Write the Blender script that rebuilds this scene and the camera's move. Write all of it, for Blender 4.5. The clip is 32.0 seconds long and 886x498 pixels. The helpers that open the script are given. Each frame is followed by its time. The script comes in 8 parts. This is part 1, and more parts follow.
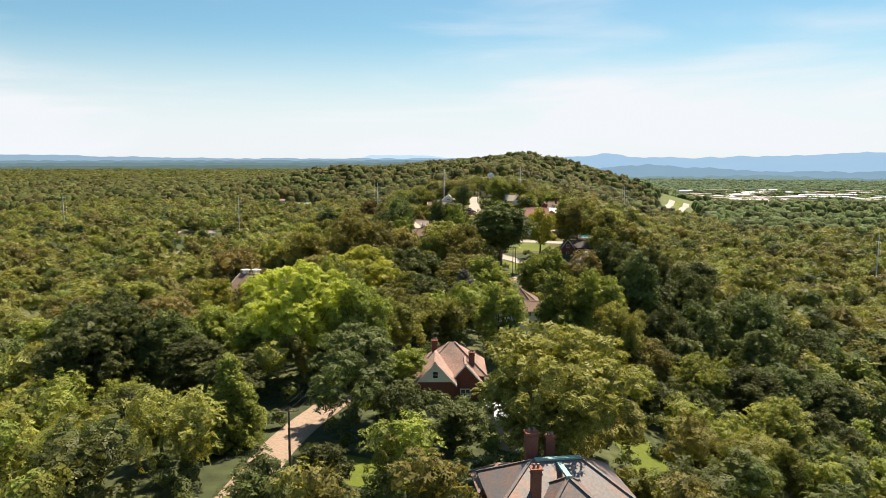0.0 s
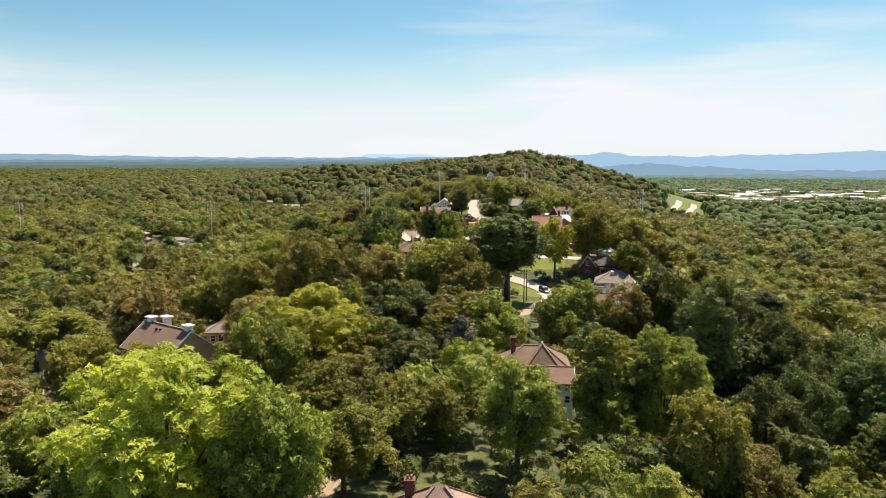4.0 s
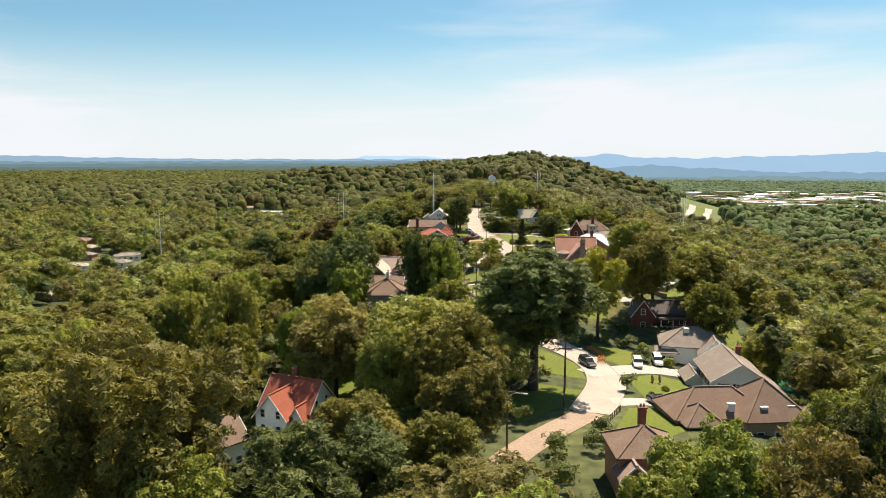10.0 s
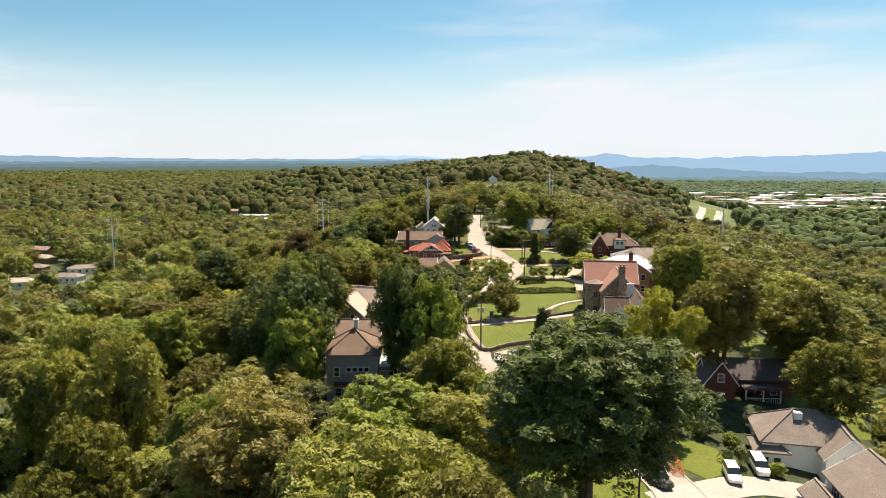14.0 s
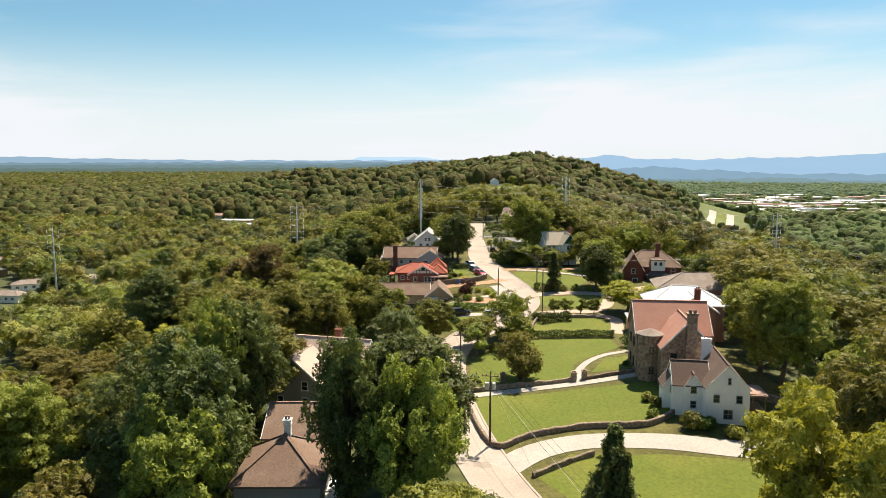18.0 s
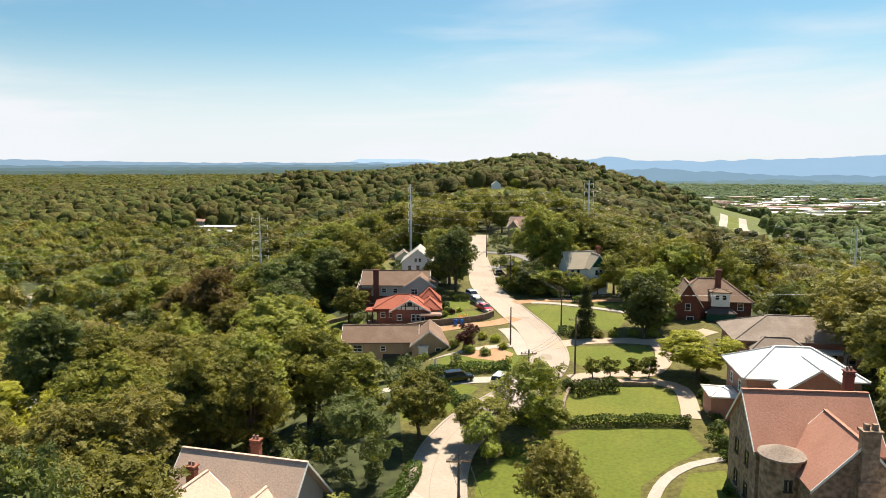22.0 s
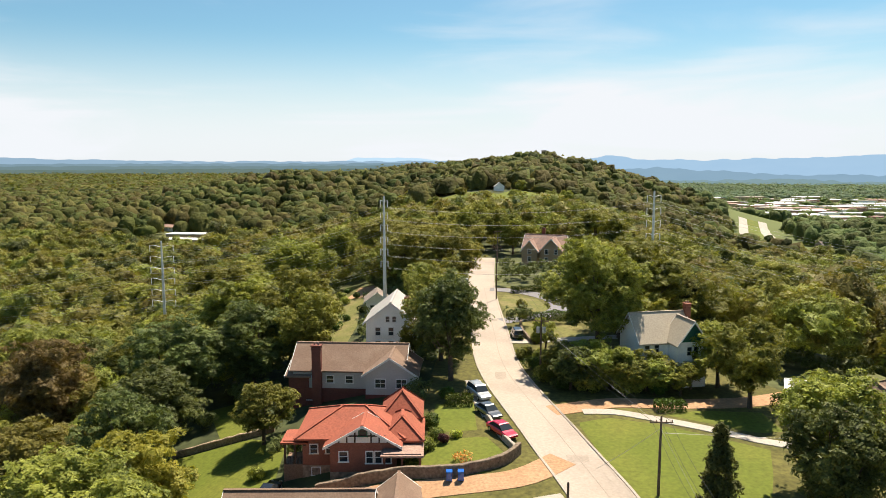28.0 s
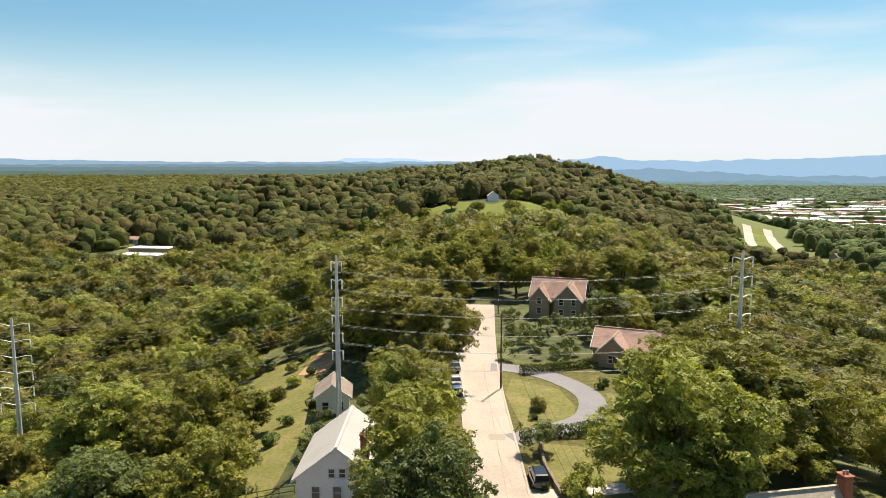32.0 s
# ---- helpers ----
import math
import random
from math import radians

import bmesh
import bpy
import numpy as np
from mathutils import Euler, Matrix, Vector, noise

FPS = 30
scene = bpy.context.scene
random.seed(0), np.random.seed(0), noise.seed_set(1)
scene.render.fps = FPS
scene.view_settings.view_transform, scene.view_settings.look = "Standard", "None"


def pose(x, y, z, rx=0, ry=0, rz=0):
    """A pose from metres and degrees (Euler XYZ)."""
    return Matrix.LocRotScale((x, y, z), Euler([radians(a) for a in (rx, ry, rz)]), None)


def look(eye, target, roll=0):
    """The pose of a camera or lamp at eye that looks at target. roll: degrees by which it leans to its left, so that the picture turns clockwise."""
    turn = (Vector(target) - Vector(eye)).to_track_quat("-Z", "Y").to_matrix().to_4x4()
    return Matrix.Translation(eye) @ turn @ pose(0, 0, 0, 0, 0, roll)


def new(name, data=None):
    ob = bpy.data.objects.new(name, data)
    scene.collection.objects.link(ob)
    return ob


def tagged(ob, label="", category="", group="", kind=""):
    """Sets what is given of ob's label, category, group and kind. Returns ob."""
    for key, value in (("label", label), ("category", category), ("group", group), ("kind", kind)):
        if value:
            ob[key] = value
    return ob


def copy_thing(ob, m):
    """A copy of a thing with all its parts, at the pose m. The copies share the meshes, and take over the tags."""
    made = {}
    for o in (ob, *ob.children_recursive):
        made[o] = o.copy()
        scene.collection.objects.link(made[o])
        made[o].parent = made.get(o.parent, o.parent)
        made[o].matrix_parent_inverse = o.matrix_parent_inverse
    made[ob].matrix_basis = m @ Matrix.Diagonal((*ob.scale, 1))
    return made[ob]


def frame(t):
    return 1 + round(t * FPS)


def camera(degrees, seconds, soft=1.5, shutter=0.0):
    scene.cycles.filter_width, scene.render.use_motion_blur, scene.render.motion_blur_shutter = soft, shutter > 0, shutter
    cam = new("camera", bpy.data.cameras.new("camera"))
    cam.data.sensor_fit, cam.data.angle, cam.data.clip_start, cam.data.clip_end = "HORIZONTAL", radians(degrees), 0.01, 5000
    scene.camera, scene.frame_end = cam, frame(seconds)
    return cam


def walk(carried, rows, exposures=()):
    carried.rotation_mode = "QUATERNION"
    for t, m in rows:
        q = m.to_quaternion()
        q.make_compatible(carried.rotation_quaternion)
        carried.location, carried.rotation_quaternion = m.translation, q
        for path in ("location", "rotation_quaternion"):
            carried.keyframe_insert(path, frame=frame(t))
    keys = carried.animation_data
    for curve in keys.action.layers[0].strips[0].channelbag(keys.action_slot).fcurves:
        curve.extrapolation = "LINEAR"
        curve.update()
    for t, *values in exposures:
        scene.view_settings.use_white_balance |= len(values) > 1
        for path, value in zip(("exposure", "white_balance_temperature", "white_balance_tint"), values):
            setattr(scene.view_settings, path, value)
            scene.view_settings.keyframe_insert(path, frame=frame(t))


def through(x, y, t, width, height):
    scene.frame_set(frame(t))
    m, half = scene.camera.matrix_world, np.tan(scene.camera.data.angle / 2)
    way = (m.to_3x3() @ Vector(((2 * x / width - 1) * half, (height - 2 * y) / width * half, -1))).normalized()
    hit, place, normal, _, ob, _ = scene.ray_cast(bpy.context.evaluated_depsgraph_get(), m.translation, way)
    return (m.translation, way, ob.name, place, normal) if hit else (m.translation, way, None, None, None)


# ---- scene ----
cam = camera(64.0, 32.0, soft=0.8)
METRES, AHEAD, TURNS = 305.0, 1.312, 0.762
EYE, TILT, LEAN, TURN = 42.0, -7.31, 0.0, 0.0
ROWS = [
    (0.0, 0.0, 0.0, 0.0, 0.0, 0.0, -0.0),
    (0.5, 0.0008, 0.0163, 0.0028, -0.02, -0.01, 0.01),
    (1.0, 0.0014, 0.0326, 0.0056, -0.05, -0.03, 0.02),
    (1.5, 0.0021, 0.0491, 0.0085, -0.07, -0.07, 0.03),
    (2.0, 0.0027, 0.0656, 0.0114, -0.1, -0.1, 0.04),
    (2.5, 0.0033, 0.082, 0.0142, -0.13, -0.11, 0.04),
    (3.0, 0.004, 0.0984, 0.0171, -0.15, -0.12, 0.05),
    (3.5, 0.0048, 0.1148, 0.0199, -0.17, -0.13, 0.06),
    (5.5, 0.0074, 0.1796, 0.0298, -0.21, -0.06, 0.04),
    (6.0, 0.0078, 0.1959, 0.0323, -0.23, -0.06, 0.03),
    (6.5, 0.0084, 0.212, 0.0348, -0.25, -0.04, 0.04),
    (7.0, 0.009, 0.2282, 0.0375, -0.27, -0.06, 0.04),
    (7.5, 0.0097, 0.2443, 0.0402, -0.27, -0.04, 0.06),
    (8.0, 0.0104, 0.2603, 0.0428, -0.29, 0.02, 0.07),
    (8.5, 0.0112, 0.2765, 0.0456, -0.3, 0.03, 0.06),
    (9.0, 0.0118, 0.2927, 0.0483, -0.29, 0.07, 0.06),
    (9.5, 0.0126, 0.3091, 0.0511, -0.3, 0.08, 0.08),
    (10.0, 0.0133, 0.3255, 0.0538, -0.31, 0.06, 0.1),
    (10.5, 0.014, 0.3418, 0.0567, -0.33, 0.03, 0.12),
    (11.0, 0.0146, 0.3581, 0.0595, -0.35, 0.01, 0.12),
    (11.5, 0.0151, 0.3742, 0.0623, -0.36, 0.01, 0.14),
    (12.0, 0.0156, 0.3902, 0.0651, -0.38, -0.02, 0.13),
    (12.5, 0.0162, 0.4063, 0.0677, -0.39, -0.03, 0.13),
    (13.0, 0.0168, 0.4222, 0.0704, -0.4, -0.0, 0.11),
    (13.5, 0.0175, 0.4382, 0.073, -0.41, 0.03, 0.1),
    (14.0, 0.0182, 0.4543, 0.0755, -0.43, 0.05, 0.1),
    (14.5, 0.0187, 0.4704, 0.078, -0.45, 0.07, 0.08),
    (16.5, 0.0213, 0.5296, 0.0868, -0.48, 0.17, 0.08),
    (17.0, 0.0218, 0.5444, 0.0893, -0.5, 0.18, 0.08),
    (17.5, 0.0226, 0.5593, 0.0916, -0.5, 0.19, 0.11),
    (18.0, 0.0232, 0.5741, 0.0941, -0.51, 0.2, 0.09),
    (18.5, 0.024, 0.5888, 0.0964, -0.52, 0.23, 0.1),
    (19.0, 0.0246, 0.6036, 0.0988, -0.53, 0.25, 0.1),
    (19.5, 0.0254, 0.6185, 0.101, -0.54, 0.27, 0.15),
    (20.0, 0.0261, 0.6333, 0.1033, -0.56, 0.31, 0.14),
    (20.5, 0.0267, 0.6478, 0.1057, -0.56, 0.34, 0.13),
    (21.0, 0.0273, 0.6626, 0.1081, -0.56, 0.37, 0.15),
    (21.5, 0.028, 0.6774, 0.1103, -0.57, 0.4, 0.16),
    (22.0, 0.0287, 0.6921, 0.1128, -0.57, 0.42, 0.18),
    (22.5, 0.0294, 0.7067, 0.1154, -0.58, 0.42, 0.19),
    (23.0, 0.0301, 0.7213, 0.1179, -0.58, 0.42, 0.19),
    (23.5, 0.0308, 0.7361, 0.1205, -0.6, 0.41, 0.2),
    (24.0, 0.0315, 0.7507, 0.1232, -0.62, 0.4, 0.2),
    (24.5, 0.0322, 0.7653, 0.1256, -0.62, 0.41, 0.21),
    (25.0, 0.0327, 0.7797, 0.1282, -0.66, 0.42, 0.2),
    (25.5, 0.0333, 0.7944, 0.1305, -0.67, 0.43, 0.21),
    (27.5, 0.0359, 0.8514, 0.1411, -0.71, 0.27, 0.13),
    (28.0, 0.0364, 0.866, 0.1434, -0.71, 0.29, 0.15),
    (28.5, 0.037, 0.8804, 0.1457, -0.73, 0.3, 0.15),
    (29.0, 0.0376, 0.8947, 0.1481, -0.74, 0.29, 0.14),
    (29.5, 0.0382, 0.9091, 0.1504, -0.74, 0.31, 0.13),
    (30.0, 0.0389, 0.9235, 0.1531, -0.76, 0.31, 0.15),
    (30.5, 0.0396, 0.9377, 0.1586, -0.75, 0.26, 0.19),
    (31.0, 0.0402, 0.9518, 0.1657, -0.75, 0.26, 0.16),
    (31.5, 0.0409, 0.9658, 0.1733, -0.77, 0.25, 0.13),
    (32.0, 0.042, 0.98, 0.1808, -1.67, 0.25, 0.2),
]
walk(cam, [(t, pose(0, 0, EYE, TILT, LEAN, TURN) @ pose(METRES * x, METRES * AHEAD * y, METRES * z, 90 + TURNS * pitch, roll, TURNS * yaw)) for t, x, y, z, yaw, pitch, roll in ROWS])

# ---- world, sun ----
SUN_AZ, SUN_EL = radians(31), radians(61)
world = bpy.data.worlds.new("world")
scene.world = world
world.use_nodes = True
wn, wl = world.node_tree.nodes, world.node_tree.links
wn.clear()
sky = wn.new("ShaderNodeTexSky")
sky.sky_type, sky.sun_disc = "NISHITA", False
sky.sun_elevation, sky.sun_rotation = SUN_EL, SUN_AZ
sky.altitude, sky.air_density, sky.dust_density, sky.ozone_density = 200, 1.0, 0.6, 3.0
co = wn.new("ShaderNodeTexCoord")
sep = wn.new("ShaderNodeSeparateXYZ")
wl.new(co.outputs["Generated"], sep.inputs[0])
# thin streaky cloud, denser towards the horizon
stretch = wn.new("ShaderNodeMapping")
stretch.inputs["Scale"].default_value = (1.5, 1.5, 9.0)
stretch.inputs["Rotation"].default_value = (0, radians(-5), radians(150))
wl.new(co.outputs["Generated"], stretch.inputs[0])
streak = wn.new("ShaderNodeTexNoise")
streak.inputs["Scale"].default_value, streak.inputs["Detail"].default_value = 1.6, 8
streak.inputs["Distortion"].default_value = 0.6
wl.new(stretch.outputs[0], streak.inputs["Vector"])
veil = wn.new("ShaderNodeMapRange")
veil.interpolation_type = "SMOOTHSTEP"
for key, value in (("From Min", 0.02), ("From Max", 0.18), ("To Min", 1.0), ("To Max", 0.0)):
    veil.inputs[key].default_value = value
wl.new(sep.outputs[2], veil.inputs[0])
wisp = wn.new("ShaderNodeMapRange")
wisp.interpolation_type = "SMOOTHSTEP"
for key, value in (("From Min", 0.44), ("From Max", 0.8), ("To Min", 0.0), ("To Max", 0.6)):
    wisp.inputs[key].default_value = value
wl.new(streak.outputs[0], wisp.inputs[0])
cover = wn.new("ShaderNodeMath")
cover.operation, cover.use_clamp = "MULTIPLY_ADD", True
wl.new(wisp.outputs[0], cover.inputs[0])
fade = wn.new("ShaderNodeMapRange")
for key, value in (("From Min", 0.1), ("From Max", 0.4), ("To Min", 1.0), ("To Max", 0.2)):
    fade.inputs[key].default_value = value
wl.new(sep.outputs[2], fade.inputs[0])
wl.new(fade.outputs[0], cover.inputs[1])
half = wn.new("ShaderNodeMath")
half.operation = "MULTIPLY"
half.inputs[1].default_value = 0.9
wl.new(veil.outputs[0], half.inputs[0])
wl.new(half.outputs[0], cover.inputs[2])
cloud = wn.new("ShaderNodeMix")
cloud.data_type = "RGBA"
cloud.inputs[7].default_value = (9.2, 9.5, 9.9, 1)
wl.new(cover.outputs[0], cloud.inputs[0])
tint = wn.new("ShaderNodeMix")
tint.data_type, tint.blend_type = "RGBA", "MULTIPLY"
tint.inputs[0].default_value = 1.0
tint.inputs[7].default_value = (0.98, 1.27, 1.20, 1)
wl.new(sky.outputs[0], tint.inputs[6])
wl.new(tint.outputs[2], cloud.inputs[6])
back = wn.new("ShaderNodeBackground")
back.inputs["Strength"].default_value = 0.05
wl.new(cloud.outputs[2], back.inputs["Color"])
wout = wn.new("ShaderNodeOutputWorld")
wl.new(back.outputs[0], wout.inputs[0])

sun = bpy.data.lights.new("sun", "SUN")
sun.energy, sun.angle, sun.color = 5.0, radians(0.6), (1.0, 0.875, 0.70)
sun_ob = new("sun", sun)
sun_ob.matrix_world = look((200 * math.sin(SUN_AZ), 200 * math.cos(SUN_AZ), 300), (0, 0, 300 - 200 * math.tan(SUN_EL)))
scene.view_settings.exposure = 0.97


# ---- materials ----
def material(name, base, rough=0.8, vary=0.25, scale=1.0, fine=12.0, bump=0.25, metal=0.0, second=None, amount=0.35, per=0.0, specular=0.3):
    """A surface with coarse stains and fine grain. second: a colour that shows in patches. per: how much each object differs."""
    m = bpy.data.materials.new(name)
    m.use_nodes = True
    n, l = m.node_tree.nodes, m.node_tree.links
    b = n["Principled BSDF"]
    b.inputs["Roughness"].default_value, b.inputs["Metallic"].default_value = rough, metal
    b.inputs["Specular IOR Level"].default_value = specular
    tc = n.new("ShaderNodeTexCoord")
    geo = n.new("ShaderNodeNewGeometry")
    big, small = n.new("ShaderNodeTexNoise"), n.new("ShaderNodeTexNoise")
    big.inputs["Scale"].default_value, big.inputs["Detail"].default_value = scale, 5
    small.inputs["Scale"].default_value, small.inputs["Detail"].default_value = fine, 4
    for t in (big, small):
        l.new(geo.outputs["Position"], t.inputs["Vector"])
    patch = n.new("ShaderNodeMapRange")
    patch.inputs["From Min"].default_value, patch.inputs["From Max"].default_value = 0.45, 0.68
    patch.inputs["To Max"].default_value = amount if second else 0
    l.new(big.outputs[0], patch.inputs[0])
    mix = n.new("ShaderNodeMix")
    mix.data_type = "RGBA"
    mix.inputs[6].default_value = (*base, 1)
    mix.inputs[7].default_value = (*(second or base), 1)
    l.new(patch.outputs[0], mix.inputs[0])
    value = n.new("ShaderNodeMapRange")
    for key, v in (("From Min", 0.3), ("From Max", 0.7), ("To Min", 1 - vary), ("To Max", 1 + vary)):
        value.inputs[key].default_value = v
    l.new(small.outputs[0], value.inputs[0])
    hsv = n.new("ShaderNodeHueSaturation")
    l.new(mix.outputs[2], hsv.inputs["Color"])
    if per:
        info = n.new("ShaderNodeObjectInfo")
        own = n.new("ShaderNodeMapRange")
        own.inputs["To Min"].default_value, own.inputs["To Max"].default_value = 1 - per, 1 + per
        l.new(info.outputs["Random"], own.inputs[0])
        times = n.new("ShaderNodeMath")
        times.operation = "MULTIPLY"
        l.new(own.outputs[0], times.inputs[0])
        l.new(value.outputs[0], times.inputs[1])
        l.new(times.outputs[0], hsv.inputs["Value"])
    else:
        l.new(value.outputs[0], hsv.inputs["Value"])
    l.new(hsv.outputs[0], b.inputs["Base Color"])
    if bump:
        bp = n.new("ShaderNodeBump")
        bp.inputs["Strength"].default_value, bp.inputs["Distance"].default_value = bump, 0.05
        l.new(small.outputs[0], bp.inputs["Height"])
        l.new(bp.outputs[0], b.inputs["Normal"])
    return m


def foliage(name, low, high, hue=0.025, through=0.24, per=0.32, gaps=5.2, woods=0.0):
    """Leaves: two greens mixed leaf by leaf, each tree a little different, light passing through. gaps: leaves to the metre, between which one sees through (0: none). woods: crowns to the metre where one mesh holds many trees."""
    m = bpy.data.materials.new(name)
    m.use_nodes = True
    n, l = m.node_tree.nodes, m.node_tree.links
    n.remove(n["Principled BSDF"])
    geo, info = n.new("ShaderNodeNewGeometry"), n.new("ShaderNodeObjectInfo")
    noise_t = n.new("ShaderNodeTexNoise")
    noise_t.inputs["Scale"].default_value, noise_t.inputs["Detail"].default_value = 0.16, 3
    l.new(geo.outputs["Position"], noise_t.inputs["Vector"])
    add = n.new("ShaderNodeMath")
    add.operation = "MULTIPLY_ADD"
    add.inputs[1].default_value = 0.55
    l.new(geo.outputs["Random Per Island"], add.inputs[0])
    shift = n.new("ShaderNodeMapRange")
    shift.inputs["From Min"].default_value, shift.inputs["From Max"].default_value = 0.3, 0.7
    shift.inputs["To Min"].default_value, shift.inputs["To Max"].default_value = 0.0, 0.45
    l.new(noise_t.outputs[0], shift.inputs[0])
    l.new(shift.outputs[0], add.inputs[2])
    mix = n.new("ShaderNodeMix")
    mix.data_type = "RGBA"
    mix.inputs[6].default_value, mix.inputs[7].default_value = (*low, 1), (*high, 1)
    l.new(add.outputs[0], mix.inputs[0])
    hsv = n.new("ShaderNodeHueSaturation")
    l.new(mix.outputs[2], hsv.inputs["Color"])
    own = info.outputs["Random"]
    if woods:
        crowns, apart = n.new("ShaderNodeTexVoronoi"), n.new("ShaderNodeSeparateColor")
        crowns.voronoi_dimensions = "2D"
        crowns.inputs["Scale"].default_value = woods
        l.new(geo.outputs["Position"], crowns.inputs["Vector"])
        l.new(crowns.outputs["Color"], apart.inputs[0])
        own = apart.outputs[0]
    for key, a, b in (("Hue", 0.5 - hue, 0.5 + hue * 0.6), ("Value", 1 - per, 1 + per)):
        r = n.new("ShaderNodeMapRange")
        r.inputs["To Min"].default_value, r.inputs["To Max"].default_value = a, b
        l.new(own, r.inputs[0])
        l.new(r.outputs[0], hsv.inputs[key])
    d, tr = n.new("ShaderNodeBsdfPrincipled"), n.new("ShaderNodeBsdfTranslucent")
    d.inputs["Roughness"].default_value, d.inputs["Specular IOR Level"].default_value = 0.55, 0.12 if gaps else 0.04
    l.new(hsv.outputs[0], d.inputs["Base Color"])
    glow = n.new("ShaderNodeMix")
    glow.data_type, glow.blend_type = "RGBA", "MULTIPLY"
    glow.inputs[0].default_value, glow.inputs[7].default_value = 1.0, (1.9, 1.8, 0.9, 1)
    l.new(hsv.outputs[0], glow.inputs[6])
    l.new(glow.outputs[2], tr.inputs["Color"])
    ms = n.new("ShaderNodeMixShader")
    ms.inputs[0].default_value = through
    l.new(d.outputs[0], ms.inputs[1])
    l.new(tr.outputs[0], ms.inputs[2])
    if gaps:
        cells = n.new("ShaderNodeTexVoronoi")
        cells.inputs["Scale"].default_value, cells.inputs["Randomness"].default_value = gaps, 1.0
        l.new(geo.outputs["Position"], cells.inputs["Vector"])
        hole = n.new("ShaderNodeMath")
        hole.operation = "GREATER_THAN"
        hole.inputs[1].default_value = 0.56
        l.new(cells.outputs["Distance"], hole.inputs[0])
        clear, cut = n.new("ShaderNodeBsdfTransparent"), n.new("ShaderNodeMixShader")
        l.new(hole.outputs[0], cut.inputs[0])
        l.new(ms.outputs[0], cut.inputs[1])
        l.new(clear.outputs[0], cut.inputs[2])
        l.new(cut.outputs[0], n["Material Output"].inputs[0])
        tone = n.new("ShaderNodeSeparateColor")
        l.new(cells.outputs["Color"], tone.inputs[0])
        spread = n.new("ShaderNodeMath")
        spread.operation = "MULTIPLY_ADD"
        spread.inputs[1].default_value = 0.5
        l.new(tone.outputs[0], spread.inputs[0])
        l.new(shift.outputs[0], spread.inputs[2])
        l.new(spread.outputs[0], mix.inputs[0])
    else:
        l.new(ms.outputs[0], n["Material Output"].inputs[0])
        leafy, bumps = n.new("ShaderNodeTexNoise"), n.new("ShaderNodeBump")
        leafy.inputs["Scale"].default_value, leafy.inputs["Detail"].default_value = 0.5, 5
        bumps.inputs["Strength"].default_value, bumps.inputs["Distance"].default_value = 1.0, 2.2
        l.new(geo.outputs["Position"], leafy.inputs["Vector"])
        l.new(leafy.outputs[0], bumps.inputs["Height"])
        l.new(bumps.outputs[0], d.inputs["Normal"])
    return m


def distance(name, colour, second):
    """Plain far backdrop that glows, with the haze of miles of air painted in."""
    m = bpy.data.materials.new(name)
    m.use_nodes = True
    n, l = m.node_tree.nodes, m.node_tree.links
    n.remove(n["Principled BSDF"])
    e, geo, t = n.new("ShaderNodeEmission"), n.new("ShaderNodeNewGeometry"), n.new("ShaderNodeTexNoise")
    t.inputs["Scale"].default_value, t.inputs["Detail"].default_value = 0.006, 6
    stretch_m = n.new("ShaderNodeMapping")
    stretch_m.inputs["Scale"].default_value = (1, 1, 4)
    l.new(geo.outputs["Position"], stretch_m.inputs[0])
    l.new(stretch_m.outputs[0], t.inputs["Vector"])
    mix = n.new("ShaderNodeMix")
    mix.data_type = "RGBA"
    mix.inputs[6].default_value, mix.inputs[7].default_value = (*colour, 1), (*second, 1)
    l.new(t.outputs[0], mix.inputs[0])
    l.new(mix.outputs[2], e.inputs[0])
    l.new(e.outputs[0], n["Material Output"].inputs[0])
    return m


def glass_material(name, tint=(0.03, 0.035, 0.04)):
    m = bpy.data.materials.new(name)
    m.use_nodes = True
    b = m.node_tree.nodes["Principled BSDF"]
    b.inputs["Base Color"].default_value = (*tint, 1)
    b.inputs["Roughness"].default_value, b.inputs["Specular IOR Level"].default_value = 0.08, 0.6
    return m


M_GROUND = material("woodland_floor", (0.045, 0.055, 0.02), 0.95, 0.4, 0.012, 0.5, 0.4, second=(0.13, 0.135, 0.045), amount=0.8)
M_LAWN = material("mown_grass", (0.100, 0.124, 0.011), 0.9, 0.2, 0.10, 2.2, 0.3, second=(0.142, 0.146, 0.020), amount=0.75)
M_ROUGH = material("rough_grass", (0.086, 0.080, 0.020), 0.95, 0.35, 0.15, 1.6, 0.4, second=(0.139, 0.126, 0.035), amount=0.7)
M_LAWN_DRY = material("dry_grass", (0.126, 0.126, 0.03), 0.9, 0.25, 0.2, 2.0, 0.3, second=(0.191, 0.157, 0.061), amount=0.8)
M_ROAD = material("pale_worn_asphalt", (0.385, 0.325, 0.272), 0.9, 0.09, 0.12, 3.0, 0.2, second=(0.315, 0.262, 0.218), amount=0.8)
M_CONCRETE = material("pale_concrete", (0.385, 0.350, 0.308), 0.85, 0.12, 0.2, 3.0, 0.2, second=(0.34, 0.302, 0.258), amount=0.7)
M_TANPATH = material("tan_exposed_aggregate", (0.42, 0.325, 0.25), 0.9, 0.12, 0.3, 5.0, 0.2, second=(0.37, 0.28, 0.215), amount=0.6)
M_GREYDRIVE = material("grey_asphalt_drive", (0.191, 0.183, 0.191), 0.9, 0.12, 0.3, 4.0, 0.2, second=(0.244, 0.235, 0.235))
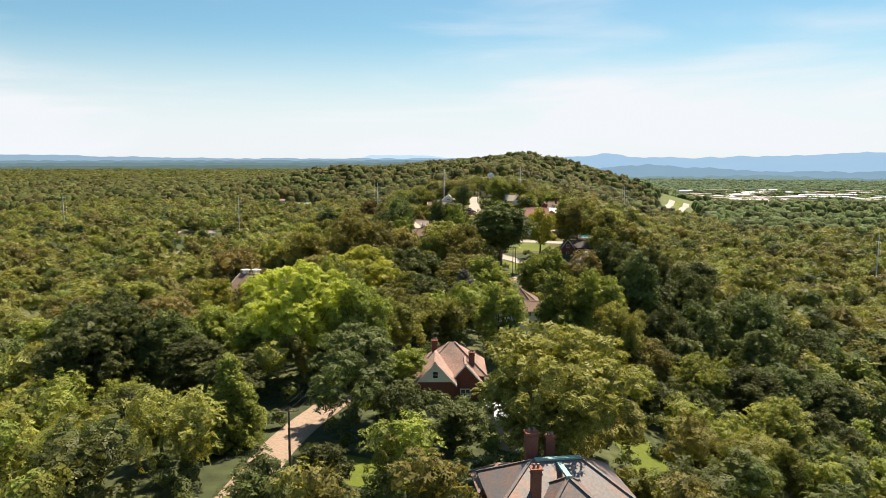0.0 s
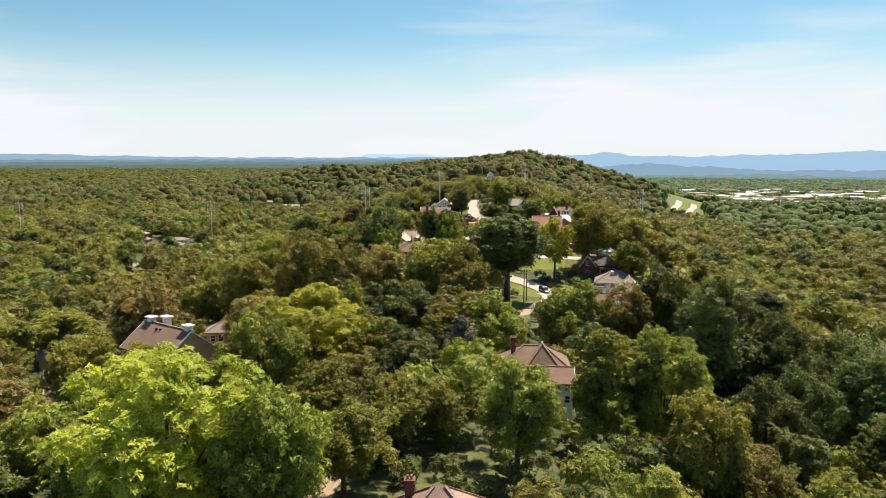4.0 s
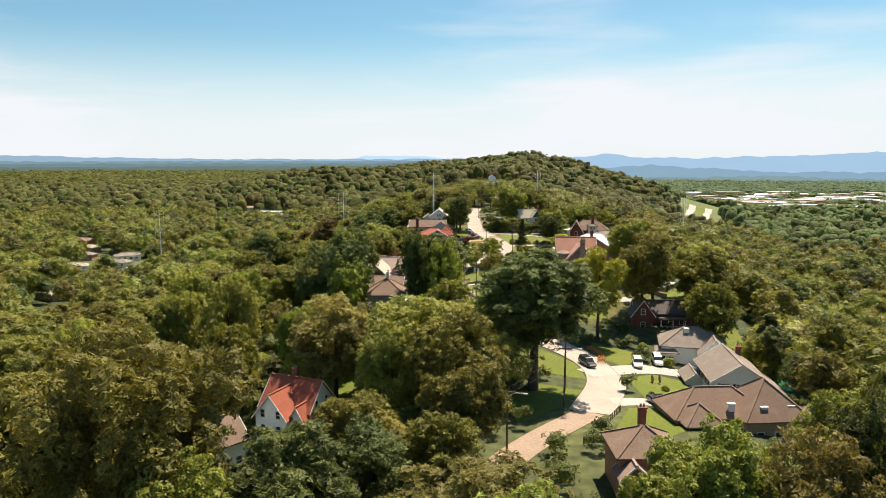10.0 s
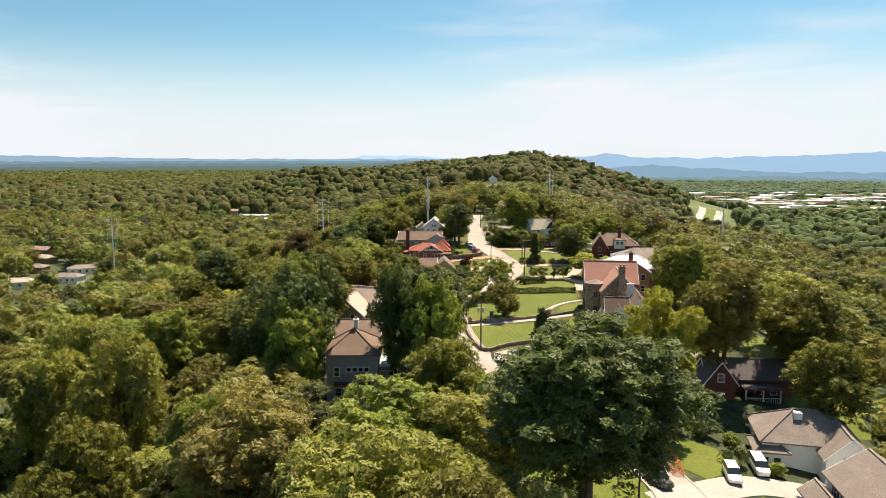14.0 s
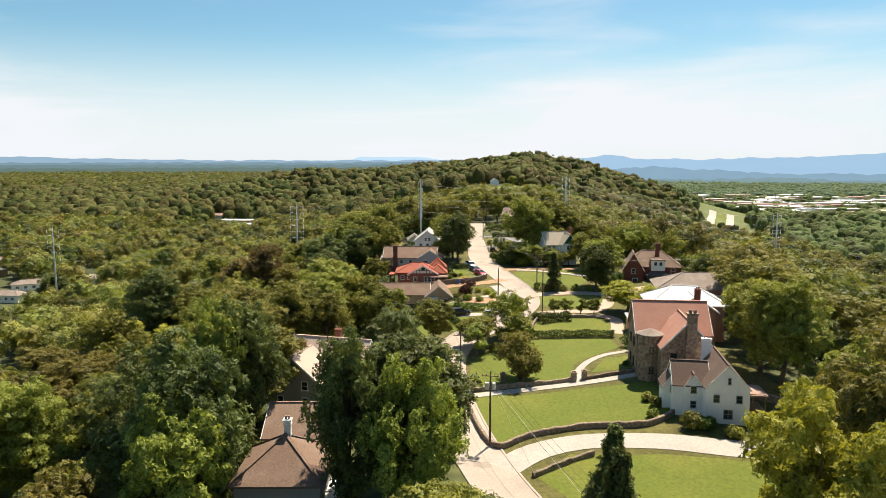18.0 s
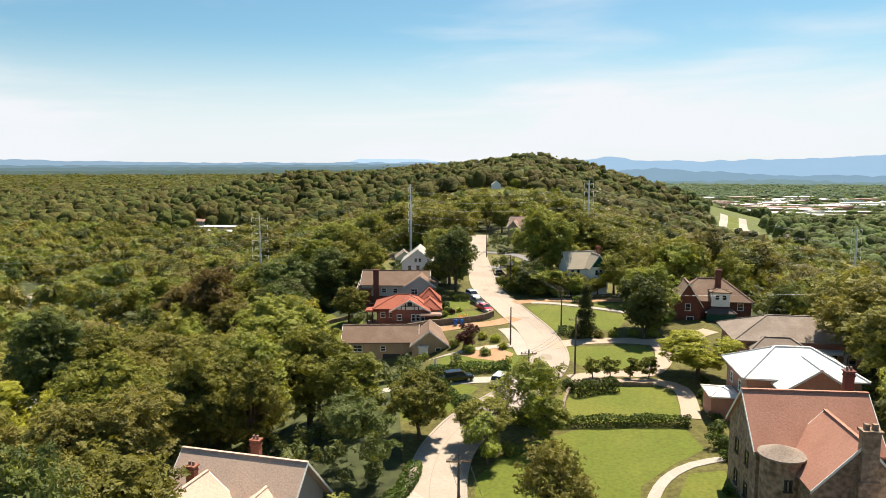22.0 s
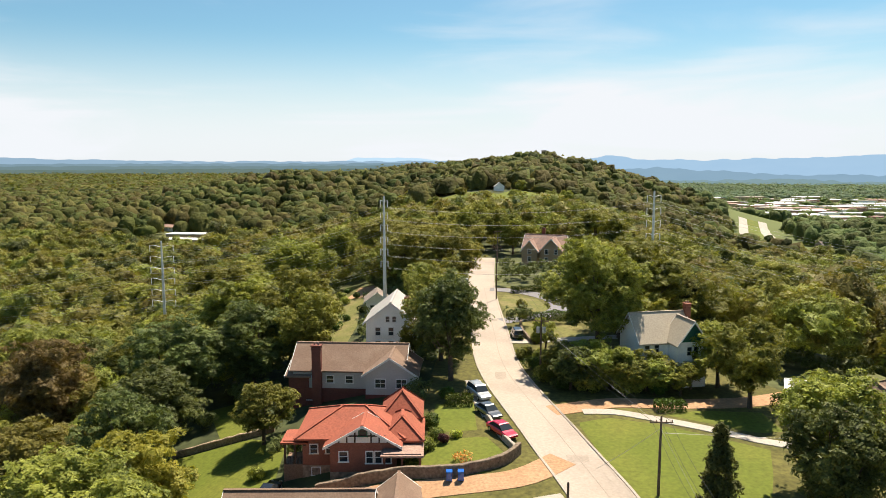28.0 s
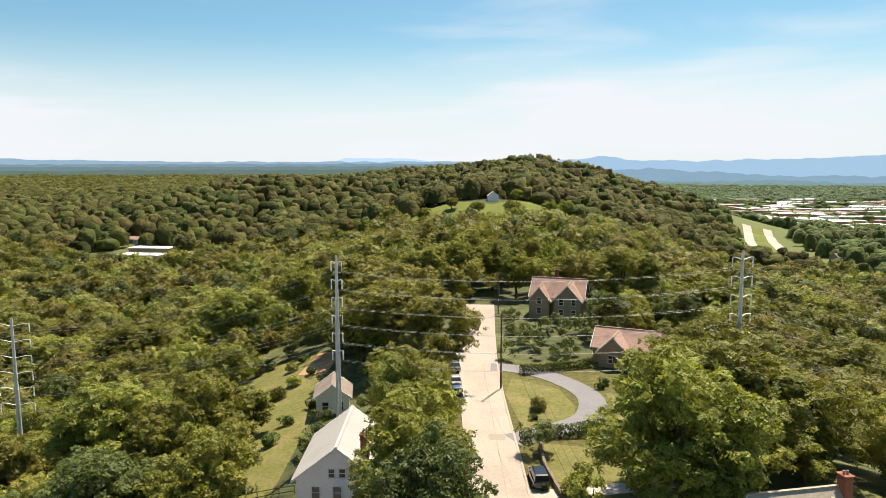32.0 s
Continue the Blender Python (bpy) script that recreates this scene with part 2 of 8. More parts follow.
M_DIRT = material("red_clay", (0.365, 0.217, 0.122), 0.95, 0.2, 0.3, 3.0, 0.3, second=(0.435, 0.313, 0.191))
M_ROADBROWN = material("brown_asphalt", (0.31, 0.225, 0.165), 0.9, 0.16, 0.12, 3.0, 0.2, second=(0.235, 0.168, 0.122), amount=0.8)
M_KERB = material("kerb_concrete", (0.36, 0.31, 0.262), 0.85, 0.15, 0.5, 4, 0.2)
M_PATCHPALE = material("faded_tar_patch", (0.305, 0.255, 0.212), 0.9, 0.12, 0.4, 4, 0.1, second=(0.35, 0.295, 0.248))
M_STONEWALL = material("fieldstone", (0.24, 0.18, 0.13), 0.9, 0.4, 0.7, 3.0, 0.8, second=(0.36, 0.28, 0.2), per=0.3)
M_ROCK = material("brown_stone_masonry", (0.261, 0.183, 0.131), 0.9, 0.45, 0.6, 2.2, 0.8, second=(0.383, 0.287, 0.209), amount=0.8)
M_BRICK = material("red_brick", (0.26, 0.10, 0.065), 0.85, 0.22, 0.8, 9.0, 0.3, second=(0.34, 0.15, 0.10))
M_BRICKDARK = material("dark_red_brick", (0.16, 0.06, 0.045), 0.85, 0.22, 0.8, 9.0, 0.3, second=(0.22, 0.09, 0.06))
M_BRICKPINK = material("pink_brick", (0.42, 0.22, 0.16), 0.85, 0.2, 0.8, 9.0, 0.3, second=(0.5, 0.3, 0.22))
M_WHITE = material("white_painted_siding", (0.88, 0.87, 0.84), 0.6, 0.06, 0.5, 6.0, 0.1, second=(0.74, 0.72, 0.68))
M_STUCCO = material("white_stucco", (0.90, 0.89, 0.86), 0.85, 0.06, 0.4, 5.0, 0.3, second=(0.74, 0.72, 0.69))
M_GREYSIDING = material("grey_siding", (0.33, 0.30, 0.275), 0.7, 0.1, 0.5, 6.0, 0.1, second=(0.3, 0.28, 0.26))
M_LIGHTGREY = material("light_grey_siding", (0.5, 0.48, 0.45), 0.7, 0.08, 0.5, 6.0, 0.1)
M_TAN = material("tan_siding", (0.52, 0.35, 0.20), 0.75, 0.12, 0.5, 6.0, 0.1, second=(0.5, 0.36, 0.22))
M_TANBRICK = material("tan_brick", (0.40, 0.29, 0.19), 0.85, 0.15, 0.6, 8.0, 0.3, second=(0.46, 0.35, 0.25))
M_ROOFBROWN = material("brown_shingles", (0.191, 0.126, 0.091), 0.9, 0.2, 0.35, 5.0, 0.5, second=(0.244, 0.174, 0.131), amount=0.7)
M_ROOFGREY = material("grey_brown_shingles", (0.217, 0.174, 0.144), 0.9, 0.2, 0.35, 5.0, 0.5, second=(0.287, 0.244, 0.209), amount=0.7)
M_ROOFDARK = material("charcoal_shingles", (0.104, 0.087, 0.083), 0.9, 0.2, 0.35, 5.0, 0.5, second=(0.148, 0.131, 0.122))
M_ROOFRED = material("red_clay_tiles", (0.315, 0.090, 0.053), 0.85, 0.2, 0.5, 4.0, 0.5, second=(0.235, 0.074, 0.046), amount=0.7)
M_ROOFPINK = material("weathered_pink_shingles", (0.345, 0.225, 0.18), 0.9, 0.22, 0.4, 4.0, 0.5, second=(0.204, 0.144, 0.122), amount=0.8)
M_ROOFUMBER = material("dark_umber_shingles", (0.120, 0.080, 0.062), 0.9, 0.16, 0.35, 5.0, 0.4, second=(0.150, 0.104, 0.082), amount=0.6)
M_ROOFSALMON = material("salmon_shingles", (0.40, 0.205, 0.148), 0.9, 0.12, 0.35, 5.0, 0.4, second=(0.33, 0.16, 0.115), amount=0.6)
M_ROOFTAN = material("sun_bleached_tan_shingles", (0.50, 0.375, 0.300), 0.9, 0.12, 0.35, 5.0, 0.4, second=(0.43, 0.325, 0.262), amount=0.6)
M_ROOFCREAM = material("pale_cream_shingles", (0.4, 0.348, 0.27), 0.9, 0.15, 0.35, 5.0, 0.5, second=(0.331, 0.278, 0.217))
M_ROOFWHITE = material("white_roof_membrane", (0.679, 0.679, 0.67), 0.6, 0.06, 0.3, 5.0, 0.1, second=(0.592, 0.583, 0.566))
M_ROOFPALE = material("pale_grey_shingles", (0.383, 0.365, 0.348), 0.8, 0.12, 0.35, 5.0, 0.4, second=(0.313, 0.296, 0.278))
M_METALROOF = material("grey_metal_roof", (0.17, 0.155, 0.15), 0.5, 0.15, 0.5, 4.0, 0.1, metal=0.3, second=(0.26, 0.15, 0.11), amount=0.8)
M_COPPERGREEN = material("verdigris_copper", (0.26, 0.42, 0.38), 0.7, 0.15, 0.6, 4.0, 0.1)
M_GREENPAINT = material("dark_green_paint", (0.025, 0.10, 0.065), 0.6, 0.15, 0.6, 4.0, 0.1)
M_TRIM = material("white_trim", (0.75, 0.74, 0.71), 0.55, 0.06, 0.6, 6.0, 0.05)
M_DARKTRIM = material("dark_brown_trim", (0.06, 0.04, 0.03), 0.6, 0.1, 0.6, 6.0, 0.05)
M_SHUTTER = material("black_shutter_paint", (0.03, 0.035, 0.04), 0.5, 0.1, 0.8, 6.0, 0.05)
M_GLASS = glass_material("window_glass")
M_TIMBER = material("weathered_timber", (0.23, 0.15, 0.10), 0.85, 0.2, 0.8, 6.0, 0.3)
M_POLE = material("creosoted_pole", (0.13, 0.095, 0.07), 0.9, 0.25, 1.2, 6.0, 0.3)
M_STEEL = material("galvanised_steel", (0.62, 0.63, 0.62), 0.4, 0.1, 0.6, 4.0, 0.05, metal=0.35)
M_WIRE = material("aluminium_wire", (0.4, 0.4, 0.4), 0.4, 0.05, 0.6, 4.0, 0.0, metal=0.3)
M_BLACKWIRE = material("black_cable", (0.03, 0.03, 0.03), 0.6, 0.05, 0.6, 4.0, 0.0)
M_BARK = material("bark", (0.10, 0.075, 0.055), 0.95, 0.3, 1.5, 8.0, 0.6)
M_DEADWOOD = material("bleached_dead_wood", (0.5, 0.42, 0.34), 0.9, 0.2, 1.5, 8.0, 0.4)
M_TYRE = material("tyre_rubber", (0.02, 0.02, 0.02), 0.8, 0.1, 2, 8, 0.1)
M_RIM = material("wheel_alloy", (0.5, 0.5, 0.5), 0.3, 0.05, 2, 8, 0, metal=0.8)
M_POOL = material("pool_water", (0.05, 0.42, 0.62), 0.08, 0.08, 0.5, 1.5, 0.15, specular=0.6)
OAK, HOLLY, ELM, MAPLE = ((0.046, 0.064, 0.012), (0.322, 0.336, 0.064)), ((0.024, 0.036, 0.012), (0.160, 0.182, 0.052)), ((0.072, 0.077, 0.017), (0.345, 0.332, 0.074)), ((0.150, 0.180, 0.025), (0.470, 0.480, 0.080))
WALNUT, CEDAR = ((0.062, 0.053, 0.018), (0.305, 0.245, 0.078)), ((0.090, 0.088, 0.062), (0.275, 0.250, 0.185))
M_LEAF = foliage("oak_leaves", *OAK)
M_LEAFDARK = foliage("magnolia_leaves", *HOLLY, through=0.2)
M_LEAFOLIVE = foliage("olive_leaves", *ELM)
M_LEAFBRIGHT = foliage("maple_leaves", *MAPLE, through=0.32)
M_LEAFBROWN = foliage("walnut_leaves", *WALNUT)
M_LEAFGREY = foliage("blue_cedar_needles", *CEDAR, through=0.05, per=0.15)
M_REDPAINT = material("red_barn_paint", (0.42, 0.035, 0.03), 0.7, 0.12, 0.5, 5.0, 0.1)
M_LEAFPURPLE = foliage("plum_leaves", (0.05, 0.02, 0.02), (0.11, 0.045, 0.04), per=0.2)
M_HEDGE = foliage("hedge_leaves", (0.030, 0.055, 0.010), (0.095, 0.135, 0.020), through=0.15, per=0.25)
M_LEAF_NEAR = foliage("oak_wood_leaves", *OAK, woods=0.12)
M_LEAFOLIVE_NEAR = foliage("elm_wood_leaves", *ELM, woods=0.12)
M_LEAFDARK_NEAR = foliage("holly_wood_leaves", *HOLLY, woods=0.12)
M_LEAF_MID = foliage("oak_canopy", (0.056, 0.074, 0.017), (0.272, 0.280, 0.064), gaps=2.4, woods=0.08)
M_LEAFOLIVE_MID = foliage("elm_canopy", (0.084, 0.086, 0.022), (0.300, 0.276, 0.072), gaps=2.4, woods=0.08)
M_LEAFDARK_MID = foliage("holly_canopy", *HOLLY, gaps=2.4, woods=0.08)
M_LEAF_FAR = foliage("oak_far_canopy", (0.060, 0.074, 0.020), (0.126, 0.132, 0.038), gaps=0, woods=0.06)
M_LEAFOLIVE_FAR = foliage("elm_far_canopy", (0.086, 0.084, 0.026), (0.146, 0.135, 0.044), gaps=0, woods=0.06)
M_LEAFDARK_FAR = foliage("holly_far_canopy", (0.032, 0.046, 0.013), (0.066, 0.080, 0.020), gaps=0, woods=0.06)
# valley leaves: haze of distance painted in as paler, greyer greens
M_LEAF_VALLEY = foliage("haze_paled_canopy", (0.080, 0.112, 0.040), (0.145, 0.175, 0.062), gaps=0, woods=0.05)
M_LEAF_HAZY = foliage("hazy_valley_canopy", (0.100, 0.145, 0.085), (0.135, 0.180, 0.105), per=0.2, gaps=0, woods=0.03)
M_FLOWER = foliage("blossom", (0.5, 0.22, 0.05), (0.75, 0.5, 0.2), through=0.2, per=0.3)


def meadow_beyond(m, x0, x1, colour):
    """Lets the ground turn to open meadow east of the slope."""
    n, l = m.node_tree.nodes, m.node_tree.links
    geo = n.new("ShaderNodeNewGeometry")
    xyz = n.new("ShaderNodeSeparateXYZ")
    l.new(geo.outputs["Position"], xyz.inputs[0])
    east = n.new("ShaderNodeMapRange")
    east.inputs["From Min"].default_value, east.inputs["From Max"].default_value = x0, x1
    l.new(xyz.outputs[0], east.inputs[0])
    mix = n.new("ShaderNodeMix")
    mix.data_type = "RGBA"
    mix.inputs[7].default_value = (*colour, 1)
    base = n["Principled BSDF"].inputs["Base Color"]
    l.new(base.links[0].from_socket, mix.inputs[6])
    l.new(east.outputs[0], mix.inputs[0])
    l.new(mix.outputs[2], base)


meadow_beyond(M_GROUND, 200, 330, (0.105, 0.125, 0.036))


# ---- ground ----
def step(a, b, x):
    t = np.clip((x - a) / (b - a), 0, 1)
    return t * t * (3 - 2 * t)


# the street along the ridge: x, y, z of its middle
STREET = [(-26, 20, 7), (-22, 75, 5.5), (-20, 92, 5.2), (-15, 112, 4.8), (-10, 150, 4), (0, 195, 3), (14, 222, 2.2), (28, 240, 1.6),
          (34.5, 257, 1), (35, 270, 1), (30, 281, 1.4), (22, 292, 2), (14, 312, 3), (9.5, 335, 4), (8.6, 356, 5), (12.5, 370, 5.8),
          (21, 382, 6.6), (27.5, 396, 7.4), (28, 412, 8), (25, 430, 8.8), (21, 455, 9.4), (21, 480, 9.8), (22, 520, 10.4), (26, 570, 11)]
BEYOND = [(30, 620, 11), (40, 700, 9), (50, 800, 4), (52, 860, 7), (52, 919, 18), (100, 1120, 20), (150, 1330, 39), (165, 1480, 16), (170, 1650, -12), (170, 1900, -32)]
SPINE = np.array(STREET + BEYOND, float)


def height(x, y):
    """The lie of the land: a ridge that carries the street, a saddle, lower ground on both sides and a wooded hill ahead."""
    x, y = np.asarray(x, float), np.asarray(y, float)
    mid = sum(np.interp(y + k, SPINE[:, 1], SPINE[:, 0]) for k in (-12, -6, 0, 6, 12)) / 5
    top = sum(np.interp(y + k, SPINE[:, 1], SPINE[:, 2]) for k in (-12, -6, 0, 6, 12)) / 5
    d = x - mid
    west = np.clip(-d - 7, 0, None)
    east = np.clip(d - (7 + 34 * step(280, 320, y) * (1 - step(440, 500, y)) + 14 * step(200, 240, y) + 16 * np.exp(-(((y - 425) / 32) ** 2))), 0, None)
    z = top - 0.30 * (1 - 0.3 * step(950, 1250, y)) * (np.sqrt(west**2 + 324) - 18)
    z = z - 0.34 * (1 - 0.22 * step(1120, 1330, y)) * (np.sqrt(east**2 + 400) - 20)
    z = z + 5 * np.exp(-(((x + 45) / 22) ** 2 + ((y - 174) / 15) ** 2)) - 0.3 * np.clip(x - 76, 0, 80) * step(250, 300, y) * (1 - step(520, 620, y))
    z = z + 3 * np.exp(-(((x + 18) / 20) ** 2 + ((y - 250) / 22) ** 2)) - 4 * np.exp(-(((x - 62) / 22) ** 2 + ((y - 270) / 28) ** 2))
    z = z + 2.2 * np.exp(-(((x - 48) / 16) ** 2 + ((y - 340) / 26) ** 2)) + 3 * np.exp(-(((x + 12) / 16) ** 2 + ((y - 305) / 18) ** 2))
    z = z - 3.2 * np.exp(-(((x + 1) / 12) ** 2 + ((y - 408) / 5.5) ** 2))
    low = np.where(d < 0, -22, -40 - 40 * step(1050, 1700, y))
    z = low + np.logaddexp(0, (z - low) / 5) * 5
    z = z + 35 * np.exp(-(((x + 190) / 125) ** 2 + ((y - 1240) / 190) ** 2)) * (1 - step(-60, 120, x)) + 40 * np.exp(-(((x + 30) / 130) ** 2 + ((y - 1520) / 150) ** 2))
    return z + 6 * np.exp(-(((x - 12) / 15) ** 2 + ((y - 66) / 16) ** 2))


def lines(near0, near1, pitch, far0, far1, grow=1.13):
    out = list(np.arange(near0, near1 + 0.01, pitch))
    s, v = pitch, near1
    while v < far1:
        s *= grow
        v += s
        out.append(min(v, far1))
    s, v = pitch, near0
    while v > far0:
        s *= grow
        v -= s
        out.insert(0, max(v, far0))
    return np.array(out)


GX, GY = lines(-120, 150, 2.0, -4400, 4400), lines(30, 640, 2.0, -900, 4650)
GZ = height(*np.meshgrid(GX, GY, indexing="ij"))


def ground(x, y):
    """The height of the ground sheet itself, between its corners."""
    x, y = np.asarray(x, float), np.asarray(y, float)
    i, j = np.clip(np.searchsorted(GX, x) - 1, 0, len(GX) - 2), np.clip(np.searchsorted(GY, y) - 1, 0, len(GY) - 2)
    u, v = (x - GX[i]) / (GX[i + 1] - GX[i]), (y - GY[j]) / (GY[j + 1] - GY[j])
    return GZ[i, j] * (1 - u) * (1 - v) + GZ[i + 1, j] * u * (1 - v) + GZ[i, j + 1] * (1 - u) * v + GZ[i + 1, j + 1] * u * v


def mesh(name, verts, faces, mat, smooth=False):
    me = bpy.data.meshes.new(name)
    me.from_pydata([tuple(v) for v in verts], [], faces)
    me.materials.append(mat)
    if smooth:
        me.polygons.foreach_set("use_smooth", [True] * len(me.polygons))
    me.update()
    return me


def loose_mesh(name, corners, mat):
    """A mesh of separate small faces, from an array (n, corners of each, 3)."""
    n, c = corners.shape[:2]
    me = bpy.data.meshes.new(name)
    me.vertices.add(c * n)
    me.vertices.foreach_set("co", np.asarray(corners, np.float32).ravel())
    me.loops.add(c * n)
    me.loops.foreach_set("vertex_index", np.arange(c * n, dtype=np.int32))
    me.polygons.add(n)
    me.polygons.foreach_set("loop_start", np.arange(0, c * n, c, dtype=np.int32))
    me.materials.append(mat)
    me.update(calc_edges=True)
    return me


def part(name, me, parent, label=""):
    ob = new(name, me)
    ob.parent = parent
    return tagged(ob, label)


def build_ground():
    nx, ny = len(GX), len(GY)
    verts = np.stack([*np.meshgrid(GX, GY, indexing="ij"), GZ], -1).reshape(-1, 3)
    faces = [(i * ny + j, (i + 1) * ny + j, (i + 1) * ny + j + 1, i * ny + j + 1) for i in range(nx - 1) for j in range(ny - 1)]
    tagged(new("ground", mesh("ground", verts, faces, M_GROUND, True)), "wooded ridge and valley floor of grass, leaf litter and earth", "ground", kind="structure")


build_ground()


def smooth_line(points, pitch=1.5):
    """A Catmull-Rom line through points, at an even pitch."""
    p = np.array([points[0], *points, points[-1]], float)
    out = []
    for a, b, c, d in zip(p, p[1:], p[2:], p[3:]):
        n = max(2, int(np.linalg.norm(c - b) / pitch))
        for t in np.arange(n) / n:
            out.append(0.5 * (2 * b + (c - a) * t + (2 * a - 5 * b + 4 * c - d) * t * t + (3 * b - a - 3 * c + d) * t**3))
    return np.array([*out, p[-1]])


PAVED = []


def ribbon(name, points, width, mat, label, category, lift=0.08, shift=0.0, kind="structure", thick=0.3, keep=True):
    """A strip of paving that lies on the ground along a line."""
    line = smooth_line([q[:2] for q in points])
    along = np.gradient(line, axis=0)
    along /= np.linalg.norm(along, axis=1)[:, None]
    side = np.stack([along[:, 1], -along[:, 0]], 1)
    if keep:
        PAVED.append((line, width / 2 + abs(shift)))
    verts, faces, cols = [], [], 7
    for c, s in zip(line, side):
        row = [c + s * (shift + width * (k / (cols - 1) - 0.5)) for k in range(cols)]
        z = [ground(*q) + lift for q in row]
        verts += [(*q, h) for q, h in zip(row, z)]
        verts += [(*row[0], z[0] - thick), (*row[-1], z[-1] - thick)]
    m = cols + 2
    for i in range(len(line) - 1):
        a, b = i * m, (i + 1) * m
        faces += [(a + k, a + k + 1, b + k + 1, b + k) for k in range(cols - 1)]
        faces += [(a + cols, a, b, b + cols), (a + cols - 1, a + cols + 1, b + cols + 1, b + cols - 1)]
    return tagged(new(name, mesh(name, verts, faces, mat)), label, category, kind=kind)


OPEN = []


def patch(name, outline, mat, label, category="lawn", lift=0.05, keep=True):
    """A piece of lawn or paving with the given outline, draped on the ground."""
    loop = [tuple(q) for q in outline]
    if keep:
        OPEN.append(np.array(loop, float))
    bm = bmesh.new()
    p = np.array(loop, float)
    lo, hi = p.min(0), p.max(0)
    for x in np.arange(math.floor(lo[0]), hi[0] + 1, 1.0):
        for y in np.arange(math.floor(lo[1]), hi[1] + 1, 1.0):
            if inside(p, x + 0.5, y + 0.5):
                bm.faces.new([bm.verts.new((x + u, y + v, ground(x + u, y + v) + lift)) for u, v in ((0, 0), (1, 0), (1, 1), (0, 1))])
    bmesh.ops.remove_doubles(bm, verts=bm.verts, dist=0.01)
    # draw the stepped rim onto the outline
    for v in bm.verts:
        if v.is_boundary:
            best = None
            for a, b in zip(p, np.roll(p, -1, 0)):
                d = b - a
                t = np.clip(((v.co.x - a[0]) * d[0] + (v.co.y - a[1]) * d[1]) / (d @ d), 0, 1)
                q = a + t * d
                r = (q[0] - v.co.x) ** 2 + (q[1] - v.co.y) ** 2
                if best is None or r < best[0]:
                    best = (r, q)
            v.co = (best[1][0], best[1][1], ground(*best[1]) + lift)
    me = bpy.data.meshes.new(name)
    bm.to_mesh(me)
    bm.free()
    me.materials.append(mat)
    return tagged(new(name, me), label, category, kind="structure")


def inside(p, x, y):
    a, b = p, np.roll(p, -1, 0)
    cross = (a[:, 1] > y) != (b[:, 1] > y)
    with np.errstate(divide="ignore", invalid="ignore"):
        at = a[:, 0] + (y - a[:, 1]) / (b[:, 1] - a[:, 1]) * (b[:, 0] - a[:, 0])
    return bool((cross & (x < at)).sum() % 2)

# ---- streets, drives, lawns ----
ribbon("road", STREET[:8], 4.8, M_ROADBROWN, "narrow brown street between trees", "road")
ribbon("road", STREET[7:], 6.4, M_ROAD, "pale sun-bleached residential street winding along the ridge", "road")
ribbon("kerb", STREET[7:], 0.3, M_KERB, "worn concrete kerb beside the street", "kerb", lift=0.16, shift=3.35, keep=False)
ribbon("kerb", STREET[7:], 0.3, M_KERB, "worn concrete kerb beside the street", "kerb", lift=0.16, shift=-3.35, keep=False)
for first, last, off in ((8, 14, 0.4), (13, 18, -0.7), (18, 23, 0.8)):
    ribbon("tar_seam", STREET[first:last], 0.10, M_PATCHPALE, "dark tar seam along the worn street", "tar seam", lift=0.095, shift=off, keep=False)
for x_, y_, w_, d_ in ((12.5, 316, 2.2, 1.4), (9.4, 338, 1.6, 2.6), (14, 371, 2.4, 1.6), (27.4, 398, 1.8, 3.0), (26.6, 424, 2.4, 1.5), (20.6, 452, 1.6, 3.2), (22, 487, 2.2, 1.8), (33, 262, 2.0, 2.4)):
    patch("tar_patch", [(x_ - w_ / 2, y_ - d_ / 2), (x_ + w_ / 2, y_ - d_ / 2 - 0.2), (x_ + w_ / 2 + 0.2, y_ + d_ / 2), (x_ - w_ / 2 + 0.1, y_ + d_ / 2 + 0.2)], M_PATCHPALE, "faded square repair in the street", "road patch", lift=0.092, keep=False)
ribbon("driveway", [(15, 315), (20, 320), (27, 322.5), (36, 321.5), (46, 318.5), (56, 318)], 4.2, M_CONCRETE, "pale concrete drive curving in from the street", "driveway", lift=0.1)
ribbon("driveway", [(32, 264), (39, 268), (47, 272), (55, 272)], 5.0, M_CONCRETE, "pale concrete drive shared by parked cars", "driveway", lift=0.1)
ribbon("driveway", [(33, 246), (39, 247), (46, 246)], 4.5, M_CONCRETE, "white concrete drive in front of the brick house", "driveway", lift=0.1)
ribbon("driveway", [(29, 404), (33.2, 406.3), (37.8, 407.3), (44, 407.4), (48.6, 406.4), (55, 409), (62, 414)], 3.4, M_TANPATH, "pale drive running to the brick house", "driveway", lift=0.1)
ribbon("driveway", [(24, 486), (30, 489), (36, 494), (38, 503), (34, 512), (28, 517), (24, 518)], 4.2, M_GREYDRIVE, "grey asphalt horseshoe drive", "driveway", lift=0.1)
ribbon("footpath", [(10.5, 339), (20, 341.5), (28, 343), (36, 344), (42, 345)], 1.7, M_CONCRETE, "narrow concrete path between two lawns", "path", lift=0.12)
ribbon("footpath", [(30, 344), (31, 349), (34, 354), (38, 357), (42, 358)], 1.3, M_CONCRETE, "curved concrete garden path", "path", lift=0.12)
ribbon("footpath", [(29.2, 385.6), (37.3, 385.6), (42.8, 385.4), (45.4, 382.4), (44.4, 376), (42.9, 371)], 2.6, M_TANPATH, "curved pale path to the front door", "path", lift=0.12)
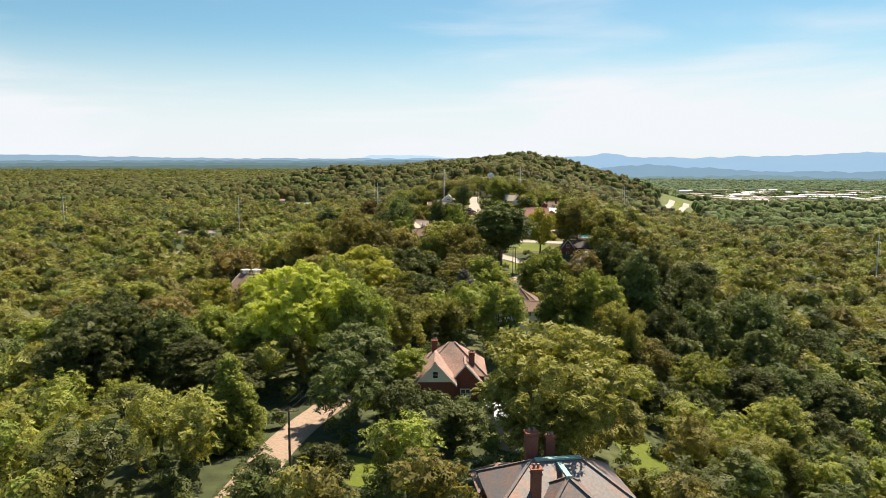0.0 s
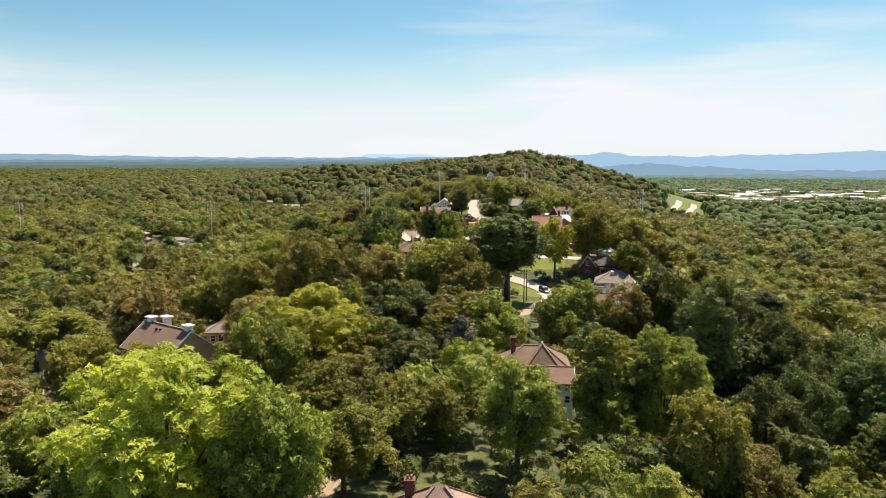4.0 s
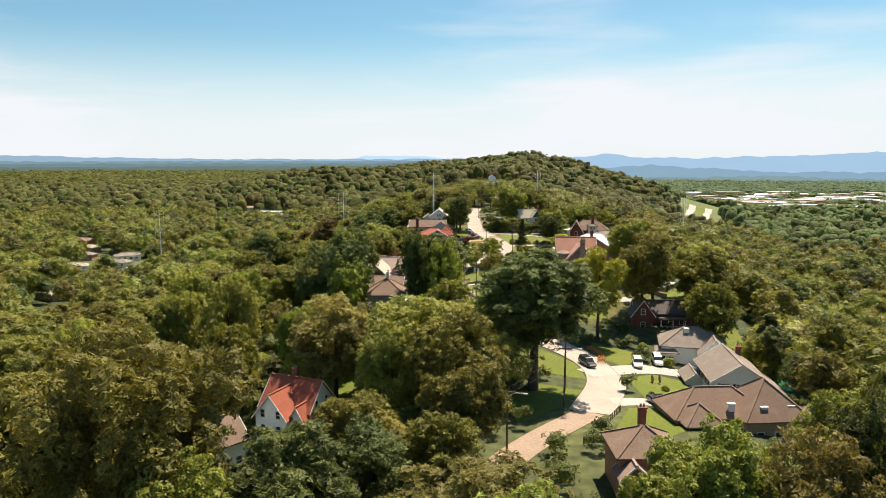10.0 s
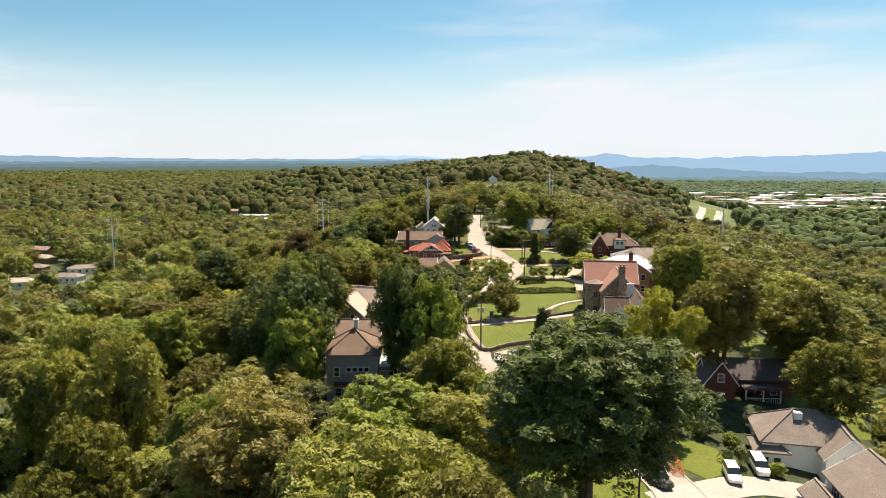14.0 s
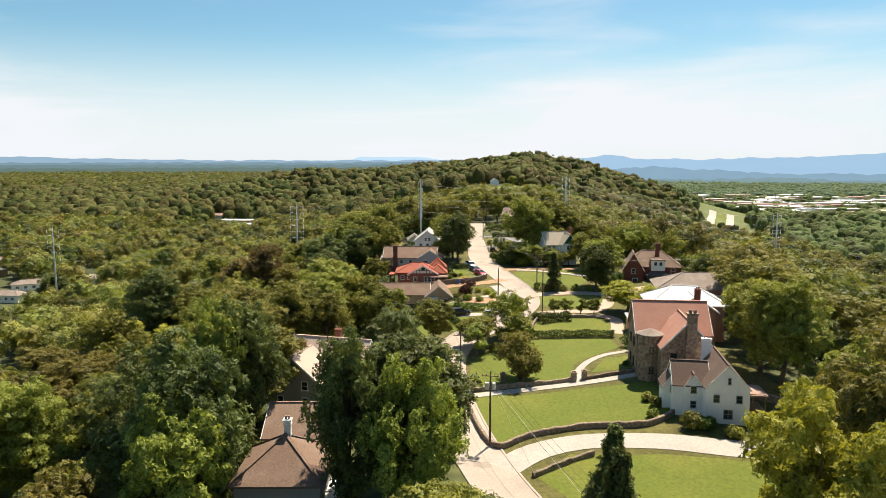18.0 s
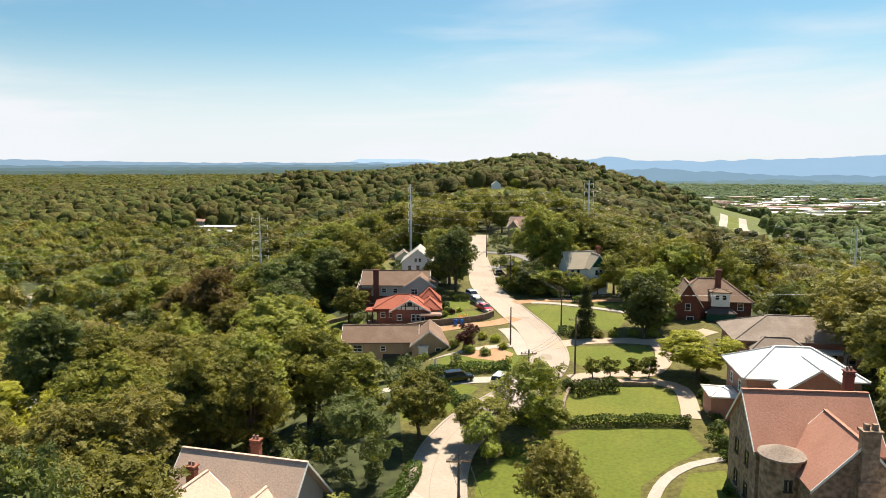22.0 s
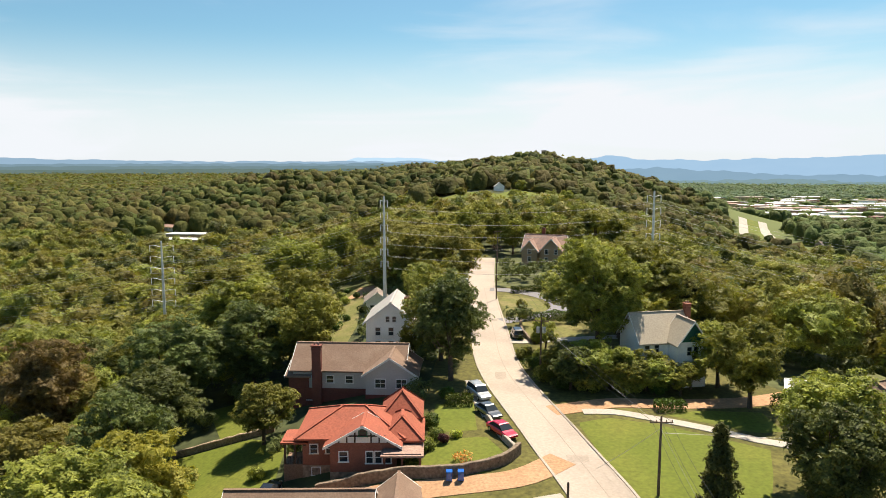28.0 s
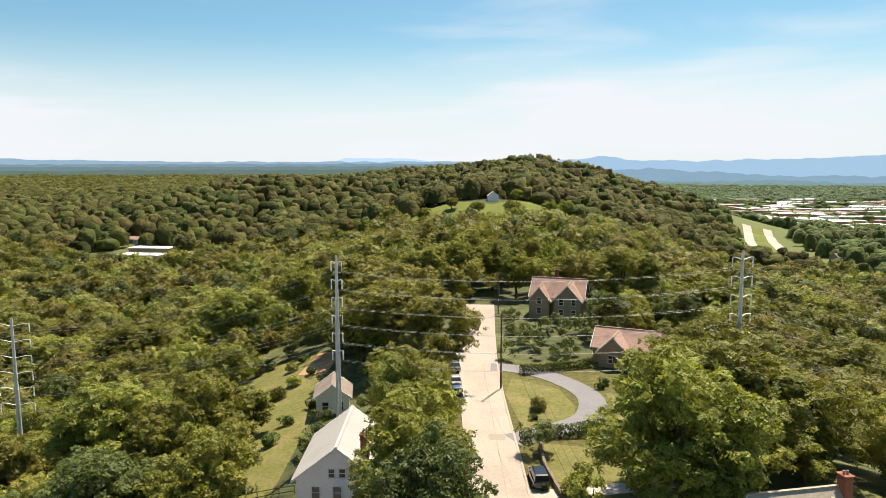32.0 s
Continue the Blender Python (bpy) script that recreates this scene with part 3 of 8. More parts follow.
patch("yard", [(14, 302), (30, 298), (62, 300), (62, 330), (60, 380), (66, 400), (62, 440), (48, 470), (50, 500), (44, 520), (14, 522), (12, 470), (9, 440), (2, 400), (3, 380), (6, 340)], M_ROUGH, "rough grass and bare earth of the yards", "yard", lift=0.03, keep=False)
patch("lawn", [(12, 341), (10.5, 334), (14.5, 321), (20, 324.5), (28, 326.5), (36, 326), (41, 331), (41, 341), (30, 341), (20, 339.5)], M_LAWN, "smooth mown lawn on a terrace above the street")
patch("lawn", [(12, 343), (20, 345), (29, 346), (31, 353), (36, 357.5), (41, 361), (41, 368), (28, 369), (18, 364), (13, 356)], M_LAWN, "mown lawn on the middle terrace")
patch("lawn", [(33, 348), (40, 348), (41, 355), (37, 355)], M_LAWN, "small mown lawn beside the curved path")
patch("lawn", [(23.5, 370.6), (41.2, 370.4), (43, 376), (43.6, 381), (41.6, 383.8), (36, 384), (29, 383.6), (25.6, 379)], M_LAWN, "mown lawn on the upper terrace")
patch("lawn", [(32.0, 403.8), (46.2, 404.4), (46.4, 398.4), (44.2, 392.0), (33.6, 391.4), (31.0, 396.5)], M_LAWN, "small mown lawn inside the drive")
patch("lawn", [(28.6, 434), (32.8, 435.6), (38, 433.6), (42.7, 430.6), (49, 426), (46.5, 420), (43.8, 414.6), (35.7, 413.6), (31.6, 413.4), (30, 420)], M_LAWN, "mown corner lawn beside the street")
patch("lawn", [(40, 436.6), (45, 433.6), (49.4, 430.6), (53, 431), (53, 437), (45.3, 437.8)], M_LAWN, "strip of mown lawn behind the path")
ribbon("driveway", [(48.8, 405.4), (48.3, 400), (45.9, 393.5), (42.1, 389.4), (36.3, 389.4), (29.6, 387.6)], 2.8, M_TANPATH, "pale drive looping round the small lawn", "driveway", lift=0.105)
patch("lawn", [(19, 313), (24, 319), (36, 318), (48, 315), (46, 304), (34, 300), (25, 303)], M_LAWN, "mown lawn below the drive")
patch("lawn", [(26, 262), (31.5, 259), (31.5, 270), (27, 277), (18, 287), (12, 286), (14, 274)], M_LAWN, "shaded mown lawn inside the bend of the street")
patch("lawn", [(16, 234), (24, 243), (29, 252), (22, 256), (14, 246)], M_LAWN, "shaded lawn beside the street")
patch("lawn", [(39.5, 249), (50, 250), (52, 267), (47, 269), (40, 264)], M_LAWN, "mown front lawn beside the drive")
patch("lawn", [(36, 277), (41, 272), (46, 276), (46, 282), (38, 286)], M_LAWN, "mown front lawn with a flower border")
patch("lawn", [(30, 232), (37, 229), (42, 233), (41, 244), (35, 243)], M_LAWN, "small mown lawn beside a driveway")
patch("lawn", [(26, 490), (33, 492), (35, 498), (34, 506), (27, 512), (25, 504)], M_LAWN_DRY, "drying lawn inside the horseshoe drive")
patch("lawn", [(27, 474), (38, 474), (39, 482), (28, 485)], M_LAWN_DRY, "drying lawn behind a low hedge")
patch("lawn", [(40, 492), (48, 494), (46, 503), (41, 504)], M_LAWN_DRY, "drying lawn beside the grey drive")
patch("lawn", [(9, 424), (16, 421), (19, 425), (17, 430), (11, 430)], M_LAWN, "small terraced front lawn")
patch("lawn", [(10, 432), (16, 432), (16, 441), (11, 441)], M_LAWN, "small terraced front lawn")
patch("lawn", [(8, 395), (20, 390), (24, 397), (21, 404), (10, 404)], M_LAWN, "mown lawn below a flower bank")
patch("lawn", [(4, 372), (11, 375), (15, 384), (8, 388), (2, 382)], M_LAWN, "mown lawn behind a clipped hedge")
patch("lawn", [(-22, 478), (-6, 476), (-4, 520), (-10, 545), (-20, 540), (-26, 505)], M_LAWN_DRY, "sloping dry back lawns below the houses")
patch("lawn", [(-14, 415), (-24, 410), (-30, 425), (-24.6, 441), (-14, 441.4), (-8.2, 437), (-7.4, 424)], M_LAWN, "mown back lawn below the brick house")
patch("lawn", [(-18.5, 443), (-14, 443), (-20.5, 458), (-25, 458)], M_LAWN, "narrow upper back lawn behind a stone wall")
patch("lawn", [(-12, 262), (-4, 258), (4, 268), (-2, 282), (-12, 285), (-24, 280), (-22, 268)], M_LAWN, "shaded mown lawn beneath large trees")
patch("lawn", [(64, 290), (76, 292), (80, 315), (72, 345), (66, 330)], M_LAWN, "sloping back lawn above the wooded slope")
patch("lawn", [(-2, 310), (4, 305), (6, 318), (0, 324)], M_LAWN, "small shaded side lawn")
patch("lawn", [(30, 72), (36, 74), (34, 112), (27, 108)], M_LAWN, "narrow side lawn between trees")
patch("lawn", [(-13, 76), (-4, 72), (0, 74), (-2, 80), (-12, 84)], M_LAWN, "front lawn below the brick cottage")
patch("lawn", [(-30, 86), (-26, 84), (-26, 100), (-34, 108), (-42, 104)], M_LAWN, "shaded lawn beneath trees")
patch("field", [(0, 870), (60, 850), (120, 880), (118, 925), (80, 925), (60, 905), (30, 920), (0, 905)], M_LAWN, "open grass slope on the wooded hill", "field", lift=0.4)
OPEN.append(np.array([(-5, 800), (125, 800), (120, 925), (0, 925)], float))


# ---- houses ----
HOUSES = []


def house(name, x, y, z, turn, label, radius, category="house"):
    root = new(name)
    root.matrix_world = pose(x, y, z, 0, 0, turn)
    HOUSES.append((x, y, radius))
    return tagged(root, label, category)


def box(cx, cy, z0, w, d, h):
    v = [(cx + sx * w / 2, cy + sy * d / 2, z0 + k * h) for k in (0, 1) for sx, sy in ((-1, -1), (1, -1), (1, 1), (-1, 1))]
    return v, [(3, 2, 1, 0), (4, 5, 6, 7), (0, 1, 5, 4), (1, 2, 6, 5), (2, 3, 7, 6), (3, 0, 4, 7)]


def joined(*pieces):
    verts, faces = [], []
    for v, f in pieces:
        n = len(verts)
        verts += v
        faces += [tuple(i + n for i in q) for q in f]
    return verts, faces


def wing(h, cx, cy, w, d, wall, rise, mats, axis="x", kind="gable", over=0.5, foot=-2.5, thick=0.2, gable_mat=None):
    """A block of a house: walls and a roof. axis: the way its ridge runs. Returns its measures for windows."""
    wall_mat, roof_mat = mats
    def turned(v):
        return [(cx + p, cy + q, r) if axis == "x" else (cx - q, cy + p, r) for p, q, r in v]
    L, W = (w, d) if axis == "x" else (d, w)
    if kind == "gable":
        t = wall - thick * 0.6
        v = [(s * L / 2, u * W / 2, foot) for s in (-1, 1) for u in (-1, 1)] + [(s * L / 2, u * W / 2, t) for s in (-1, 1) for u in (-1, 1)]
        f = [(0, 2, 6, 4), (3, 1, 5, 7), (2, 3, 7, 6), (1, 0, 4, 5), (0, 1, 3, 2)]
        part("wall", mesh("wall", turned(v), f, wall_mat), h)
        g = [(s * L / 2, u * W / 2, t) for s in (-1, 1) for u in (-1, 1)] + [(s * L / 2, 0, t + rise) for s in (-1, 1)]
        for end in (1, 0):
            tri = [g[2 * end], g[2 * end + 1], g[4 + end]]
            back = [(p - math.copysign(0.3, p), q, r) for p, q, r in tri]
            part("gable", mesh("gable", turned(tri + back), [(0, 1, 2), (5, 4, 3), (0, 3, 4, 1), (1, 4, 5, 2), (2, 5, 3, 0)], gable_mat or wall_mat), h)
        e, s = W / 2 + over, rise / (W / 2)
        ze, zr = wall - over * s, wall + rise
        sec = [(-e, ze), (0, zr), (e, ze), (e, ze - thick), (0, zr - thick), (-e, ze - thick)]
        v = [(k * (L / 2 + over), p, q) for k in (-1, 1) for p, q in sec]
        f = [(0, 1, 7, 6), (1, 2, 8, 7), (2, 3, 9, 8), (3, 4, 10, 9), (4, 5, 11, 10), (5, 0, 6, 11), (0, 5, 4, 1), (1, 4, 3, 2), (6, 7, 10, 11), (7, 8, 9, 10)]
        roof = part("roof", mesh("roof", turned(v), f, roof_mat), h)
        cap, cf = box(0, 0, zr - 0.06, L + 2 * over, 0.34, 0.12)
        part("ridge_cap", mesh("ridge_cap", turned(cap), cf, roof_mat), roof)
        prof = [(-e, ze + 0.02), (0, zr + 0.02), (e, ze + 0.02), (e, ze - 0.28), (0, zr - 0.28), (-e, ze - 0.28)]
        for k in (-1, 1):
            outer, inner = k * (L / 2 + over + 0.02), k * (L / 2 + over - 0.06)
            vv = [(outer, p, q) for p, q in prof] + [(inner, p, q) for p, q in prof]
            ff = [(0, 1, 4, 5), (1, 2, 3, 4), (11, 10, 7, 6), (10, 9, 8, 7), (0, 6, 7, 1), (1, 7, 8, 2), (5, 4, 10, 11), (4, 3, 9, 10), (2, 8, 9, 3), (0, 5, 11, 6)]
            part("bargeboard", mesh("bargeboard", turned(vv), ff, M_TRIM), roof)
    elif kind == "hip":
        part("wall", mesh("wall", *[q if i else turned(q) for i, q in enumerate(box(0, 0, foot, L, W, wall - foot - thick * 0.3))], wall_mat), h)
        a, b = L / 2 + over, W / 2 + over
        r = max(L / 2 - W / 2, 0.02)
        v = [(-a, -b, wall - thick), (a, -b, wall - thick), (a, b, wall - thick), (-a, b, wall - thick), (-a, -b, wall), (a, -b, wall), (a, b, wall), (-a, b, wall), (-r, 0, wall + rise), (r, 0, wall + rise)]
        f = [(3, 2, 1, 0), (0, 1, 5, 4), (1, 2, 6, 5), (2, 3, 7, 6), (3, 0, 4, 7), (4, 5, 9, 8), (5, 6, 9), (6, 7, 8, 9), (7, 4, 8)]
        roof = part("roof", mesh("roof", turned(v), f, roof_mat), h)
        for end, ridge_end in ((4, 8), (5, 9), (6, 9), (7, 8)):
            p, q = Vector(v[end]), Vector(v[ridge_end])
            u = (q - p).normalized()
            s = u.cross(Vector((0, 0, 1))).normalized() * 0.16
            up = Vector((0, 0, 0.1))
            bar = [p - s, p + s, p + s + up, p - s + up, q - s, q + s, q + s + up, q - s + up]
            part("hip_cap", mesh("hip_cap", turned([tuple(c) for c in bar]), [(0, 1, 2, 3), (7, 6, 5, 4), (0, 4, 5, 1), (1, 5, 6, 2), (2, 6, 7, 3), (3, 7, 4, 0)], roof_mat), roof)
        if r > 0.5:
            cap, cf = box(0, 0, wall + rise - 0.06, 2 * r, 0.34, 0.13)
            part("ridge_cap", mesh("ridge_cap", turned(cap), cf, roof_mat), roof)
    else:
        part("wall", mesh("wall", *[q if i else turned(q) for i, q in enumerate(box(0, 0, foot, L, W, wall - foot))], wall_mat), h)
        part("roof", mesh("roof", *[q if i else turned(q) for i, q in enumerate(box(0, 0, wall, L + 2 * over, W + 2 * over, max(rise, 0.25)))], roof_mat), h)
    return cx, cy, w, d, wall


def win(h, wg, side, u, z, w=1.0, hh=1.4, shutters=False, frame_mat=None, grid=True):
    """A window on one side (s, n, e, w) of a block: u metres along it, z its sill. A raised frame, a sill, a pane, maybe shutters."""
    cx, cy, ww, dd, _ = wg
    fm = frame_mat or M_TRIM
    turn = {"s": 0, "e": 90, "n": 180, "w": 270}[side]
    off = dd / 2 if side in "sn" else ww / 2
    m = Matrix.Translation((cx, cy, 0)) @ pose(0, 0, 0, 0, 0, turn) @ Matrix.Translation((u, -off, z))
    b = 0.11
    bars = [box(-w / 2, -0.04, 0, b, 0.12, hh), box(w / 2, -0.04, 0, b, 0.12, hh), box(0, -0.04, hh - b / 2, w + b, 0.12, b), box(0, -0.07, -b / 2, w + 0.25, 0.2, b)]
    if grid:
        bars += [box(0, -0.03, hh / 2 - 0.03, w - b, 0.07, 0.06)] + ([box(0, -0.03, 0.06, 0.06, 0.07, hh - 0.12)] if w > 1.2 else [])
    v, f = joined(*bars)
    frame_ob = part("window", mesh("window", v, f, fm), h)
    frame_ob.matrix_local = m
    v, f = box(0, -0.012, 0.0, w - 0.02, 0.03, hh - 0.04)
    part("pane", mesh("pane", v, f, M_GLASS), frame_ob, "dark reflecting glass")
    if shutters:
        for s in (-1, 1):
            v, f = joined(box(s * (w / 2 + 0.3), -0.04, 0, 0.42, 0.07, hh), box(s * (w / 2 + 0.3), -0.085, hh * 0.1, 0.3, 0.03, hh * 0.36), box(s * (w / 2 + 0.3), -0.085, hh * 0.54, 0.3, 0.03, hh * 0.36))
            part("shutter", mesh("shutter", v, f, M_SHUTTER), frame_ob, "black louvred shutter")
    return frame_ob


def door(h, wg, side, u, z, w=1.0, hh=2.1, mat=None):
    cx, cy, ww, dd, _ = wg
    turn = {"s": 0, "e": 90, "n": 180, "w": 270}[side]
    off = dd / 2 if side in "sn" else ww / 2
    v, f = joined(box(0, -0.03, 0, w, 0.07, hh), *[box(s * w / 4, -0.075, z0, w * 0.32, 0.03, hh * 0.36) for s in (-1, 1) for z0 in (hh * 0.1, hh * 0.55)])
    d = part("door", mesh("door", v, f, mat or M_DARKTRIM), h)
    d.matrix_local = Matrix.Translation((cx, cy, 0)) @ pose(0, 0, 0, 0, 0, turn) @ Matrix.Translation((u, -off, z))
    v, f = joined(box(-w / 2 - 0.06, -0.05, 0, 0.12, 0.12, hh + 0.1), box(w / 2 + 0.06, -0.05, 0, 0.12, 0.12, hh + 0.1), box(0, -0.05, hh + 0.03, w + 0.24, 0.12, 0.12))
    part("door_frame", mesh("door_frame", v, f, M_TRIM), d)
    return d


def garage_door(h, wg, side, u, z, w=2.6, hh=2.1):
    cx, cy, ww, dd, _ = wg
    turn = {"s": 0, "e": 90, "n": 180, "w": 270}[side]
    off = dd / 2 if side in "sn" else ww / 2
    v, f = joined(box(0, -0.03, 0, w, 0.06, hh), *[box(0, -0.07, k * hh / 4 + 0.06, w - 0.12, 0.03, hh / 4 - 0.1) for k in range(4)])
    d = part("garage_door", mesh("garage_door", v, f, M_TRIM), h, "white panelled garage door")
    d.matrix_local = Matrix.Translation((cx, cy, 0)) @ pose(0, 0, 0, 0, 0, turn) @ Matrix.Translation((u, -off, z))


def chimney(h, x, y, z0, z1, w=0.9, d=0.7, mat=None, cap=None):
    v, f = joined(box(x, y, z0, w, d, z1 - z0), box(x, y, z1 - 0.5, w + 0.14, d + 0.14, 0.18), box(x, y, z1 - 0.02, w + 0.24, d + 0.24, 0.14))
    c = part("chimney", mesh("chimney", v, f, mat or M_BRICK), h)
    for k in (-0.22, 0.22):
        n = 10
        vv = [(x + k * w + 0.13 * math.cos(a * math.tau / n), y + 0.13 * math.sin(a * math.tau / n), z) for z in (z1 + 0.1, z1 + 0.5) for a in range(n)]
        ff = [(a, (a + 1) % n, n + (a + 1) % n, n + a) for a in range(n)] + [tuple(range(n, 2 * n))]
        part("flue", mesh("flue", vv, ff, cap or M_ROOFPINK), c)
    return c


def porch(h, x, y, w, d, z0, top, post_mat=None, roof_mat=None, posts=3, deck=None):
    """An open porch: deck, posts, flat or low roof, rail."""
    pm, rm = post_mat or M_TRIM, roof_mat or M_ROOFBROWN
    v, f = box(x, y, z0 - 2.0, w, d, 2.1)
    p = part("porch_deck", mesh("porch_deck", v, f, deck or M_TIMBER), h)
    for k in range(posts):
        v, f = joined(box(x - w / 2 + 0.15 + k * (w - 0.3) / max(posts - 1, 1), y - d / 2 + 0.15, z0 + 0.1, 0.2, 0.2, top - z0 - 0.1), box(x - w / 2 + 0.15 + k * (w - 0.3) / max(posts - 1, 1), y - d / 2 + 0.15, top - 0.3, 0.32, 0.32, 0.2))
        part("post", mesh("post", v, f, pm), p)
    v, f = joined(box(x, y - 0.1, top, w + 0.5, d + 0.5, 0.22), box(x, y, top + 0.22, w, d, 0.12))
    part("porch_roof", mesh("porch_roof", v, f, rm), p)
    v, f = joined(box(x, y - d / 2 + 0.1, z0 + 0.9, w, 0.07, 0.07), *[box(x - w / 2 + 0.2 + k * 0.3, y - d / 2 + 0.1, z0 + 0.1, 0.05, 0.05, 0.8) for k in range(int((w - 0.2) / 0.3))])
    part("railing", mesh("railing", v, f, pm), p)
    return p


def turret(h, cx, cy, r, wall, wall_mat, roof_mat, foot=-2.5, n=20):
    """A round stair tower: a drum of masonry under a low conical roof with a thin eave."""
    ring = [(math.cos(k * math.tau / n), math.sin(k * math.tau / n)) for k in range(n)]
    v = [(cx + r * p, cy + r * q, z) for z in (foot, wall) for p, q in ring]
    f = [(k, (k + 1) % n, n + (k + 1) % n, n + k) for k in range(n)] + [tuple(range(n, 2 * n))]
    part("turret", mesh("turret", v, f, wall_mat), h, "round stone stair turret")
    e = r + 0.3
    v = [(cx + e * p, cy + e * q, z) for z in (wall - 0.02, wall + 0.16) for p, q in ring] + [(cx, cy, wall + 1.0)]
    f = [(k, (k + 1) % n, n + (k + 1) % n, n + k) for k in range(n)] + [(n + k, n + (k + 1) % n, 2 * n) for k in range(n)] + [tuple(reversed(range(n)))]
    part("turret_roof", mesh("turret_roof", v, f, roof_mat), h, "low conical grey turret roof")
    wg = (cx, cy, 2 * r * 0.98, 2 * r * 0.98, wall)
    for z in (1.4, 4.6):
        win(h, wg, "s", 0, z, 0.6, 1.1, frame_mat=M_DARKTRIM)
    return wg


def rows_of(h, wg, side, us, zs, **kw):
    for z in zs:
        for u in us:
            win(h, wg, side, u, z, **kw)


def houses():
    # brick cottage with steep pink gables
    h = house("brick_cottage", 1.0, 114, 2.8, 0, "dark brick cottage under steep weathered pink gabled roofs", 9)
    a = wing(h, 0.5, 2.5, 10.5, 9.5, 4.2, 4.3, (M_BRICKDARK, M_ROOFPINK), kind="hip")
    b = wing(h, -2.2, -3.2, 5.8, 6, 4.4, 3.2, (M_BRICKDARK, M_ROOFPINK), axis="y", gable_mat=M_TRIM)
    c = wing(h, 2.6, -1.4, 4.6, 5, 4.0, 2.6, (M_BRICKDARK, M_ROOFPINK), axis="y")
    rows_of(h, b, "s", (-1.2, 1.2), (1.0,))
    win(h, b, "s", 0, 4.9, 0.9, 1.1)
    rows_of(h, c, "s", (0,), (1.0,), w=1.5)
    rows_of(h, a, "e", (-2, 1.5), (1.0,))
    chimney(h, -2.4, 4.4, 4, 8.2, mat=M_BRICKDARK)
    chimney(h, 3.7, -1.0, 3, 7.6, mat=M_BRICKDARK)
    h = house("carport", 8.2, 101, 3.2, 0, "flat white-roofed carport beside the cottage", 3, "carport")
    wing(h, 0, 0, 3.6, 3.0, 2.6, 0.3, (M_GREYSIDING, M_ROOFWHITE), kind="flat", over=0.3)
    h = house("carport", 9.6, 94, 4.5, 0, "low shed with a flat white roof", 3, "carport")
    wing(h, 0, 0, 4.6, 3.6, 2.4, 0.3, (M_GREYSIDING, M_ROOFWHITE), kind="flat", over=0.3)
    # slate and metal roofed villa below the first view
    h = house("villa", 11, 66, 5.8, 8, "brick villa with grey metal roofs and a verdigris ridge", 9)
    a = wing(h, 0, 0, 13, 8, 4.2, 2.9, (M_BRICK, M_METALROOF), kind="hip")
    b = wing(h, 0.2, -3.4, 5, 5, 4.4, 2.4, (M_BRICK, M_METALROOF), axis="y", kind="hip")
    c = wing(h, -4.2, 3.8, 5.4, 4, 3.4, 1.8, (M_BRICK, M_ROOFPINK), kind="hip")
    v, f = joined(box(0.2, -2.0, 6.75, 0.5, 3.2, 0.22), box(0.2, 0, 7.05, 4.6, 0.5, 0.2))
    part("ridge_flashing", mesh("ridge_flashing", v, f, M_COPPERGREEN), h, "verdigris copper flashing")
    chimney(h, -1.6, 3.2, 3, 8.6, 1.2, 0.9)
    chimney(h, 0.4, 3.4, 4, 8.0)
    chimney(h, -2.8, -3.0, 4, 7.6)
    rows_of(h, a, "s", (-5, 5), (1.2,))
    # tall house among the trees on the spur
    h = house("spur_house", -66, 180, -5.5, 25, "tan house with a dark brown gabled roof among trees", 8)
    a = wing(h, 0, 0, 9, 8, 6.4, 3.0, (M_TAN, M_ROOFBROWN))
    b = wing(h, -5.5, -2, 5, 5, 3.4, 1.6, (M_BRICKPINK, M_ROOFGREY))
    rows_of(h, a, "s", (-2.4, 0.4, 2.8), (1.0, 4.0))
    rows_of(h, a, "e", (-2, 2), (1.0, 4.0))
    # modern shed-roofed house
    h = house("modern_house", -45.4, 172.2, 3.6, -36, "modern tan house with slanting brown roofs and pale chimneys", 7)
    a = wing(h, 0, 0, 13, 9.5, 6.3, 3.6, (M_TAN, M_ROOFBROWN), over=0.35, foot=-3)
    c = wing(h, 7.4, -2.6, 3.6, 3.2, 4.0, 1.2, (M_TAN, M_ROOFBROWN), axis="y", foot=-3)
    win(h, c, "s", 0.2, 0.6, 1.6, 2.6, frame_mat=M_DARKTRIM)
    win(h, a, "e", -2.6, 4.2, 2.6, 2.2, frame_mat=M_DARKTRIM)
    win(h, c, "e", 0.0, 0.8, 1.4, 2.3, frame_mat=M_DARKTRIM)
    rows_of(h, a, "s", (-3.4, -0.5, 2.4), (0.8, 3.4), frame_mat=M_DARKTRIM)
    for x_, y_ in ((-5.2, 0.3), (-3.2, 2.0), (5.7, 0.2)):
        v, f = joined(box(x_, y_, 8.2, 1.2, 1.0, 2.3), box(x_, y_, 10.5, 2.0, 1.5, 0.22))
        part("chimney", mesh("chimney", v, f, M_WHITE), h, "pale flat-capped chimney")
    for x_, y_ in ((-1.5, -1.2), (-0.6, -1.0)):
        v, f = box(x_, y_, 8.6, 0.35, 0.35, 0.8)
        part("roof_vent", mesh("roof_vent", v, f, M_DARKTRIM), h)
    v, f = joined(*[box(7.6 + 0.3 * k, -4.6 - 0.32 * k, -0.2 - 0.28 * k, 1.5, 0.36, 0.1) for k in range(9)], box(7.4, -4.6, -0.1, 2.6, 1.2, 0.12))
    part("stair", mesh("stair", v, f, M_TIMBER), h, "timber outside stair")
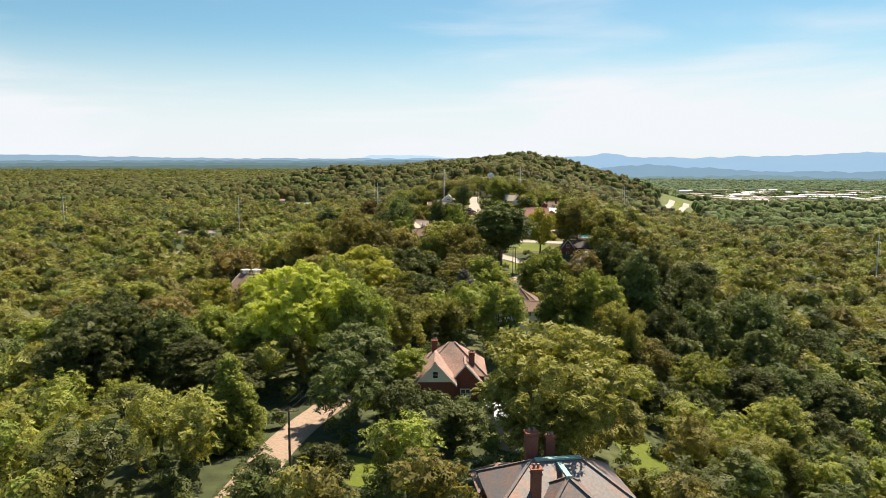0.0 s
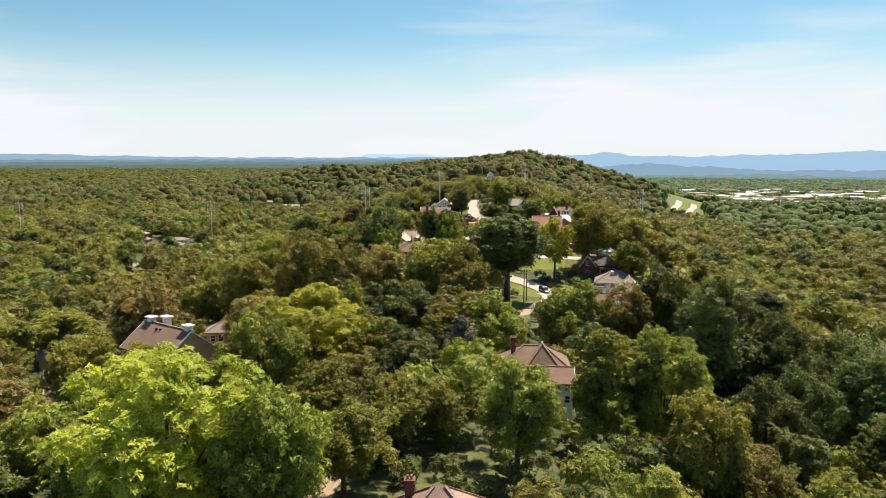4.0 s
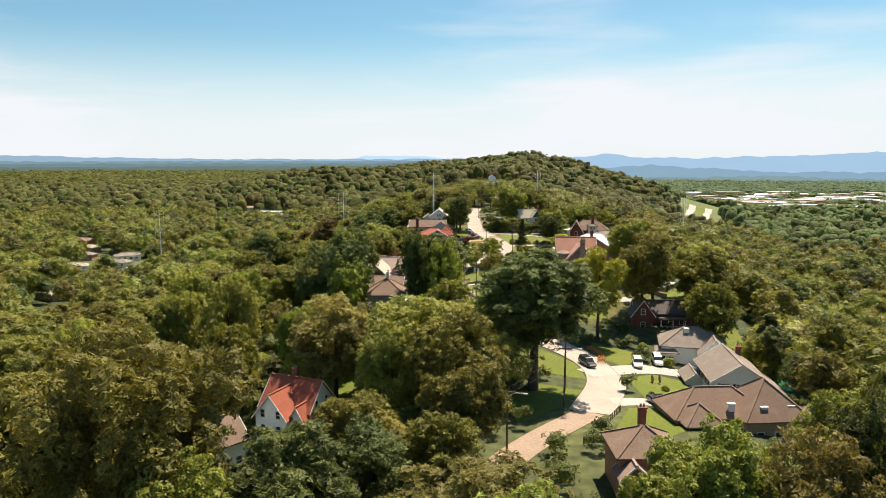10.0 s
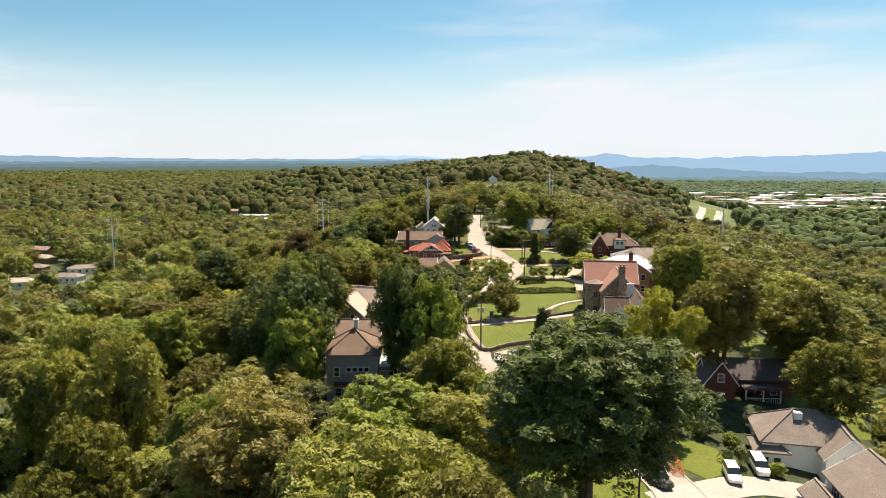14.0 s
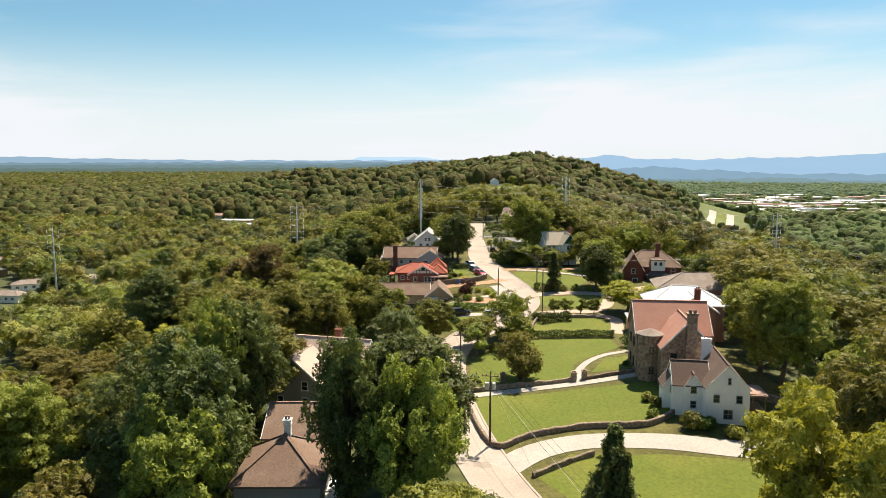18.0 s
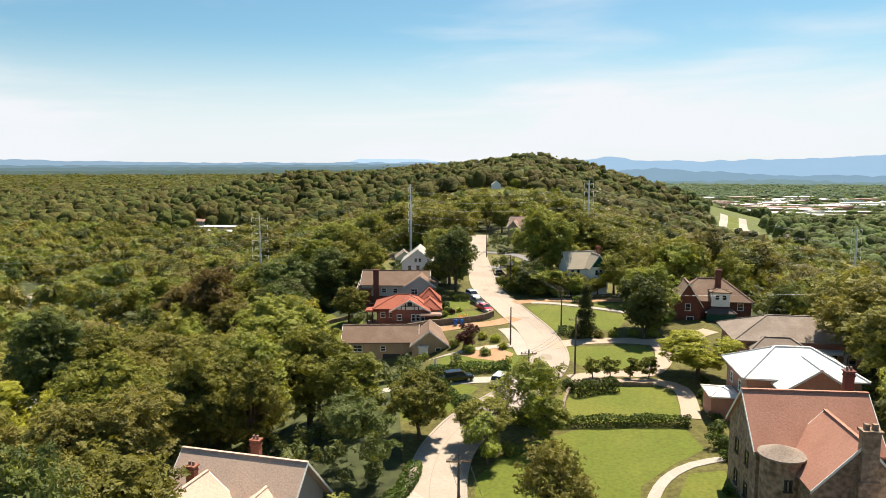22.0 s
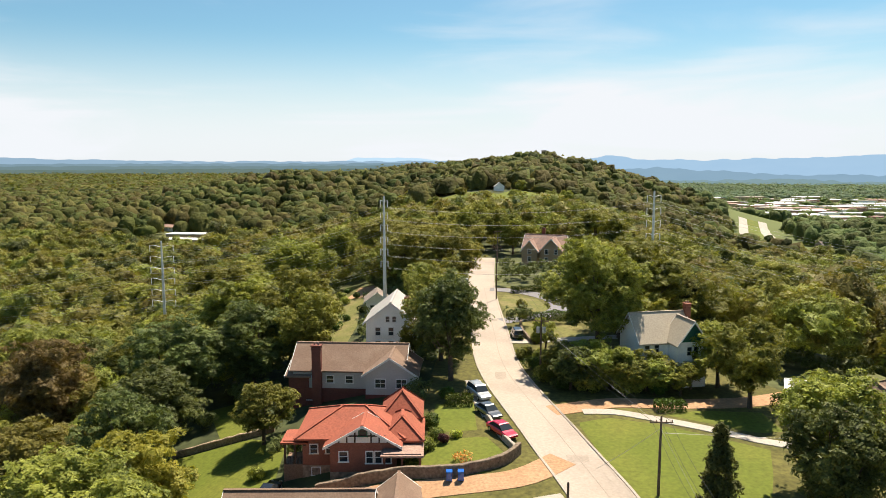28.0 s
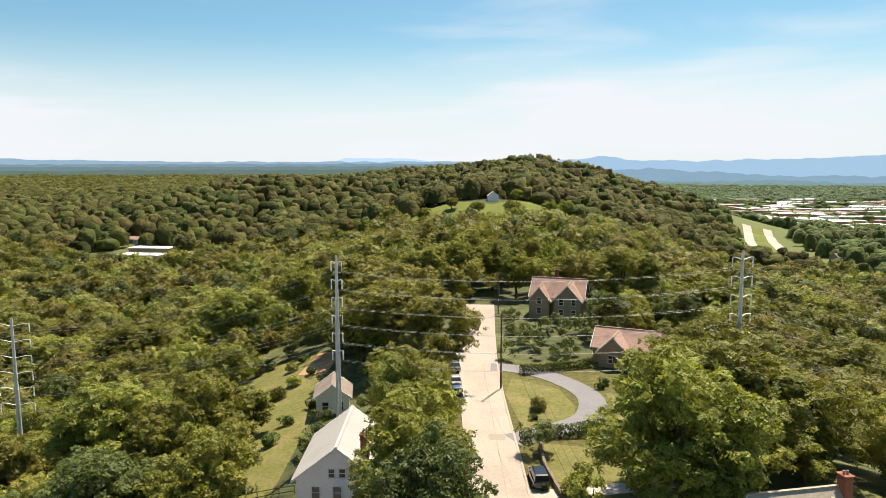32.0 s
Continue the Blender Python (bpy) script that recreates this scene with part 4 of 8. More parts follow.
    h = house("hipped_house", -37.7, 178.6, 8.7, 10, "small house with a pale weathered hipped roof", 4)
    h.scale = (0.85, 0.85, 0.85)
    a = wing(h, 0, 0, 6.4, 5.4, 3.0, 1.7, (M_TANBRICK, M_ROOFGREY), kind="hip", foot=-4)
    b = wing(h, 1.6, -1.8, 2.6, 3.0, 2.9, 1.4, (M_TANBRICK, M_ROOFGREY), axis="y", foot=-4)
    rows_of(h, a, "s", (-2, -0.4), (1.0,))
    # white colonial with a round porch
    h = house("white_house", 16.4, 166.8, 3.2, -4, "white two-storey house with brown gabled roofs and a round porch", 9)
    h.scale = (0.86, 0.86, 0.86)
    a = wing(h, 0.8, 3.4, 13, 9.0, 5.2, 3.4, (M_WHITE, M_ROOFBROWN), kind="hip")
    front = wing(h, 2.6, -4.0, 9.6, 6.6, 4.7, 1.9, (M_WHITE, M_ROOFBROWN))
    b = wing(h, -3.6, -4.6, 5.0, 9.0, 4.9, 2.5, (M_WHITE, M_ROOFBROWN), axis="y")
    c = wing(h, 2.4, 2.6, 6, 8, 5.2, 4.1, (M_WHITE, M_ROOFBROWN), axis="y", kind="hip")
    rows_of(h, b, "s", (-1.5, 1.4), (0.7, 3.0), w=0.95, hh=1.4)
    rows_of(h, front, "s", (0.2, 2.0, 3.8), (0.7, 3.0), w=0.9, hh=1.35)
    rows_of(h, b, "w", (-1.8, 1.6), (0.7, 3.0))
    chimney(h, -3.6, -8.6, 4, 9.2, mat=M_BRICKDARK)
    chimney(h, -3.2, 2.6, 5, 10.2, mat=M_BRICKDARK)
    n = 20
    ring = [(-7.2 + 2.1 * math.cos(k * math.tau / n), -2.6 + 2.1 * math.sin(k * math.tau / n)) for k in range(n)]
    v = [(*q, z_) for z_ in (2.9, 3.3) for q in ring]
    f = [(k, (k + 1) % n, n + (k + 1) % n, n + k) for k in range(n)] + [tuple(range(n, 2 * n)), tuple(reversed(range(n)))]
    p = part("porch_canopy", mesh("porch_canopy", v, f, M_TRIM), h, "round white porch roof")
    for k in (7, 9, 11, 13, 15):
        q = (-7.2 + 1.8 * math.cos(k * math.tau / n), -2.6 + 1.8 * math.sin(k * math.tau / n))
        v, f = joined(box(*q, 0, 0.24, 0.24, 2.9), box(*q, 0, 0.4, 0.4, 0.2), box(*q, 2.7, 0.4, 0.4, 0.2))
        part("column", mesh("column", v, f, M_TRIM), p)
    # hipped brick lodge by the bend
    h = house("brick_lodge", 28.5, 213, 3.4, 0, "small brick house with a brown hipped roof beside the street", 6)
    a = wing(h, 0, 0, 7.4, 7.0, 4.0, 2.5, (M_BRICKPINK, M_ROOFBROWN), kind="hip")
    b = wing(h, -2.3, -4.0, 3.0, 2.8, 2.6, 1.4, (M_BRICKPINK, M_ROOFPINK), axis="y")
    rows_of(h, a, "s", (1.6,), (1.2,))
    chimney(h, 0.5, 2.6, 3, 7.8)
    # long brick house with many gables
    h = house("brick_manor", 51.2, 239.6, -1.9, 4, "long brick house with brown gabled and hipped roofs", 14)
    a = wing(h, -4.0, 0.5, 15, 9, 4.2, 3.6, (M_TANBRICK, M_ROOFBROWN), kind="hip")
    b = wing(h, 3.4, -1.0, 10.0, 10.6, 4.4, 5.0, (M_TANBRICK, M_ROOFBROWN), axis="y", kind="hip")
    c = wing(h, -8.0, -3.6, 5.4, 5.6, 4.0, 2.6, (M_BRICK, M_ROOFBROWN), axis="y", kind="hip")
    d = wing(h, 10.4, -1.6, 5, 5.4, 3.2, 1.6, (M_BRICK, M_ROOFBROWN), kind="hip")
    for x_, y_ in ((-2.6, -3.2), (1.6, -5.0), (6.0, -4.6)):
        v, f = joined(box(x_, y_, 4.6, 0.9, 0.5, 1.5), box(x_, y_, 6.1, 1.2, 0.7, 0.14))
        part("roof_vent", mesh("roof_vent", v, f, M_STUCCO), h, "pale capped roof vent")
    rows_of(h, b, "s", (-2.8, 0, 2.8), (1.0,), w=1.1, hh=1.7)
    rows_of(h, c, "s", (-1.4, 1.4), (1.0,), hh=1.5)
    rows_of(h, a, "s", (-3.4, -1.4), (1.0,), hh=1.5)
        # white gabled house with black shutters
    h = house("shuttered_house", 59.6, 262.5, -4.0, -8, "white two-storey house with a tan roof and black shutters", 10)
    a = wing(h, 0, 0, 10, 14, 5.6, 3.2, (M_WHITE, M_ROOFGREY), axis="y")
    b = wing(h, 6.6, 0, 3.4, 11, 3.0, 0.9, (M_WHITE, M_ROOFGREY), axis="y")
    c = wing(h, -6.2, 4, 3.4, 6, 3.2, 1.2, (M_WHITE, M_ROOFGREY), axis="y")
    rows_of(h, a, "s", (-3, -0.4, 2.4), (0.7, 3.5), shutters=True, w=0.9, hh=1.5)
    rows_of(h, a, "w", (-4, -1.5, 1, 3.5), (3.5,), shutters=True, w=0.9)
    chimney(h, 2.8, 6.2, 4, 8.6)
    # grey hipped house behind it
    h = house("hipped_grey_house", 59.4, 283.6, -2.6, -14, "white house with broad grey-brown hipped roofs", 10)
    a = wing(h, 0, 0, 13, 10, 4.2, 3.4, (M_WHITE, M_ROOFGREY), kind="hip")
    b = wing(h, 4, -5.0, 6, 7, 4.0, 2.8, (M_WHITE, M_ROOFGREY), axis="y")
    c = wing(h, -5.4, -3.4, 4, 5, 3.0, 1.3, (M_WHITE, M_ROOFGREY), kind="hip")
    rows_of(h, b, "s", (-0.6, 0.9), (2.6,), w=0.8)
    rows_of(h, c, "s", (-0.8, 0.8), (0.8,))
    v, f = box(-1.2, -1.2, 5.6, 1.1, 1.1, 1.9)
    part("vent", mesh("vent", v, f, M_TRIM), h, "white louvred roof vent")
    # brick tudor with white bargeboards
    h = house("tudor_house", 56.4, 304, 0.3, -6, "dark brick house with a white-edged gable and dark roof", 8)
    a = wing(h, 3, 1, 14, 7, 4.0, 2.4, (M_BRICKDARK, M_ROOFDARK))
    b = wing(h, -2.8, -2.6, 5, 6, 4.2, 3.4, (M_BRICKDARK, M_ROOFDARK), axis="y")
    rows_of(h, b, "s", (0,), (0.8, 4.0), w=1.0, hh=1.4)
    rows_of(h, a, "s", (1.4, 4.0), (1.0,))
    porch(h, 4.5, -3.8, 6, 2.4, 0.2, 2.6, roof_mat=M_ROOFDARK)
    # red-tiled cottage
    h = house("red_roofed_cottage", -20.4, 250, -4.4, -22, "white cottage with a steep orange-red tiled roof", 9)
    a = wing(h, -1.0, 1, 9.6, 8, 4.2, 4.2, (M_STUCCO, M_ROOFRED), axis="x")
    b = wing(h, -1.6, -3.2, 6, 6, 3.8, 3.6, (M_STUCCO, M_ROOFRED), axis="y")
    c = wing(h, 2.6, -2.8, 3.0, 4, 3.0, 2.4, (M_STUCCO, M_ROOFRED), axis="y")
    rows_of(h, b, "s", (-1.5, 1.5), (0.7, 3.3), w=0.9)
    rows_of(h, c, "s", (0,), (0.8,))
    rows_of(h, a, "e", (-1.6, 1.6), (1.0, 3.8), w=0.9)
    chimney(h, -1.8, 1.8, 5, 9.6)
    # two more houses below it
    h = house("white_gabled_house", -29.2, 230, -3.2, 48, "white clapboard house with a brown gabled roof", 8)
    a = wing(h, 0, 0, 7.6, 6.4, 4.8, 2.8, (M_WHITE, M_ROOFBROWN))
    rows_of(h, a, "e", (-1.6, 1.4), (0.8, 3.0), w=1.0)
    rows_of(h, a, "s", (-2.2, 0.4, 2.4), (0.8,))
    h = house("brown_roofed_house", -46.8, 255, -7.6, -8, "low house with a red-brown hipped roof", 7)
    a = wing(h, 0, 0, 10, 7, 3.2, 2.0, (M_TANBRICK, M_ROOFPINK), kind="hip")
    rows_of(h, a, "s", (-3, 0, 3), (0.9,))
    # grey house of three storeys and its neighbour
    h = house("grey_house", -9.0, 303, 1.7, 0, "tall grey shingled house with a brown hipped roof and balcony", 8)
    a = wing(h, 0, 0, 8.6, 9, 7.6, 3.4, (M_GREYSIDING, M_ROOFBROWN), kind="hip")
    b = wing(h, 5.6, 0.6, 3.2, 6, 4.8, 0.25, (M_GREYSIDING, M_TRIM), kind="flat", over=0.2)
    rows_of(h, a, "s", (-2.6,), (3.8,), w=0.9, hh=1.6)
    rows_of(h, a, "s", (-0.6, 0.4, 1.4, 2.4), (4.6,), w=0.8, hh=0.8, grid=False)
    rows_of(h, a, "s", (-2.4, 0.2, 2.4), (0.4,), w=1.1, hh=1.4)
    rows_of(h, b, "s", (-0.6, 0.7), (2.6,), w=0.9, hh=1.5)
    v, f = joined(box(5.6, -2.5, 5.8, 3.4, 0.08, 0.1), box(7.2, 0.6, 5.8, 0.08, 6.2, 0.1), *[box(4.1 + 0.32 * k, -2.5, 5.05, 0.06, 0.06, 0.8) for k in range(10)], *[box(7.2, -2.3 + 0.4 * k, 5.05, 0.06, 0.06, 0.8) for k in range(15)])
    part("balcony_rail", mesh("balcony_rail", v, f, M_TRIM), h, "white balcony railing")
    v, f = joined(*[box(6.4, -3.0 - 0.3 * k, 1.6 - 0.2 * k, 1.6, 0.32, 0.12) for k in range(9)], box(6.4, -2.8, 1.7, 1.8, 0.9, 0.14))
    part("stair", mesh("stair", v, f, M_CONCRETE), h, "pale entrance steps")
    v, f = box(0, -5.2, 2.7, 6, 1.2, 0.15)
    part("awning", mesh("awning", v, f, M_DARKTRIM), h, "dark awning")
    chimney(h, 0.2, 0.4, 9, 12.4, 0.7, 0.6, mat=M_STUCCO)
    h = house("brown_gabled_house", -10, 319, 3.4, 0, "house with a plain brown gabled roof beside trees", 7)
    a = wing(h, 0, 0, 8, 9, 4.6, 2.6, (M_GREYSIDING, M_ROOFBROWN))
    rows_of(h, a, "s", (-2.2, 1.6), (0.8, 3.0))
    chimney(h, 3.4, 0.8, 4, 8.2)
    # craftsman with a dormer
    h = house("craftsman_house", -11.2, 345, 2.6, -16, "grey craftsman house with broad brown gables and a dormer", 11)
    a = wing(h, 0, 2, 12.5, 9.5, 4.6, 4.8, (M_GREYSIDING, M_ROOFTAN), axis="x", over=0.8)
    b = wing(h, -2.4, -4.4, 8.5, 6, 5.2, 3.4, (M_GREYSIDING, M_ROOFTAN), axis="y", over=0.8)
    c = wing(h, 3.6, -2.2, 3.2, 4, 6.4, 1.0, (M_GREYSIDING, M_ROOFTAN), axis="y", over=0.3)
    win(h, c, "s", 0, 5.2, 1.6, 0.9)
    rows_of(h, b, "s", (-2.2, 2.0), (0.6, 3.2), w=1.0)
    win(h, b, "s", 0, 5.8, 0.8, 1.1)
    rows_of(h, a, "s", (4.6,), (0.8,))
    porch(h, 5.2, -4.4, 4.4, 2.6, 0.2, 2.8, posts=3)
    chimney(h, 0.6, 3.4, 7, 10.4)
    chimney(h, -3.6, -1.4, 6, 9.2)
    # long tan house
    h = house("tan_house", 0.8, 415, 2.5, 0, "long tan brick house with a brown roof on a steep lot", 11)
    a = wing(h, -3.2, 0.8, 14, 7, 4.4, 2.3, (M_TANBRICK, M_ROOFBROWN))
    b = wing(h, 6.4, -0.6, 6.6, 9, 4.3, 2.6, (M_TANBRICK, M_ROOFBROWN), axis="y")
    rows_of(h, a, "s", (-4.4,), (2.2,), w=1.9, hh=1.3)
    rows_of(h, a, "s", (0.6,), (2.3,), w=0.9, hh=1.0)
    v, f = joined(box(5.2, -5.4, 1.9, 1.8, 0.9, 1.9), box(5.2, -5.5, 3.8, 2.1, 1.2, 0.16))
    part("bay_window", mesh("bay_window", v, f, M_TRIM), h, "white bay window")
    rows_of(h, b, "s", (1.6,), (2.2,), w=1.0, hh=1.3)
    # the bay's shade is a black panel on the closed wall
    v, f = box(-1.0, -2.72, -0.6, 3.4, 0.1, 2.3)
    part("garage_opening", mesh("garage_opening", v, f, M_SHUTTER), h, "black panel painted as the shade inside a garage bay")
    # red-tiled brick house
    h = house("brick_house", 2.7, 430, 4.6, 0, "red brick house with orange-red tiled gables and half-timbering", 9)
    a = wing(h, -1.4, 1, 11, 8.4, 5.6, 2.2, (M_BRICK, M_ROOFRED), kind="hip", over=0.8)
    b = wing(h, 0.2, -3.4, 7.4, 3.3, 5.7, 2.1, (M_BRICK, M_ROOFRED), axis="y", over=0.7, gable_mat=M_TRIM)
    c = wing(h, 4.4, -0.4, 3.8, 6, 5.4, 2.0, (M_BRICK, M_ROOFRED), axis="y", kind="hip", over=0.7)
    d = wing(h, 4.2, 4.0, 4, 5, 6.2, 2.6, (M_BRICK, M_ROOFRED), axis="y", kind="hip", over=0.6)
    for k in (-2.7, -1.8, -0.9, 0.9, 1.8, 2.7):
        v, f = box(0.2 + k, -5.08, 5.6, 0.16, 0.06, 1.9 - abs(k) * 0.54)
        part("timber", mesh("timber", v, f, M_DARKTRIM), h)
    v, f = box(0.2, -5.08, 6.3, 5.0, 0.06, 0.16)
    part("timber", mesh("timber", v, f, M_DARKTRIM), h)
    win(h, b, "s", 0, 6.35, 0.9, 0.8, frame_mat=M_GREENPAINT)
    rows_of(h, b, "s", (-2.2,), (3.4,), w=1.0, hh=1.2, frame_mat=M_STUCCO)
    rows_of(h, b, "s", (0.7, 1.7, 2.7), (3.2,), w=0.8, hh=1.4, frame_mat=M_STUCCO)
    v, f = joined(box(-1.4, -3.24, -2.0, 11.04, 0.12, 4.2), box(0.2, -5.1, -2.0, 7.44, 0.12, 4.2))
    part("stone_base", mesh("stone_base", v, f, M_ROCK), h, "rough stone lower storey")
    rows_of(h, a, "s", (-4.2, -2.4), (3.6,), w=0.9, hh=1.1)
    rows_of(h, a, "s", (-4.0,), (1.0,), w=1.0, hh=1.0)
    garage_door(h, a, "s", -3.4, -1.4, 2.6, 2.0)
    porch(h, 4.6, -5.0, 4.2, 3.2, 2.2, 4.6, post_mat=M_BRICK, roof_mat=M_ROOFPINK)
    porch(h, -7.8, -1.5, 2.6, 3.4, 2.2, 4.8, post_mat=M_DARKTRIM, roof_mat=M_ROOFRED)
    # grey-roofed house with brick base
    h = house("grey_sided_house", -0.5, 452, 6.4, -4, "light grey house above a dark brick base, brown roof", 11)
    a = wing(h, -1.0, 1, 16, 8.5, 5.2, 2.7, (M_LIGHTGREY, M_ROOFBROWN))
    b = wing(h, 5.4, -1.2, 7, 8, 5.2, 2.3, (M_LIGHTGREY, M_ROOFBROWN), axis="y")
    c = wing(h, -8.2, 0.2, 3, 7, 4.2, 1.2, (M_BRICKDARK, M_ROOFBROWN))
    v, f = box(-1.0, -3.3, -2.2, 16.1, 0.12, 4.4)
    part("brick_base", mesh("brick_base", v, f, M_BRICKDARK), h, "dark brick lower storey")
    v, f = box(5.4, -5.24, -2.2, 7.1, 0.12, 4.2)
    part("brick_base", mesh("brick_base", v, f, M_BRICKDARK), h, "dark brick lower storey")
    rows_of(h, b, "s", (-1.4, 1.6), (3.0,), w=1.5, hh=1.3)
    rows_of(h, a, "s", (-2.6, 0.2), (3.0,), w=1.1, hh=1.1)
    rows_of(h, a, "s", (0.4, -5.6), (0.4,), w=0.9, hh=0.9)
    door(h, b, "s", 1.8, -0.6)
    chimney(h, -5.4, -3.6, -1, 8.6, 1.3, 1.0, mat=M_BRICKDARK)
    # white gabled house
    h = house("white_gable_house", 3.7, 471, 9.2, -2, "white clapboard house with a pale roof, gable to the street", 8)
    a = wing(h, 0, 0, 8.4, 11.5, 5.6, 3.2, (M_WHITE, M_ROOFPALE), axis="y")
    rows_of(h, a, "s", (-0.55, 0.55), (5.4,), w=0.7, hh=1.0)
    rows_of(h, a, "s", (-2.2, 0, 2.4), (0.8, 3.1), w=0.9)
    rows_of(h, a, "w", (-4, -1.4, 1.4, 4), (0.8, 3.1), w=0.9)
    chimney(h, 2.6, -3.2, 5, 9.0, mat=M_BRICKDARK)
    # green gabled house
    h = house("green_gabled_house", 45.2, 451, 10.6, 10, "white stucco house with a cream roof and dark green gable", 9)
    h.scale = (0.86, 0.86, 0.86)
    a = wing(h, -1.2, 2, 9.6, 8, 5.8, 4.0, (M_STUCCO, M_ROOFCREAM))
    b = wing(h, 1.6, -2.8, 5, 5, 6.2, 3.4, (M_STUCCO, M_ROOFCREAM), axis="y", gable_mat=M_GREENPAINT)
    rows_of(h, b, "s", (-0.6, 0.6), (3.8,), w=0.9, hh=1.5)
    rows_of(h, b, "s", (0,), (0.8,), w=1.3)
    rows_of(h, a, "s", (-3.6, -1.9), (3.6, 0.8), w=0.9)
    chimney(h, 4.2, 1.6, 5, 11.0, 0.9, 1.1)
    c = wing(h, 5.4, 3.5, 3.6, 5, 3.0, 0.3, (M_STUCCO, M_ROOFWHITE), kind="flat", over=0.2)
    # dark brick house
    h = house("dark_brick_house", 66.8, 428, 6.8, -12, "dark red brick house with brown hipped roof and white dormer", 10)
    a = wing(h, 0, 0, 15, 10, 5.4, 4.0, (M_BRICKDARK, M_ROOFBROWN), kind="hip")
    b = wing(h, -5.2, -4, 5, 6, 5.4, 4.0, (M_BRICKDARK, M_ROOFBROWN), axis="y")
    c = wing(h, 1.4, -4.4, 3.6, 2.6, 7.4, 0.5, (M_WHITE, M_ROOFBROWN), kind="hip", foot=4.4, over=0.3)
    d = wing(h, 1.4, -5.6, 5.6, 2.4, 3.2, 0.9, (M_GREENPAINT, M_ROOFDARK), kind="hip", over=0.3)
    rows_of(h, c, "s", (-0.7, 0.7), (5.8,), w=0.8, hh=1.0)
    rows_of(h, a, "s", (5.4,), (0.8, 3.6), w=1.1)
    rows_of(h, b, "s", (0.5,), (0.6,), w=1.3, hh=1.8)
    rows_of(h, b, "s", (0,), (3.6,), w=1.0)
    chimney(h, 1.4, -1.8, 6, 11.4, 1.1, 0.9, mat=M_BRICKDARK)
    # long low hipped roof
    h = house("long_house", 69.5, 398, 7.0, -10, "pink brick house with a long pale brown hipped roof", 12)
    a = wing(h, 0, 0, 20, 12, 4.6, 3.0, (M_BRICKPINK, M_ROOFGREY), kind="hip", over=0.9)
    b = wing(h, -4, -6.2, 8, 4, 3.6, 1.6, (M_BRICKPINK, M_ROOFGREY), kind="hip", over=0.6)
    rows_of(h, a, "s", (2.5, 5, 7.8), (1.0,), w=1.1, hh=1.6)
    v, f = box(4.5, -7.4, 3.1, 9, 2.6, 0.3)
    part("porch_roof", mesh("porch_roof", v, f, M_ROOFWHITE), h, "flat white porch roof")
    for k in range(4):
        v, f = joined(box(0.6 + 2.6 * k, -8.4, 0, 0.35, 0.35, 3.1), box(0.6 + 2.6 * k, -8.4, 2.85, 0.5, 0.5, 0.25))
        part("column", mesh("column", v, f, M_TRIM), h)
    # pink house with white roof
    h = house("pink_house", 56.2, 370.6, 6.8, -8, "pink brick house with broad white roofs", 11)
    a = wing(h, 0, 1, 14, 9.5, 6.4, 3.0, (M_BRICKPINK, M_ROOFWHITE), kind="hip", over=0.7)
    b = wing(h, 0.5, -4.6, 8, 5.5, 6.2, 2.6, (M_BRICKPINK, M_ROOFWHITE), axis="y", over=0.6)
    c = wing(h, -9.0, 0.5, 3.6, 4.5, 3.0, 0.7, (M_BRICKPINK, M_ROOFWHITE), kind="hip", over=0.3)
    rows_of(h, b, "s", (-2.4, 0, 2.4), (0.9, 3.7), w=1.0, hh=1.5)
    rows_of(h, b, "w", (0,), (0.9, 3.7), w=1.0)
    rows_of(h, a, "w", (-2, 2), (3.7,), w=1.0)
    # stone house
    h = house("stone_house", 45, 346, 6.0, -7, "brown fieldstone house with red-brown roofs and tall chimney", 10)
    a = wing(h, 0.6, 2.5, 11.6, 9, 7.4, 4.4, (M_ROCK, M_ROOFSALMON), axis="x", over=0.35)
    b = wing(h, 1.6, -4.4, 8, 8, 6.6, 4.2, (M_ROCK, M_ROOFSALMON), axis="y", over=0.3)
    c = turret(h, -3.4, -3.6, 1.9, 7.4, M_ROCK, M_ROOFGREY)
    v, f = joined(box(1.9, -8.7, -1, 1.8, 1.0, 8.5), box(1.9, -8.6, 7.5, 1.4, 0.9, 4.4), box(1.9, -8.6, 11.8, 1.7, 1.2, 0.25), box(1.55, -8.6, 12.05, 0.4, 0.4, 0.5), box(2.25, -8.6, 12.05, 0.4, 0.4, 0.5))
    ch = part("chimney", mesh("chimney", v, f, M_ROCK), h, "tall stepped stone chimney")
    chimney(h, 5.6, 4.4, 9, 13.4, mat=M_BRICKDARK)
    rows_of(h, b, "s", (-2.2,), (1.0, 4.2), w=0.9, hh=1.4, frame_mat=M_DARKTRIM)
    rows_of(h, b, "s", (3.6,), (4.6, 1.6), w=0.7, hh=1.1, frame_mat=M_DARKTRIM)
    rows_of(h, a, "w", (-1.5, 1.8), (1.0, 4.4), w=0.9, hh=1.5, frame_mat=M_DARKTRIM)
    door(h, a, "s", -4.3, 0, 1.2, 2.3)
    # white stucco house
    h = house("stucco_house", 45.6, 331, 5.4, -10, "white stucco house with brown multi-gabled roof", 9)
    h.scale = (0.76, 0.76, 0.76)
    a = wing(h, 2.8, -0.7, 7.6, 13.4, 6.4, 4.2, (M_STUCCO, M_ROOFUMBER), axis="y", over=0.25)
    b = wing(h, -3.0, -0.6, 6.5, 7.6, 5.8, 3.6, (M_STUCCO, M_ROOFUMBER), axis="x", over=0.25)
    c = wing(h, -2.6, -3.6, 3.4, 2.0, 5.6, 2.2, (M_STUCCO, M_ROOFUMBER), axis="y", over=0.2)
